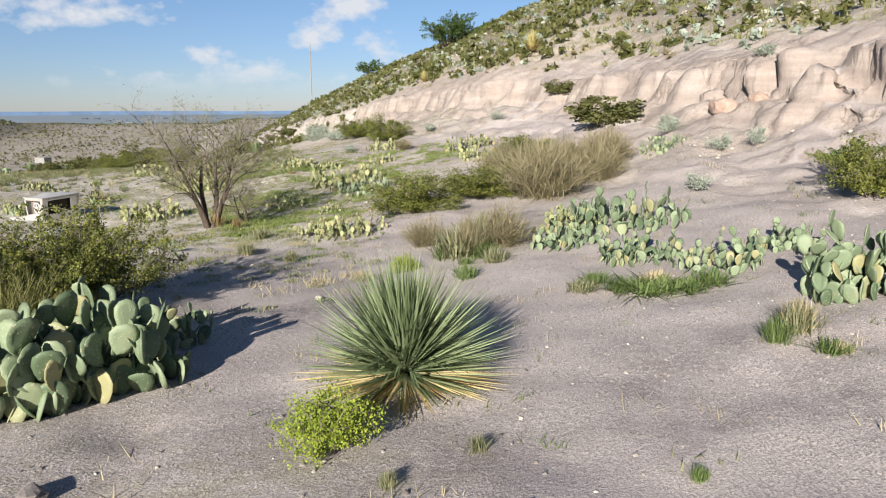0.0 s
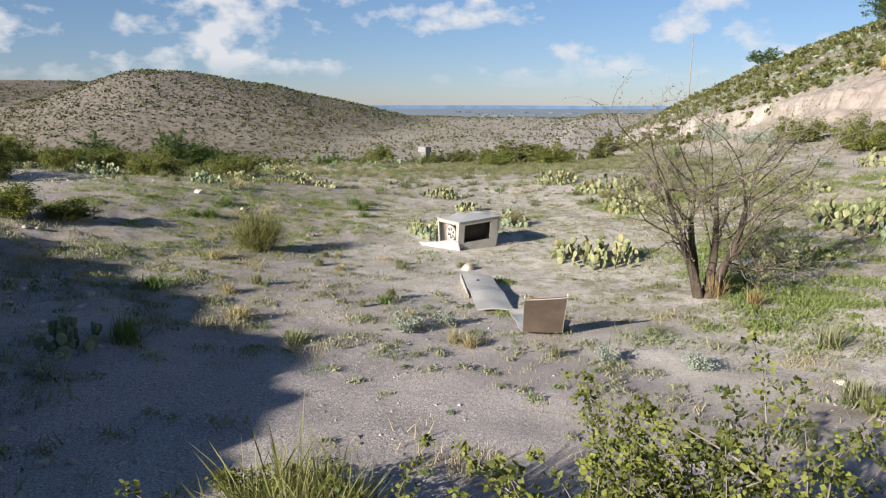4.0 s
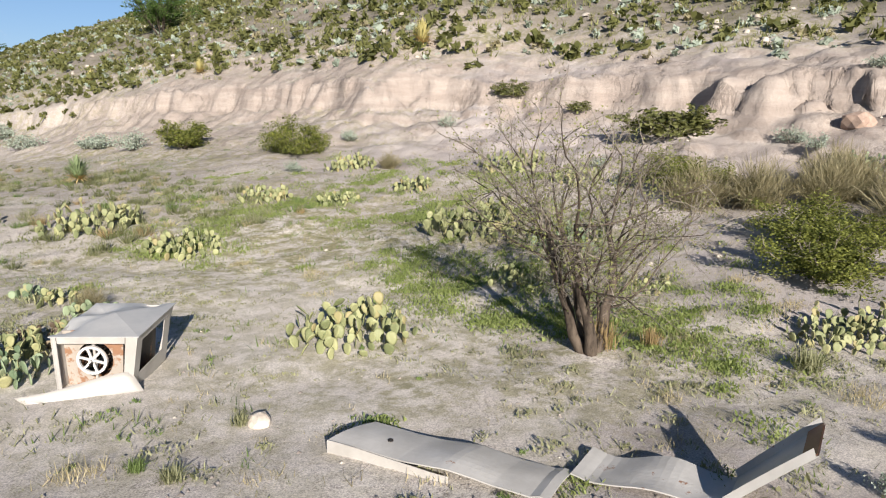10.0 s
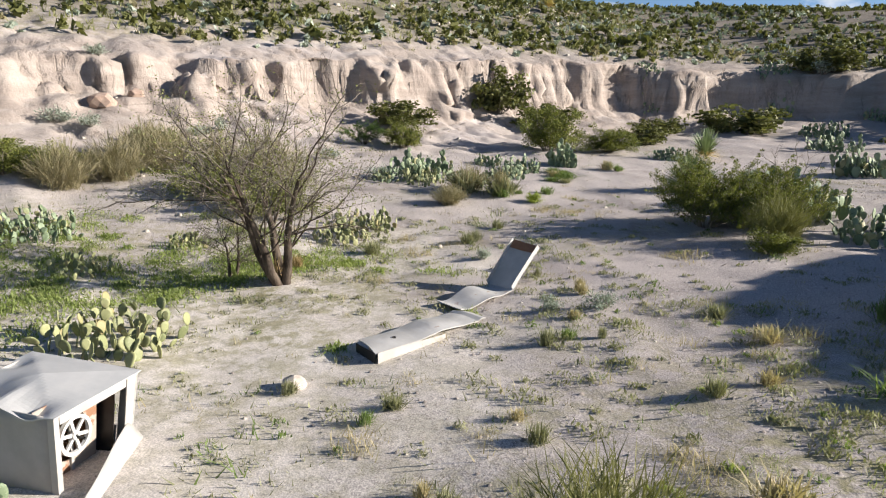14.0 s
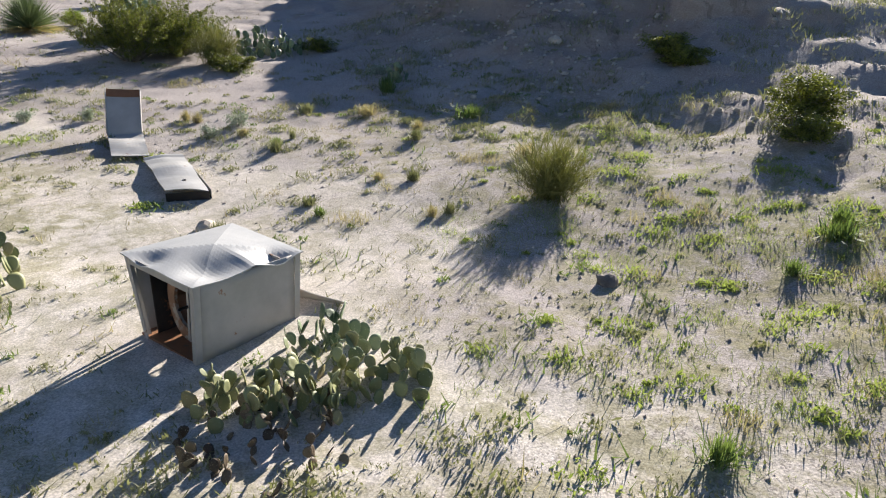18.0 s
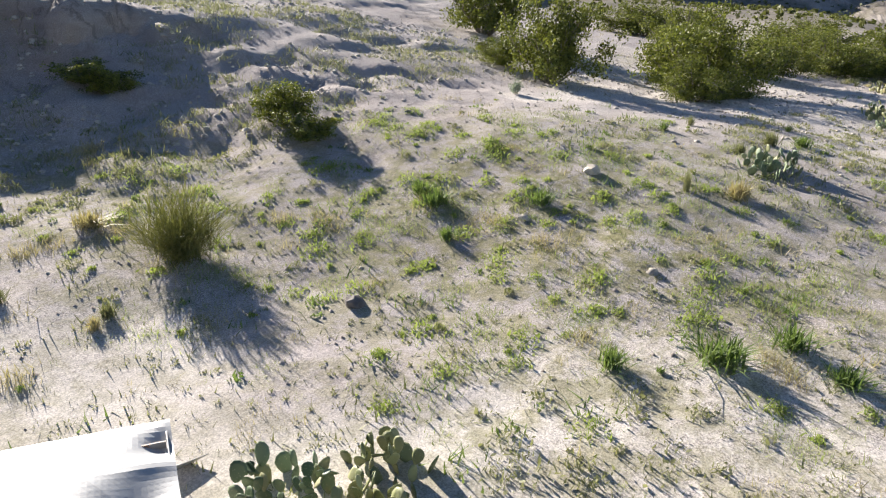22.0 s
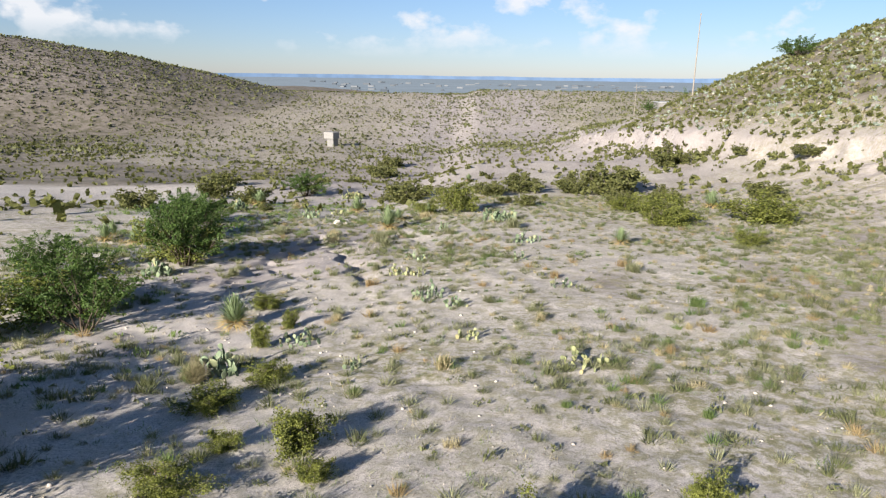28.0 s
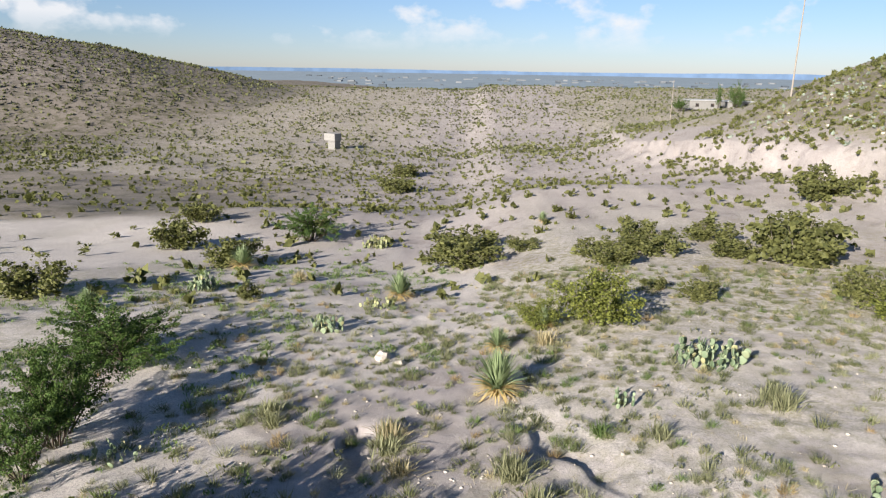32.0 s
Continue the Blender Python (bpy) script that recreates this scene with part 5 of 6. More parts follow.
pear(-13.24, 11.15, 2.0, 0.5)
pear(0.70, 12.36, 1.86, 0.65)
pear(-29.85, 12.89, 1.26, 0.44, old=True)
pear(-11.82, 14.69, 1.41, 0.49)
pear(-17.25, 15.1, 1.35, 0.60)
pear(-28.59, 15.52, 1.57, 0.55)
pear(-29.21, 15.72, 1.44, 0.50, old=True)
pear(-29.31, 24.45, 1.24, 0.87)
pear(-25.68, 24.78, 0.63, 0.41)
pear(-19.40, 25.13, 1.9, 0.48, 46, old=True)
pear(-27.86, 27.42, 1.49, 0.52)
pear(-22.60, 27.52, 0.81, 0.38, old=True)
pear(-23.02, 31.41, 1.08, 0.38)
pear(-24.27, 32.87, 1.51, 0.79)
pear(-18.91, 34.49, 1.13, 0.40)
pear(-25.13, 36.75, 1.28, 0.45, old=True)
pear(-37.02, 37.00, 1.54, 0.86)
pear(-25.97, 37.19, 0.73, 0.58, old=True)
pear(-20.29, 39.76, 1.11, 0.39)
pear(-25.28, 40.29, 1.38, 0.48)
pear(-19.60, 44.96, 1.79, 0.63)
pear(-38.13, 46.86, 1.55, 0.54)
pear(-24.53, 50.60, 0.83, 0.65)
pear(-20.87, 54.21, 2.80, 1.00)
pear(-35.11, 58.97, 1.66, 0.94)
pear(-33.73, 63.94, 1.93, 0.68, old=True)
pear(-43.88, 67.38, 1.85, 1.78)
pear(-36.90, 85.60, 2.48, 2.41, old=True)
creosote(8.90, -48.99, 5.57, 1.95)
creosote(3.57, -46.86, 4.03, 1.53)
creosote(21.70, -45.41, 4.41, 1.54)
creosote(20.22, -35.15, 4.76, 1.67)
creosote(21.00, -29.60, 2.75, 0.96)
creosote(7.31, -29.57, 2.96, 1.26)
creosote(18.13, -26.07, 2.28, 0.80)
creosote(22.48, -22.83, 2.94, 1.24)
creosote(16.11, -21.42, 2.40, 0.91)
creosote(24.39, -21.37, 3.34, 2.04)
creosote(16.62, -18.56, 2.78, 1.63)
creosote(-0.67, -14.56, 0.95, 0.36)
creosote(3.06, -14.24, 2.0, 1.3)
creosote(21.36, -13.80, 2.72, 1.03)
creosote(4.13, -13.42, 2.25, 1.47)
creosote(18.07, -12.55, 1.60, 1.03)
creosote(1.42, -12.09, 1.10, 0.42)
creosote(-8.26, -8.84, 1.21, 0.42)
creosote(-8.34, -8.25, 1.09, 0.52)
creosote(-24.32, -5.74, 3.65, 2.45)
creosote(10.42, -4.90, 2.35, 0.94)
creosote(-8.85, -4.48, 1.27, 0.66)
creosote(12.63, -4.10, 2.50, 0.88)
creosote(-8.19, -3.59, 1.15, 0.44)
creosote(-18.02, -3.00, 1.63, 0.89)
creosote(-43.37, -1.86, 5.40, 1.89)
creosote(-16.69, -1.32, 2.7, 2.1)
creosote(15.63, -0.37, 1.98, 0.90)
creosote(15.70, 0.79, 2.43, 0.92)
creosote(-29.14, 1.39, 3.26, 1.85)
creosote(-26.68, 1.46, 2.75, 1.32)
creosote(-18.39, 3.27, 1.41, 0.49)
creosote(20.10, 3.31, 2.96, 1.12)
creosote(-24.68, 4.35, 2.59, 1.24)
creosote(-33.48, 6.11, 4.37, 1.53)
creosote(-28.91, 6.79, 2.76, 1.33)
creosote(-43.78, 7.09, 5.46, 1.91)
creosote(21.81, 7.98, 1.04, 0.37)
creosote(-30.18, 8.30, 3.46, 1.21)
creosote(-31.49, 9.60, 3.65, 1.72)
creosote(-30.25, 11.13, 2.59, 1.07)
creosote(21.43, 11.61, 1.54, 0.71)
creosote(-31.72, 12.29, 2.95, 1.12)
creosote(12.65, 15.33, 2.31, 1.37)
creosote(-31.95, 16.52, 2.80, 2.03)
creosote(-33.97, 18.18, 3.20, 1.22)
creosote(-35.39, 20.33, 4.22, 1.60)
creosote(-28.48, 21.68, 1.43, 0.50)
creosote(-27.77, 23.69, 1.37, 0.48)
creosote(12.12, 24.17, 2.94, 1.12)
creosote(-38.85, 27.09, 3.17, 1.52)
creosote(-29.11, 27.13, 0.75, 0.79)
creosote(-28.70, 29.31, 0.76, 0.60)
creosote(-37.51, 30.49, 4.58, 1.60)
creosote(-30.32, 31.79, 1.21, 0.63)
creosote(-37.21, 40.37, 3.99, 2.06)
creosote(-7.69, 44.15, 1.82, 0.72)
creosote(-9.79, 52.23, 3.54, 1.24)
creosote(-3.58, 52.45, 4.78, 1.67)
creosote(-9.82, 54.65, 4.39, 1.54)
creosote(-26.20, 58.94, 1.85, 1.17)
creosote(-23.97, 58.99, 3.41, 1.98)
creosote(-10.96, 59.87, 3.08, 1.09)
creosote(-18.30, 62.67, 1.81, 0.87)
creosote(-10.90, 62.85, 2.31, 1.39)
creosote(0.58, 63.47, 3.26, 1.24)
creosote(-19.91, 64.52, 1.10, 0.56)
creosote(-40.65, 65.26, 1.31, 0.71)
creosote(-6.71, 65.98, 2.60, 1.20)
creosote(-20.89, 70.14, 2.83, 1.17)
creosote(-10.09, 71.91, 5.23, 2.94)
creosote(-21.36, 72.77, 2.71, 1.10)
creosote(-13.45, 73.43, 2.97, 1.04)
creosote(8.32, 73.49, 3.43, 1.20)
creosote(-17.84, 74.30, 3.76, 1.45)
creosote(-29.69, 75.31, 5.13, 1.80)
creosote(-8.57, 75.79, 4.26, 1.97)
creosote(-18.12, 76.49, 2.93, 1.66)
creosote(-25.64, 77.76, 2.29, 0.87)
creosote(-12.58, 79.39, 3.48, 1.22)
creosote(-29.74, 81.02, 4.86, 1.85)
creosote(6.13, 83.60, 2.54, 1.10)
creosote(0.55, 92.17, 5.05, 2.55)
creosote(-55.21, 94.76, 3.42, 1.64)
creosote(-42.51, 152.24, 6.27, 2.91)
creosote(-44.34, 180.12, 6.81, 2.59)
mesquite(18.84, -11.16, 1.55, 0.86)
mesquite(-35.59, 28.61, 3.79, 2.88)
mesquite(-41.53, 35.59, 3.15, 1.89)
mesquite(-36.59, 39.07, 3.77, 3.54)
mesquite(-39.92, 47.41, 2.23, 2.53)
mesquite(-41.11, 53.34, 3.94, 1.58)
mesquite(-42.72, 87.72, 5.38, 2.96)
yucca(43.96, -39.50, 1.97, 1.48, True)
yucca(12.99, -23.83, 1.95, 1.38)
yucca(-28.30, 13.44, 1.54, 0.98)
yucca(22.43, 18.41, 1.79, 1.49, True)
yucca(5.59, 18.78, 1.53, 1.02)
yucca(-30.7, 29.5, 1.75, 1.32)
yucca(19.36, 36.82, 1.35, 1.11, True)
yucca(-14.56, 44.21, 1.47, 1.05)
yucca(-41.74, 44.49, 1.39, 1.11)
yucca(-43.91, 45.28, 1.43, 1.14)
yucca(-42.39, 46.18, 1.20, 1.00)
yucca(-44.16, 46.67, 1.22, 1.12)
yucca(-28.19, 51.64, 2.17, 1.65)
yucca(17.49, 51.66, 1.25, 1.06, True)
yucca(-28.05, 56.19, 1.38, 0.95)
yucca(-26.06, 58.71, 1.39, 0.92)
yucca(-4.58, 60.07, 2.12, 1.08)
yucca(-47.05, 61.47, 1.57, 1.05)
yucca(-32.85, 66.29, 2.20, 1.62)
yucca(-44.35, 75.33, 2.41, 1.49)
yucca(-23.44, 87.06, 1.37, 1.00)
tuft(9.64, -19.88, 0.23, 0.17, "green")
tuft(7.56, -19.42, 0.23, 0.17, "olive")
tuft(8.32, -19.00, 0.26, 0.17, "olive")
tuft(12.19, -18.34, 0.33, 0.16, "straw")
tuft(12.14, -17.79, 0.64, 0.43, "olive")
tuft(11.79, -15.49, 1.54, 0.33, "green")
tuft(9.77, -13.18, 0.70, 0.39, "green")
tuft(10.03, -11.68, 1.50, 0.75, "olive")
tuft(10.79, -10.98, 1.59, 0.87, "olive")
tuft(7.06, -9.58, 0.52, 0.33, "olive")
tuft(-2.21, -9.23, 0.73, 0.61, "green")
tuft(6.18, -8.41, 0.43, 0.38, "olive")
tuft(-0.52, -8.14, 0.53, 0.29, "olive")
tuft(6.10, -8.12, 0.62, 0.39, "olive")
tuft(-1.70, -7.60, 0.68, 0.31, "straw")
tuft(2.82, -7.57, 0.20, 0.25, "olive")
tuft(1.70, -7.57, 0.36, 0.31, "straw")
tuft(1.46, -7.41, 0.32, 0.32, "straw")
tuft(-3.62, -6.87, 0.94, 0.35, "green")
tuft(0.52, -6.45, 0.37, 0.21, "straw")
tuft(-2.57, -6.39, 0.44, 0.28, "straw")
tuft(-0.35, -6.18, 0.22, 0.22, "olive")
tuft(6.38, -5.99, 0.71, 0.39, "olive")
tuft(-0.10, -5.84, 0.37, 0.25, "green")
tuft(-2.46, -5.71, 0.41, 0.26, "olive")
tuft(-0.12, -5.48, 0.34, 0.30, "olive")
tuft(5.68, -4.14, 0.45, 0.40, "rust")
tuft(-1.73, -3.87, 0.34, 0.17, "straw")
tuft(-2.23, -3.74, 0.38, 0.24, "olive")
tuft(5.16, -3.66, 0.69, 0.61, "rust")
tuft(-0.73, -3.05, 0.43, 0.17, "olive")
tuft(-0.90, -2.68, 0.33, 0.21, "green")
tuft(-2.62, -2.59, 0.34, 0.22, "olive")
tuft(-2.36, -2.52, 0.26, 0.23, "straw")
tuft(0.33, -2.30, 0.33, 0.21, "olive")
tuft(-6.99, -0.87, 0.62, 0.34, "green")
tuft(-6.71, -0.54, 0.76, 0.38, "green")
tuft(-5.85, -0.01, 0.43, 0.29, "green")
tuft(-7.18, 0.90, 0.70, 0.35, "green")
tuft(-11.45, 2.16, 0.32, 0.27, "green")
tuft(-3.73, 2.49, 0.50, 0.33, "green")
tuft(-12.25, 2.60, 0.24, 0.27, "olive")
tuft(-8.21, 2.81, 0.20, 0.47, "olive")
tuft(-4.15, 3.45, 0.95, 0.45, "green")
tuft(-10.61, 3.53, 0.36, 0.27, "olive")
tuft(-8.30, 3.54, 0.68, 0.41, "straw")
tuft(-11.50, 4.04, 0.51, 0.37, "olive")
tuft(-4.66, 4.11, 0.68, 0.39, "green")
tuft(-13.40, 4.46, 0.27, 0.23, "green")
tuft(-4.26, 4.55, 0.62, 0.25, "green")
tuft(-11.92, 4.60, 0.60, 0.34, "green")
tuft(-9.33, 6.79, 0.37, 0.47, "green")
tuft(-11.92, 7.56, 0.37, 0.25, "olive")
tuft(-29.90, 23.87, 0.98, 0.76, "green")
tuft(-23.20, 24.65, 0.90, 0.62, "straw")
tuft(-15.38, 28.89, 0.50, 0.36, "straw")
tuft(-20.14, 29.44, 0.57, 0.48, "straw")
tuft(-27.24, 30.00, 0.66, 0.41, "straw")
tuft(-14.22, 31.92, 1.17, 0.67, "green")
tuft(-33.55, 37.34, 0.88, 0.57, "olive")
tuft(-15.38, 37.46, 1.16, 0.59, "olive")
tuft(-27.11, 38.48, 0.80, 0.53, "olive")
tuft(-26.41, 42.45, 0.66, 0.36, "olive")
tuft(-27.53, 45.05, 1.25, 0.72, "olive")
tuft(-28.02, 46.28, 1.32, 0.86, "olive")
tuft(-30.78, 46.65, 1.31, 0.64, "straw")
tuft(-31.26, 47.96, 1.46, 0.67, "olive")
tuft(-24.04, 48.29, 1.18, 0.59, "olive")
tuft(-31.23, 48.55, 1.44, 0.91, "straw")
tuft(-25.54, 48.59, 1.05, 0.53, "green")
tuft(-34.67, 49.08, 0.99, 0.62, "olive")
tuft(-34.97, 49.76, 1.30, 0.68, "olive")
tuft(-20.13, 50.10, 1.51, 0.92, "olive")
tuft(-20.12, 50.75, 1.43, 0.80, "olive")
tuft(-26.20, 56.58, 1.60, 0.81, "straw")
tuft(-39.46, 71.08, 1.68, 1.01, "straw")
brush(1.93, -12.92, 1.55, 0.98)
brush(10.19, -11.75, 0.85, 0.68, True)
brush(10.98, -11.15, 1.61, 0.73, True)
brush(9.81, -9.82, 1.30, 0.55, True)
brush(13.91, -5.92, 3.22, 1.36, True)
brush(16.02, -4.89, 2.00, 1.07, True)
brush(16.49, -3.63, 2.07, 1.24, True)
brush(15.65, -3.26, 2.07, 1.24, True)
brush(17.26, -3.01, 2.03, 1.11, True)
brush(15.02, -1.99, 2.23, 1.25, True)
brush(14.44, -0.61, 2.24, 1.12, True)
brush(0.62, 2.95, 0.6, 0.42, True)
brush(12.76, 9.69, 1.03, 0.51, True)
broom(7.21, -18.74, 0.85, 0.49)
broom(8.95, -12.09, 0.55, 0.31)
sage(21.66, -44.94, 1.84, 1.10)
sage(-2.08, -10.60, 0.45, 0.28)
sage(13.81, -9.59, 0.93, 0.43)
sage(16.66, -8.89, 0.83, 0.43)
sage(3.44, -7.57, 0.38, 0.27)
sage(4.53, -7.54, 0.45, 0.23)
sage(0.66, -7.12, 0.48, 0.29)
sage(1.12, -6.51, 0.44, 0.25)
sage(20.40, -6.03, 0.65, 0.57)
sage(19.85, -5.12, 0.92, 0.47)
sage(23.31, -2.26, 0.97, 0.43)
sage(20.14, -1.64, 0.93, 0.46)
sage(-13.49, -1.32, 0.44, 0.33)
sage(20.74, -0.68, 1.05, 0.53)
sage(15.45, 2.21, 0.76, 0.42)
sage(16.30, 3.54, 0.69, 0.38)
sage(10.39, 12.03, 0.87, 0.35)
sage(18.25, 12.36, 0.72, 0.52)
sage(15.23, 15.19, 1.01, 0.44)
sage(11.60, 29.03, 1.77, 1.03)
sage(11.43, 33.54, 2.20, 0.81)
sage(11.32, 34.94, 1.64, 0.65)
sage(10.29, 44.15, 2.23, 1.12)
sage(10.94, 53.49, 4.14, 1.15)
pear(-0.7, 1.85, 1.35, 0.3, 64, dead=True)
pear(-0.2, 2.0, 0.6, 0.2, 20, dead=True)

brush(-4.05, -2.85, 1.45, 0.85)
tuft(-4.1, -4.4, 0.75, 0.3, "straw")
creosote(-20.2, 2.45, 3.4, 2.1)
creosote(-17.2, 2.4, 1.9, 1.0)
creosote(-22.63, 14.49, 1.90, 1.10)
creosote(-21.66, 15.43, 1.85, 1.00)
creosote(-20.82, 16.09, 1.15, 0.70)
creosote(-23.28, 12.10, 2.00, 1.10)
creosote(-26.36, 10.99, 2.40, 1.60)
creosote(-20.25, 13.66, 0.90, 0.50)
creosote(-19.27, 13.53, 0.72, 0.45)
creosote(-18.33, 17.70, 0.80, 0.65)
creosote(-15.71, 15.93, 1.80, 0.90)
creosote(-14.99, 13.19, 2.10, 0.95)
creosote(-15.60, 8.90, 2.20, 1.15)
creosote(-27.70, 17.35, 1.40, 0.55)
creosote(-25.84, 19.41, 1.30, 0.85)
creosote(-26.44, 16.17, 0.85, 0.40)
creosote(-25.24, 18.10, 0.80, 0.40)
creosote(-27.34, 19.40, 0.85, 0.36)
mesquite(-40.20, 48.12, 3.25, 2.32)
mesquite(-42.07, 53.98, 4.05, 2.23)
mesquite(-39.65, 45.62, 2.15, 2.02)
creosote(-51.35, 64.14, 3.45, 1.73)
creosote(-52.10, 82.55, 3.94, 2.19)
creosote(-45.24, 76.81, 3.51, 1.75)
tuft(-31.26, 48.79, 1.26, 0.71, "olive")
tuft(-28.09, 46.50, 1.10, 0.82, "olive")
brush(-29.73, 23.75, 0.88, 0.66, True)

def dead_shrub(x, y, w, h):
    """A bare dead shrub: forking sun-bleached stems."""
    rnd = random.Random(31)
    ob = thing("dead_shrub", x, y, gz(x, y), "bare dead shrub of bleached forking twigs beside the cactus", "shrub")
    stems, twigs = [], []
    for i in range(7):
        a = i * 0.9 + rnd.uniform(-0.3, 0.3)
        main = grow(Vector((0, 0, -0.03)), Vector((math.cos(a) * w * 0.5, math.sin(a) * w * 0.5, h)), h * rnd.uniform(0.75, 1.1), 0.016, rnd, 7, 0.14)
        stems.append(main)
        for p, r in main[2:]:
            for _ in range(2):
                side = grow(p, Vector((rnd.gauss(0, 1), rnd.gauss(0, 1), rnd.gauss(0.5, 0.5))), h * rnd.uniform(0.1, 0.28), 0.006, rnd, 4, 0.25)
                twigs.append(side)
                twigs += [grow(q, Vector((rnd.gauss(0, 1), rnd.gauss(0, 1), rnd.gauss(0.3, 0.5))), h * 0.07, 0.003, rnd, 2, 0.2) for q, _ in side[2:]]
    part("woody_frame", tubes("woody_frame", stems, GREY_TWIG, 5), None, ob)
    part("twig_crown", tubes("twig_crown", twigs, GREY_TWIG, 3), None, ob)


dead_shrub(3.4, -15.2, 0.9, 1.7)
brush(3.95, -15.1, 1.3, 0.95)
for x, y, w, h, tone in (
    (11.34, -14.6, 0.9, 0.26, "green"), (11.46, -15.2, 1.0, 0.28, "green"), (11.75, -15.5, 1.0, 0.26, "green"), (12.2, -15.7, 0.9, 0.3, "green"), (12.6, -15.6, 0.9, 0.34, "green"),
    (11.0, -14.9, 0.7, 0.22, "olive"), (12.0, -15.2, 0.8, 0.34, "straw"), (11.8, -17.9, 0.5, 0.42, "green"), (12.2, -17.7, 0.7, 0.5, "straw"), (12.1, -18.3, 0.6, 0.2, "green"),
    (9.8, -11.6, 0.9, 0.42, "green"), (10.4, -11.9, 1.1, 0.5, "green"), (10.5, -12.4, 0.8, 0.36, "olive"), (10.0, -12.3, 0.5, 0.2, "green"),
    (-23.16, 24.7, 0.8, 0.5, "green"), (-20.2, 22.0, 0.45, 0.3, "green"), (-17.0, 21.8, 0.6, 0.36, "green"), (-20.06, 29.7, 0.5, 0.36, "green"), (-27.3, 30.5, 0.6, 0.42, "olive"), (-19.0, 36.0, 0.7, 0.5, "rust"), (-16.6, 26.5, 0.6, 0.4, "rust"), (-26.9, 35.2, 0.6, 0.45, "rust"), (-15.6, 38.6, 0.9, 0.5, "rust"),
):
    tuft(x, y, w, h, tone)

# ---- what nobody could count: grass, stones, hillside scrub ----
def scatter_mesh(name, material, label, category, pts, shape, kind="stuff"):
    verts, faces = shape(np.asarray(pts, float))
    me = bpy.data.meshes.new(name)
    me.vertices.add(len(verts))
    me.vertices.foreach_set("co", verts.ravel())
    me.loops.add(faces.size)
    me.loops.foreach_set("vertex_index", faces.ravel().astype(np.int32))
    me.polygons.add(len(faces))
    me.polygons.foreach_set("loop_start", np.arange(0, faces.size, faces.shape[1], dtype=np.int32))
    me.update(calc_edges=True)
    me.materials.append(material)
    return tagged(new(name, me), label, category, kind=kind)


def drawn(rng, num, x0, x1, y0, y1, weight):
    """Random places with a density from 0 to 1."""
    x, y = rng.uniform(x0, x1, num), rng.uniform(y0, y1, num)
    keep = rng.random(num) < weight(x, y)
    x, y = x[keep], y[keep]
    return x, y, ground_z(x, y)


def blade_tuft(rng, blades, lo, hi, wide=0.02, lean=0.5):
    """Tufts of three-cornered blades, leaning outwards."""
    def shape(p):
        p = np.repeat(p, blades, 0)
        n, s = len(p), p[:, 3]
        a, h = rng.uniform(0, 6.2832, n), rng.uniform(lo, hi, n) * s
        lie = rng.uniform(0, 1, n) * lean * h
        bx, by = p[:, 0] + rng.normal(0, 0.07, n) * s, p[:, 1] + rng.normal(0, 0.07, n) * s
        tw = a + rng.normal(0, 0.6, n)
        sx, sy = -np.sin(tw) * wide * s, np.cos(tw) * wide * s
        z = p[:, 2] - 0.015
        v = np.stack([bx - sx, by - sy, z, bx + sx, by + sy, z, bx + np.cos(a) * lie, by + np.sin(a) * lie, p[:, 2] + h], -1)
        return v.reshape(-1, 3), np.arange(3 * n).reshape(-1, 3)
    return shape


def leafy(rng, leaves, size, flat=0.7):
    """Shrubs of loose leaves in a few lumps each."""
    def shape(p):
        lumps = max(2, leaves // 12)
        c = rng.normal(0, 1, (len(p), lumps, 3))
        c /= np.linalg.norm(c, axis=2, keepdims=True)
        c = c * rng.uniform(0.3, 0.85, (len(p), lumps, 1)) * np.array((0.5, 0.5, 0.36 * flat))
        pick = rng.integers(0, lumps, (len(p), leaves))
        o = np.take_along_axis(c, pick[:, :, None].repeat(3, 2), 1) + rng.normal(0, 0.09, (len(p), leaves, 3))
        o[:, :, 2] = np.abs(o[:, :, 2] + 0.24)
        q = p[:, None, :3] + o * p[:, None, 3:]
        a, b = rng.normal(0, size, q.shape) * p[:, None, 3:], rng.normal(0, size, q.shape) * p[:, None, 3:]
        v = np.stack([q - a, q + b, q + a, q - b], 2).reshape(-1, 3)
        return v, np.arange(len(v)).reshape(-1, 4)
    return shape


def stone(rng):
    def shape(p):
        n = len(p)
        k = np.arange(5) * 6.2832 / 5
        rows = []
        for ring, (r, h) in enumerate(((1.0, -0.2), (0.8, 0.4))):
            a = k + ring * 0.5 + rng.uniform(-0.3, 0.3, (n, 5))
            q = r * p[:, 3:] * rng.uniform(0.7, 1.25, (n, 5))
            rows.append(np.stack([p[:, :1] + np.cos(a) * q, p[:, 1:2] + np.sin(a) * q, p[:, 2:3] + h * p[:, 3:] * rng.uniform(0.7, 1.2, (n, 5))], -1))
        top = np.stack([p[:, 0], p[:, 1], p[:, 2] + 0.62 * p[:, 3]], -1)[:, None]
        v = np.concatenate(rows + [top], 1)
        f = []
        for i in range(5):
            j = (i + 1) % 5
            f += [(i, j, 5 + j), (i, 5 + j, 5 + i), (5 + i, 5 + j, 10)]
        f = np.array(f)[None] + 11 * np.arange(n)[:, None, None]
        return v.reshape(-1, 3), f.reshape(-1, 3)
    return shape


RNG = np.random.default_rng(11)


def near_cooler(x, y):
    return np.hypot(x, y) > 0.9


def zipped(x, y, z, lo, hi):
    return np.stack([x, y, z, RNG.uniform(lo, hi, len(x))], -1)


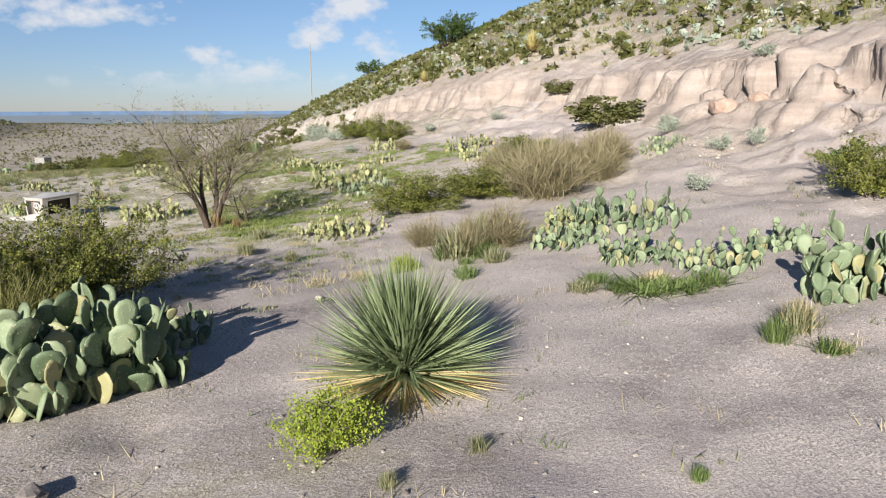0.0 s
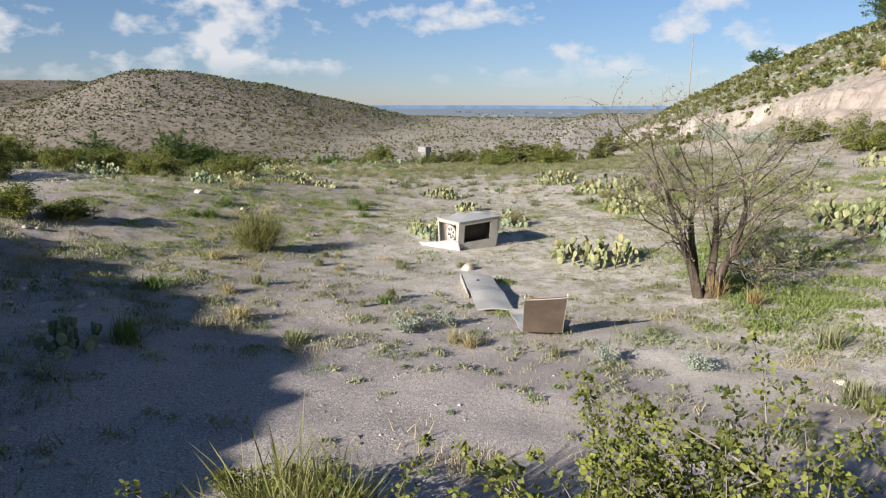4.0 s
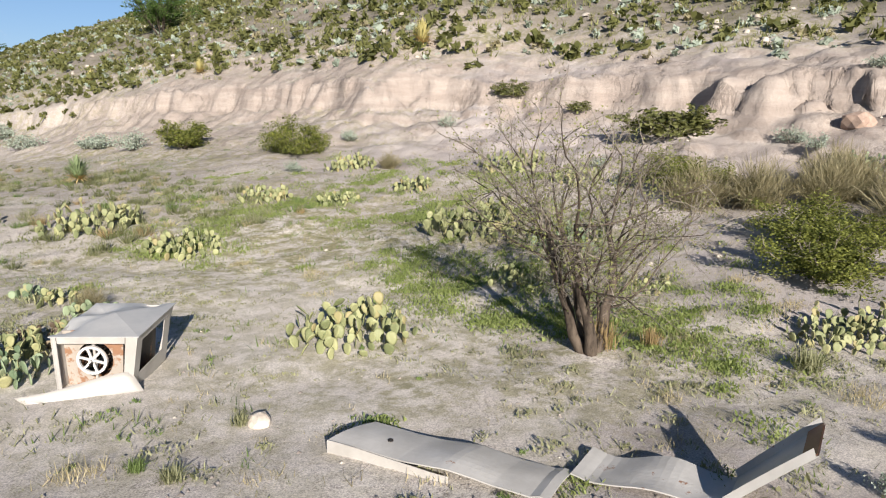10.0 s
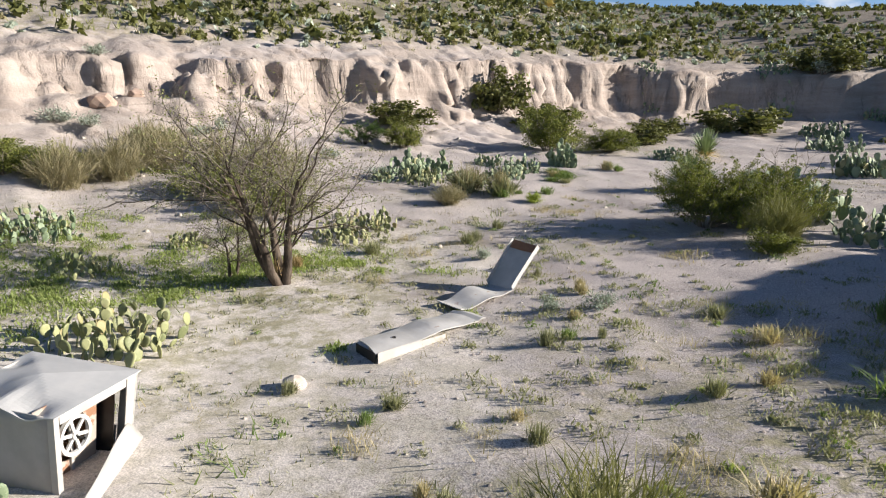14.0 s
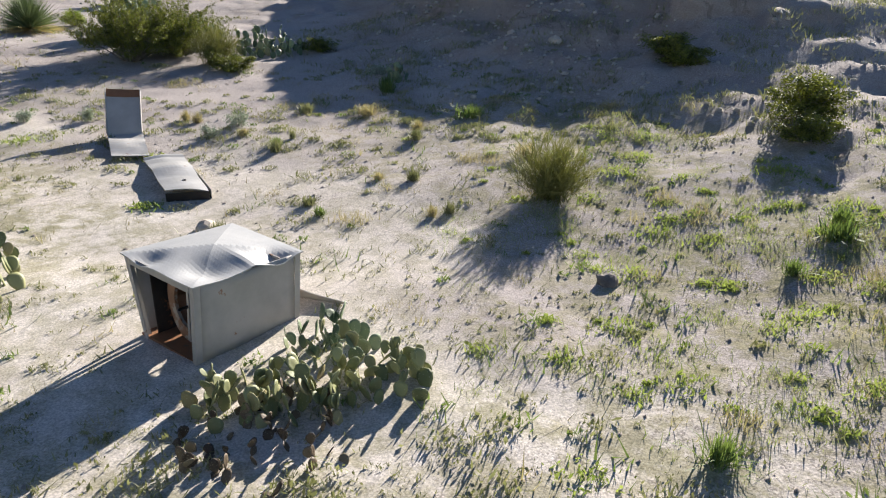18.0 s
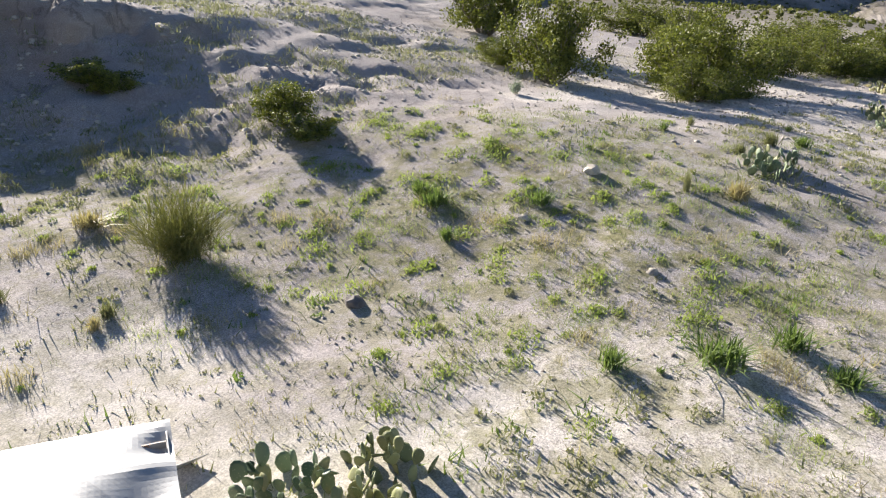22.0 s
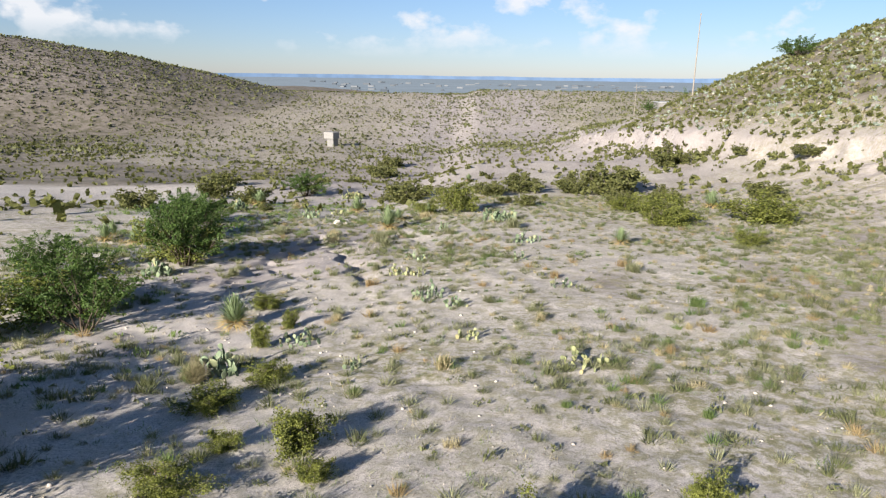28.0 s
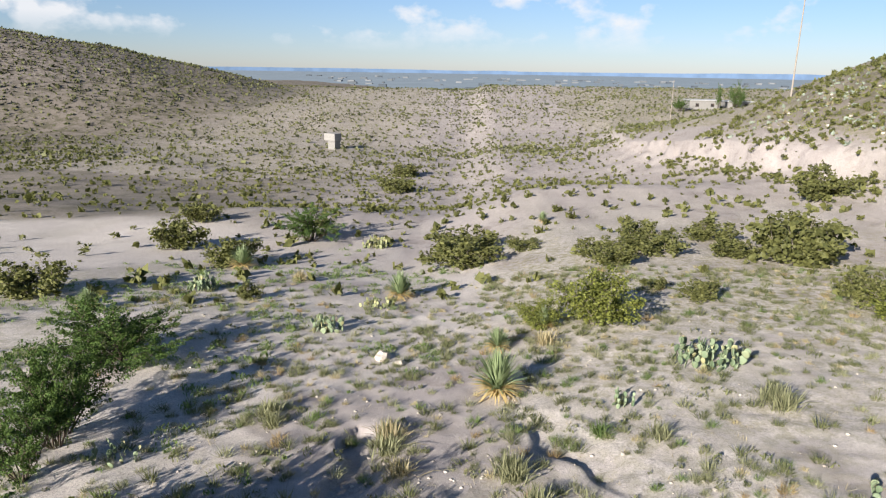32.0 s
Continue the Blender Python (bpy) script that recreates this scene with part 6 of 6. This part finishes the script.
def off_bank(x, y, lo=-2.0, hi=-6.0):
    return smooth(lo, hi, bank_field(x, y)[0]) * near_cooler(x, y)


def speckle(x, y, f=1.3, seed=77):
    return smooth(-0.22, 0.12, fbm(x * f, y * f, 2, seed))


def clumped(num, x0, x1, y0, y1, weight, r0, r1, per_m2, lo=0.6, hi=1.4):
    """Tufts gathered in clumps: centres by weight, each with a radius, thinning out to its rim."""
    cx, cy, _ = drawn(RNG, num, x0, x1, y0, y1, weight)
    r = r0 + (r1 - r0) * RNG.random(len(cx)) ** 2
    n = np.maximum(3, (per_m2 * 3.14 * r * r * RNG.uniform(0.5, 1.2, len(cx)))).astype(int)
    x = np.repeat(cx, n) + RNG.normal(0, 0.5, n.sum()) * np.repeat(r, n)
    y = np.repeat(cy, n) + RNG.normal(0, 0.5, n.sum()) * np.repeat(r, n)
    tall = np.repeat(RNG.uniform(lo, hi, len(cx)), n) * RNG.uniform(0.6, 1.1, len(x))
    return np.stack([x, y, ground_z(x, y), tall], -1)


def tussock(rng, blades, reach, tall, wide):
    """Low domes of grass: blades fan out from a root patch."""
    def shape(p):
        p = np.repeat(p, blades, 0)
        n, s = len(p), p[:, 3]
        a, f = rng.uniform(0, 6.2832, n), np.sqrt(rng.random(n))
        bx, by = p[:, 0] + np.cos(a) * f * reach * 0.4 * s, p[:, 1] + np.sin(a) * f * reach * 0.4 * s
        ln = rng.uniform(0.55, 1.1, n) * s
        a = a + rng.normal(0, 0.7, n)
        tx, ty = bx + np.cos(a) * f * reach * 0.75 * ln, by + np.sin(a) * f * reach * 0.75 * ln
        tw = rng.uniform(0, 6.2832, n)
        sx, sy = np.cos(tw) * wide * s, np.sin(tw) * wide * s
        v = np.stack([bx - sx, by - sy, p[:, 2] - 0.015, bx + sx, by + sy, p[:, 2] - 0.015, tx, ty, p[:, 2] + tall * ln * (1.05 - 0.6 * f * f)], -1)
        return v.reshape(-1, 3), np.arange(3 * n).reshape(-1, 3)
    return shape


def patch(num, x0, x1, y0, y1, weight, r0, r1):
    """Centres of weed patches with their radius."""
    x, y, z = drawn(RNG, num, x0, x1, y0, y1, weight)
    return np.stack([x, y, z, r0 + (r1 - r0) * RNG.random(len(x)) ** 1.7], -1)


def weeds(rng, leaves, leaf, tall):
    """Low leafy patches: many small leaves, highest in the middle, following the ground."""
    def shape(p):
        n = np.maximum(8, leaves * np.clip(p[:, 3] / 0.3, 0.3, 1.6)).astype(int)
        q = np.repeat(p, n, 0)
        u, v = rng.normal(0, 0.42, len(q)), rng.normal(0, 0.42, len(q)) * rng.uniform(0.6, 1, len(q))
        x, y = q[:, 0] + u * q[:, 3], q[:, 1] + v * q[:, 3]
        lift = (0.01 + tall * q[:, 3] * rng.random(len(q)) * np.exp(-1.6 * (u * u + v * v)))
        c = np.stack([x, y, ground_z(x, y) + lift], -1)[:, None]
        a = rng.normal(0, 0.7, (len(q), 1, 3)) + (0, 0, 1.1)
        b = rng.normal(0, 0.3, (len(q), 1, 3))
        size = leaf * rng.uniform(0.6, 1.4, (len(q), 1, 1))
        return (c + size * np.concatenate([-a, b, a, -b], 1)).reshape(-1, 3), np.arange(4 * len(q)).reshape(-1, 4)
    return shape


# pale grass in small tussocks on the white sand, thinning out to the south
def sandy(a, b):
    return off_bank(a, b) * speckle(a, b, 1.5) * np.clip(0.25 + bump(a, b, 2, 5, 7, 6) - 0.9 * bump(a, b, 1.2, -3.2, 1.6, 1.3) - 0.35 * bump(a, b, -2, -5, 3, 3) + 0.4 * bump(a, b, 5, -5, 3, 2.5), 0, 1)


scatter_mesh("grass", OLIVE_GRASS, "short olive and yellowing grass on the sand", "grass", patch(14000, -7, 11, -7, 14, sandy, 0.04, 0.16), weeds(RNG, 44, 0.012, 0.15))


def west(a, b):
    return np.clip(1.2 * bump(a, b, -6.3, 1.8, 3.0, 3.4) + 0.5 * bump(a, b, -8.5, 0.5, 3.5, 4.0) + 0.35 * bump(a, b, -4.5, -3, 3, 4), 0, 1) * off_bank(a, b, -1, -4)


def by_tree(a, b):
    v = 1.5 * bump(a, b, 6.5, 7.4, 4.5, 1.6) + 1.2 * bump(a, b, 11.6, 6.0, 2, 1.6) + 1.2 * bump(a, b, 7.7, 1.7, 1.8, 1.6) + bump(a, b, 8.5, 3.5, 3, 4) + 0.9 * bump(a, b, 5, -1, 3, 2.5) + bump(a, b, 6, 9, 6, 3) + bump(a, b, 11.5, 6.5, 3, 2) + 0.8 * bump(a, b, 6.5, -4.5, 2.5, 1.8)
    return np.clip(v, 0, 1) * smooth(-0.12, 0.15, fbm(a * 0.5, b * 0.5, 3, 99)) * off_bank(a, b, -1, -4)


def south(a, b):
    return np.clip(0.9 * bump(a, b, -4, -7.5, 4.5, 3.5) + 0.35 * bump(a, b, 3, -7.5, 5, 3) + 0.3 * bump(a, b, 7, -10, 4, 6), 0, 1) * off_bank(a, b, -1, -3)


# fresh green clumps west of the box, soft mats by the tree, olive and straw clumps to the south
scatter_mesh("green_clumps", LIME_GRASS, "bright green weed clumps on the rise", "weeds", patch(480, -13, -2, -6, 7, west, 0.06, 0.36), weeds(RNG, 190, 0.016, 0.15))
scatter_mesh("fresh_tussocks", LIME_GRASS, "thin fresh green grass scattered over the rise", "grass", clumped(420, -13, -2, -6, 7, west, 0.15, 0.6, 55, 0.7, 1.5), blade_tuft(RNG, 9, 0.02, 0.07, 0.004, 1.6))
scatter_mesh("rise_weeds", OLIVE_GRASS, "low olive weeds over the gravelly rise", "weeds", patch(1500, -22, -6, 0, 13, lambda a, b: np.clip(bump(a, b, -12.5, 7, 4.5, 3.2) + 0.6 * bump(a, b, -10.5, 3, 3, 3), 0, 1) * speckle(a, b, 0.7, 92), 0.1, 0.5), weeds(RNG, 60, 0.02, 0.12))
scatter_mesh("green_grass", LIME_GRASS, "short fresh green growth in mats under the tree", "grass", patch(1500, 1, 15, -7, 14, by_tree, 0.22, 0.85), weeds(RNG, 170, 0.022, 0.12))
scatter_mesh("weed_clumps", OLIVE_GRASS, "olive weed clumps on the purple-grey soil", "weeds", patch(2300, -11, 9, -14, 6, lambda a, b: np.clip(south(a, b) + 0.15 * west(a, b) + bump(a, b, -0.9, 3.0, 2.0, 1.5), 0, 1), 0.1, 0.4), weeds(RNG, 100, 0.018, 0.25))
scatter_mesh("dark_weeds", GREEN_GRASS, "small dark green weed clumps on the soil", "weeds", patch(620, -12, 12, -15, 6, lambda a, b: np.clip(south(a, b) + 0.5 * west(a, b) + 0.08, 0, 1) * off_bank(a, b), 0.07, 0.28), weeds(RNG, 80, 0.018, 0.35))
scatter_mesh("straw_clumps", STRAW, "dry straw-coloured grass clumps on the soil", "grass", clumped(520, -13, 12, -15, 8, lambda a, b: np.clip(0.8 * south(a, b) + 0.6 * west(a, b) + 0.08, 0, 1) * off_bank(a, b), 0.08, 0.34, 90, 0.7, 1.5), blade_tuft(RNG, 12, 0.03, 0.12, 0.004, 1.4))
# sparse tussocks over the rest of the wash
x, y, z = drawn(RNG, 14000, -34, 20, -24, 30, lambda a, b: off_bank(a, b) * (0.12 + GRASSY(a, b)) * speckle(a, b, 0.6, 55))
scatter_mesh("grass_tussocks", OLIVE_GRASS, "scattered olive grass tussocks over the wash", "grass", zipped(x, y, z, 0.7, 2.0), blade_tuft(RNG, 14, 0.012, 0.05, 0.006, 2.2))
x, y, z = drawn(RNG, 6000, -34, 20, -24, 30, lambda a, b: off_bank(a, b) * (0.06 + 0.8 * GRASSY(a, b)) * speckle(a, b, 0.5, 58))
scatter_mesh("green_tussocks", GREEN_GRASS, "scattered green grass tussocks over the wash", "grass", zipped(x, y, z, 0.8, 2.2), blade_tuft(RNG, 14, 0.02, 0.075, 0.006, 1.7))
# thin grass and broken stones on the shaded bank
x, y, z = drawn(RNG, 7000, -20, 3, -18, -3, lambda a, b: smooth(-8, -4, bank_field(a, b)[0]) * (1 - smooth(2, 5, bank_field(a, b)[0])) * speckle(a, b, 0.8, 64))
scatter_mesh("bank_grass", OLIVE_GRASS, "thin grass on the shaded bank", "grass", zipped(x, y, z, 0.8, 2.2), blade_tuft(RNG, 12, 0.02, 0.09, 0.006, 1.6))
x, y, z = drawn(RNG, 6000, -22, 3, -18, -2, lambda a, b: smooth(-8, -3, bank_field(a, b)[0]) * (0.25 + 0.75 * speckle(a, b, 0.5, 66)))
scatter_mesh("bank_rubble", PALE_STONE, "pale broken stones on the shaded bank", "stones", zipped(x, y, z, 0.012, 0.085), stone(RNG))
# domed bunchgrass over the flat and the slope to the north
def flat(a, b):
    return off_bank(a, b, -3, -7) * (0.3 + 0.7 * smooth(-0.12, 0.2, fbm(a * 0.12, b * 0.12, 3, 15))) * (1 - 0.9 * CLEARING(a, b)) * (1 - 0.75 * bump(a, b, -31, 42, 4, 9))


for name, tone, num, lo, hi, words in (("bunchgrass", GREY_GREEN, 5000, 0.6, 1.9, "low grey-olive bunchgrass domes over the flat"), ("pale_bunchgrass", OLIVE_GRASS, 4200, 0.6, 1.7, "pale olive bunchgrass domes over the flat"), ("straw_bunchgrass", STRAW, 1500, 0.5, 1.3, "dry straw bunchgrass domes over the flat"), ("green_bunchgrass", GREEN_GRASS, 1300, 0.5, 1.7, "fresh green bunchgrass domes over the flat"), ("rusty_bunchgrass", RUST_GRASS, 420, 0.7, 1.8, "rusty brown dried bunchgrass domes over the flat")):
    x, y, z = drawn(RNG, num, -46, 8, 7, 70, flat)
    scatter_mesh(name, tone, words, "grass", zipped(x, y, z, lo, hi), tussock(RNG, 64, 0.24, 0.2, 0.0065))
scatter_mesh("flat_weeds", GREY_GREEN, "low grey-green weeds between the grass domes", "weeds", patch(3600, -46, 8, 7, 66, flat, 0.1, 0.34), weeds(RNG, 34, 0.04, 0.5))
x, y, z = drawn(RNG, 4200, -46, 24, -26, 80, lambda a, b: off_bank(a, b) * 0.8)
scatter_mesh("straw_grass", STRAW, "scattered dry straw-coloured grass stalks", "grass", zipped(x, y, z, 0.7, 1.6), blade_tuft(RNG, 12, 0.03, 0.1, 0.005, 1.6))
# green growth along the foot of the slope by the mesquites, broken stones round the gullies
def gully_side(a, b):
    return np.clip(bump(a, b, -43, 43, 5, 10) + bump(a, b, -45, 62, 6, 12) + 0.7 * bump(a, b, -36, 76, 6, 7) + 0.7 * bump(a, b, -37, 30, 3, 6) + 0.6 * bump(a, b, -36, 56, 6, 4), 0, 1) * smooth(-0.15, 0.15, fbm(a * 0.35, b * 0.35, 3, 31))


scatter_mesh("slope_weeds", GREEN_GRASS, "thick green weeds along the foot of the slope", "weeds", patch(7000, -60, -26, 18, 88, gully_side, 0.15, 0.5), weeds(RNG, 46, 0.042, 0.6))
x, y, z = drawn(RNG, 5200, -42, -14, 16, 62, lambda a, b: np.clip(0.12 + bump(a, b, -29, 27, 4, 7) + bump(a, b, -31, 46, 4, 6), 0, 1) * (0.3 + 0.7 * speckle(a, b, 0.7, 44)))
scatter_mesh("gully_stones", PALE_STONE, "pale broken stones round the gullies", "stones", zipped(x, y, z, 0.015, 0.075), stone(RNG))
# fallen twigs and dry stalks
x, y, z = drawn(RNG, 2600, -30, 20, -24, 30, lambda a, b: off_bank(a, b) * 0.7)
scatter_mesh("dead_stalks", DRY_BRUSH, "dead brown weed stalks and twigs on the ground", "litter", zipped(x, y, z, 0.7, 1.5), blade_tuft(RNG, 6, 0.02, 0.09, 0.004, 3.0))

# hillside behind the bank
x, y, z = drawn(RNG, 23000, -10, 75, -95, 135, lambda a, b: (np.hypot(a, b) > 16) * smooth(0.8, 3, bank_field(a, b)[0] + 6 * smooth(40, 60, b)) * (0.35 + 0.65 * smooth(-0.15, 0.2, fbm(a * 0.13, b * 0.13, 3, 17))))
scatter_mesh("hillside_scrub", FAR_SCRUB, "dense olive-green desert scrub over the hillside", "scrub", zipped(x, y, z, 0.25, 1.35), leafy(RNG, 26, 0.09))
x, y, z = drawn(RNG, 8000, -8, 70, -70, 125, lambda a, b: smooth(0.5, 3, bank_field(a, b)[0]) * 0.8)
scatter_mesh("hillside_sage", SAGE, "grey-green low sage over the hillside", "scrub", zipped(x, y, z, 0.25, 0.85), leafy(RNG, 18, 0.12))
x, y, z = drawn(RNG, 2200, 3, 70, -50, 125, lambda a, b: smooth(0.5, 3, bank_field(a, b)[0]) * 0.8)
scatter_mesh("hillside_dry_brush", DRY_BRUSH, "brown dry brush over the hillside", "scrub", zipped(x, y, z, 0.3, 1.0), leafy(RNG, 30, 0.08))
x, y, z = drawn(RNG, 25000, -8, 75, -50, 130, lambda a, b: smooth(0.5, 4, bank_field(a, b)[0]) * 0.8)
scatter_mesh("hillside_grass", HILL_GRASS, "yellowing bunchgrass between the hillside scrub", "grass", zipped(x, y, z, 1.0, 2.4), blade_tuft(RNG, 8, 0.08, 0.2, 0.02, 1.3))
x, y, z = drawn(RNG, 1800, 3, 60, -50, 120, lambda a, b: smooth(0.5, 4, bank_field(a, b)[0]) * 0.8)
scatter_mesh("hillside_stones", PALE_STONE, "pale stones strewn over the hillside", "stones", zipped(x, y, z, 0.06, 0.3), stone(RNG))

# far slopes
def far_weight(a, b):
    off = bank_field(a, b)[0]
    return smooth(42, 66, np.hypot(a + 15, b - 15)) * (1 - 0.8 * CLEARING(a, b)) * np.where(b > 150, 1.0, smooth(0, -4, off)) * (b < 470) * (0.4 + 0.6 * smooth(-0.2, 0.2, fbm(a * 0.03, b * 0.03, 3, 29)))


x, y, z = drawn(RNG, 9500, -170, 70, 45, 240, far_weight)
scatter_mesh("valley_scrub", FAR_SCRUB, "scattered green scrub across the valley floor", "scrub", zipped(x, y, z, 0.3, 1.1), leafy(RNG, 12, 0.16))
x, y, z = drawn(RNG, 34000, -430, 170, 180, 470, far_weight)
scatter_mesh("far_scrub", DOT_SCRUB, "dots of dark scrub on the far slopes", "scrub", zipped(x, y, z, 0.45, 1.25), leafy(RNG, 4, 0.26))
x, y, z = drawn(RNG, 10000, -420, -40, -60, 220, far_weight)
scatter_mesh("mesa_scrub", FAR_SCRUB, "dark scrub on the flats below the mesa", "scrub", zipped(x, y, z, 0.35, 1.25), leafy(RNG, 6, 0.24))

x, y, z = drawn(RNG, 9000, -400, -130, 235, 440, lambda a, b: smooth(1.15, 0.8, np.hypot((a + 262) / 125, (b - 345) / 95)))
scatter_mesh("hill_scrub", DOT_SCRUB, "dense dark low scrub over the stony round hill", "scrub", zipped(x, y, z, 0.5, 1.5), leafy(RNG, 4, 0.26))

# stones
def pebble(rng):
    def shape(p):
        n = len(p)
        a = np.arange(4) * 1.5708 + rng.uniform(0, 6.28, (n, 1)) + rng.uniform(-0.4, 0.4, (n, 4))
        q = p[:, 3:] * rng.uniform(0.7, 1.3, (n, 4))
        ring = np.stack([p[:, :1] + np.cos(a) * q, p[:, 1:2] + np.sin(a) * q, np.repeat(p[:, 2:3] - 0.2 * p[:, 3:], 4, 1)], -1)
        top = p[:, :3] + rng.normal(0, 0.2, (n, 3)) * p[:, 3:] * (1, 1, 0) + np.array((0, 0, 0.75)) * p[:, 3:]
        v = np.concatenate([ring, top[:, None]], 1)
        f = np.array(((0, 1, 4), (1, 2, 4), (2, 3, 4), (3, 0, 4)))[None] + 5 * np.arange(n)[:, None, None]
        return v.reshape(-1, 3), f.reshape(-1, 3)
    return shape


x, y, z = drawn(RNG, 52000, -36, 22, -26, 60, lambda a, b: (0.12 + 0.88 * smooth(-0.05, 0.25, fbm(a * 0.25, b * 0.25, 3, 19) + 0.5 * bump(a, b, -9, -2, 6, 5) + 0.4 * bump(a, b, 18, -6, 4, 5))) * (1 - 0.8 * bump(a, b, 1.5, 0, 4, 4)))
scatter_mesh("pebbles", GREY_STONE, "grey-brown pebbles and clods on the soil", "gravel", zipped(x, y, z, 0.008, 0.04), pebble(RNG))
x, y, z = drawn(RNG, 5000, -34, 24, -26, 60, lambda a, b: 0.25 + 0.75 * smooth(0.0, 0.3, fbm(a * 0.25, b * 0.25, 3, 19) + 0.4 * bump(a, b, -18, 3, 5, 4) + 0.4 * bump(a, b, 18, -6, 4, 5)))
scatter_mesh("gravel", PALE_STONE, "loose pale gravel and small stones", "gravel", zipped(x, y, z, 0.008, 0.03), stone(RNG))
x, y, z = drawn(RNG, 1500, -30, 26, -30, 40, lambda a, b: np.clip(0.05 + bump(a, b, 20, -5, 3, 5) + bump(a, b, -19, 3, 4, 3) + bump(a, b, -7, -11, 4, 4), 0, 1) * near_cooler(a, b))
scatter_mesh("rubble", PALE_STONE, "pale broken stones lying on the slopes", "stones", zipped(x, y, z, 0.025, 0.1), stone(RNG))


x, y, z = drawn(RNG, 5200, -29, -9, -5, 13, lambda a, b: np.clip(bump(a, b, -18, 5, 5, 3) + bump(a, b, -21, 0.5, 5, 3) + 0.7 * bump(a, b, -25, 8, 4, 4), 0, 1))
scatter_mesh("mound_stones", PALE_STONE, "pale broken stones over the gravel mound and gully", "stones", zipped(x, y, z, 0.012, 0.065), stone(RNG))


def rock(x, y, size, material, label):
    rnd = random.Random(int(abs(x * 71 + y * 13)))
    bm = bmesh.new()
    bmesh.ops.create_icosphere(bm, subdivisions=2, radius=size)
    for v in bm.verts:
        n = noise.noise(v.co * (1.6 / size) + Vector((x, y, 0)))
        v.co *= 1 + 0.45 * n
        v.co.z *= 0.7
    ob = new("rock", mesh_of("rock", bm, material))
    ob.matrix_basis = pose(x, y, gz(x, y) + size * 0.2, 0, 0, rnd.uniform(0, 360))
    return tagged(ob, label, "rock", "rocks")


rock(0.5, -2.42, 0.14, PALE_STONE, "pale flat rock beside a grass tuft")
rock(-4.0, -0.4, 0.12, DARK_STONE, "dark angular stone on the sand")
rock(-8.35, 1.4, 0.13, PALE_STONE, "pale upright stone on the gravelly rise")
rock(-6.6, 0.82, 0.08, PALE_STONE, "small pale stone in the grass")
rock(-26.8, 9.5, 0.55, RED_STONE, "large reddish boulder on the mound")
rock(-26.2, 8.9, 0.38, PALE_STONE, "broken pale boulder below the red one")
rock(21.9, -2.2, 0.5, RED_STONE, "reddish boulder on the rubble slope")
rock(22.3, -3.4, 0.32, RED_STONE, "small reddish boulder on the rubble slope")
rock(-32.3, 55.2, 0.3, PALE_STONE, "pale rock at the head of the gully")
rock(-31.6, 54.6, 0.2, PALE_STONE, "pale rock beside the gully")
rock(5.2, -18.9, 0.09, DARK_STONE, "grey stone beside a soil crack")
rock(-6.4, -11.0, 0.16, PALE_STONE, "pale stone on the shaded slope")
rock(-5.6, -12.2, 0.14, PALE_STONE, "pale stone on the shaded slope")
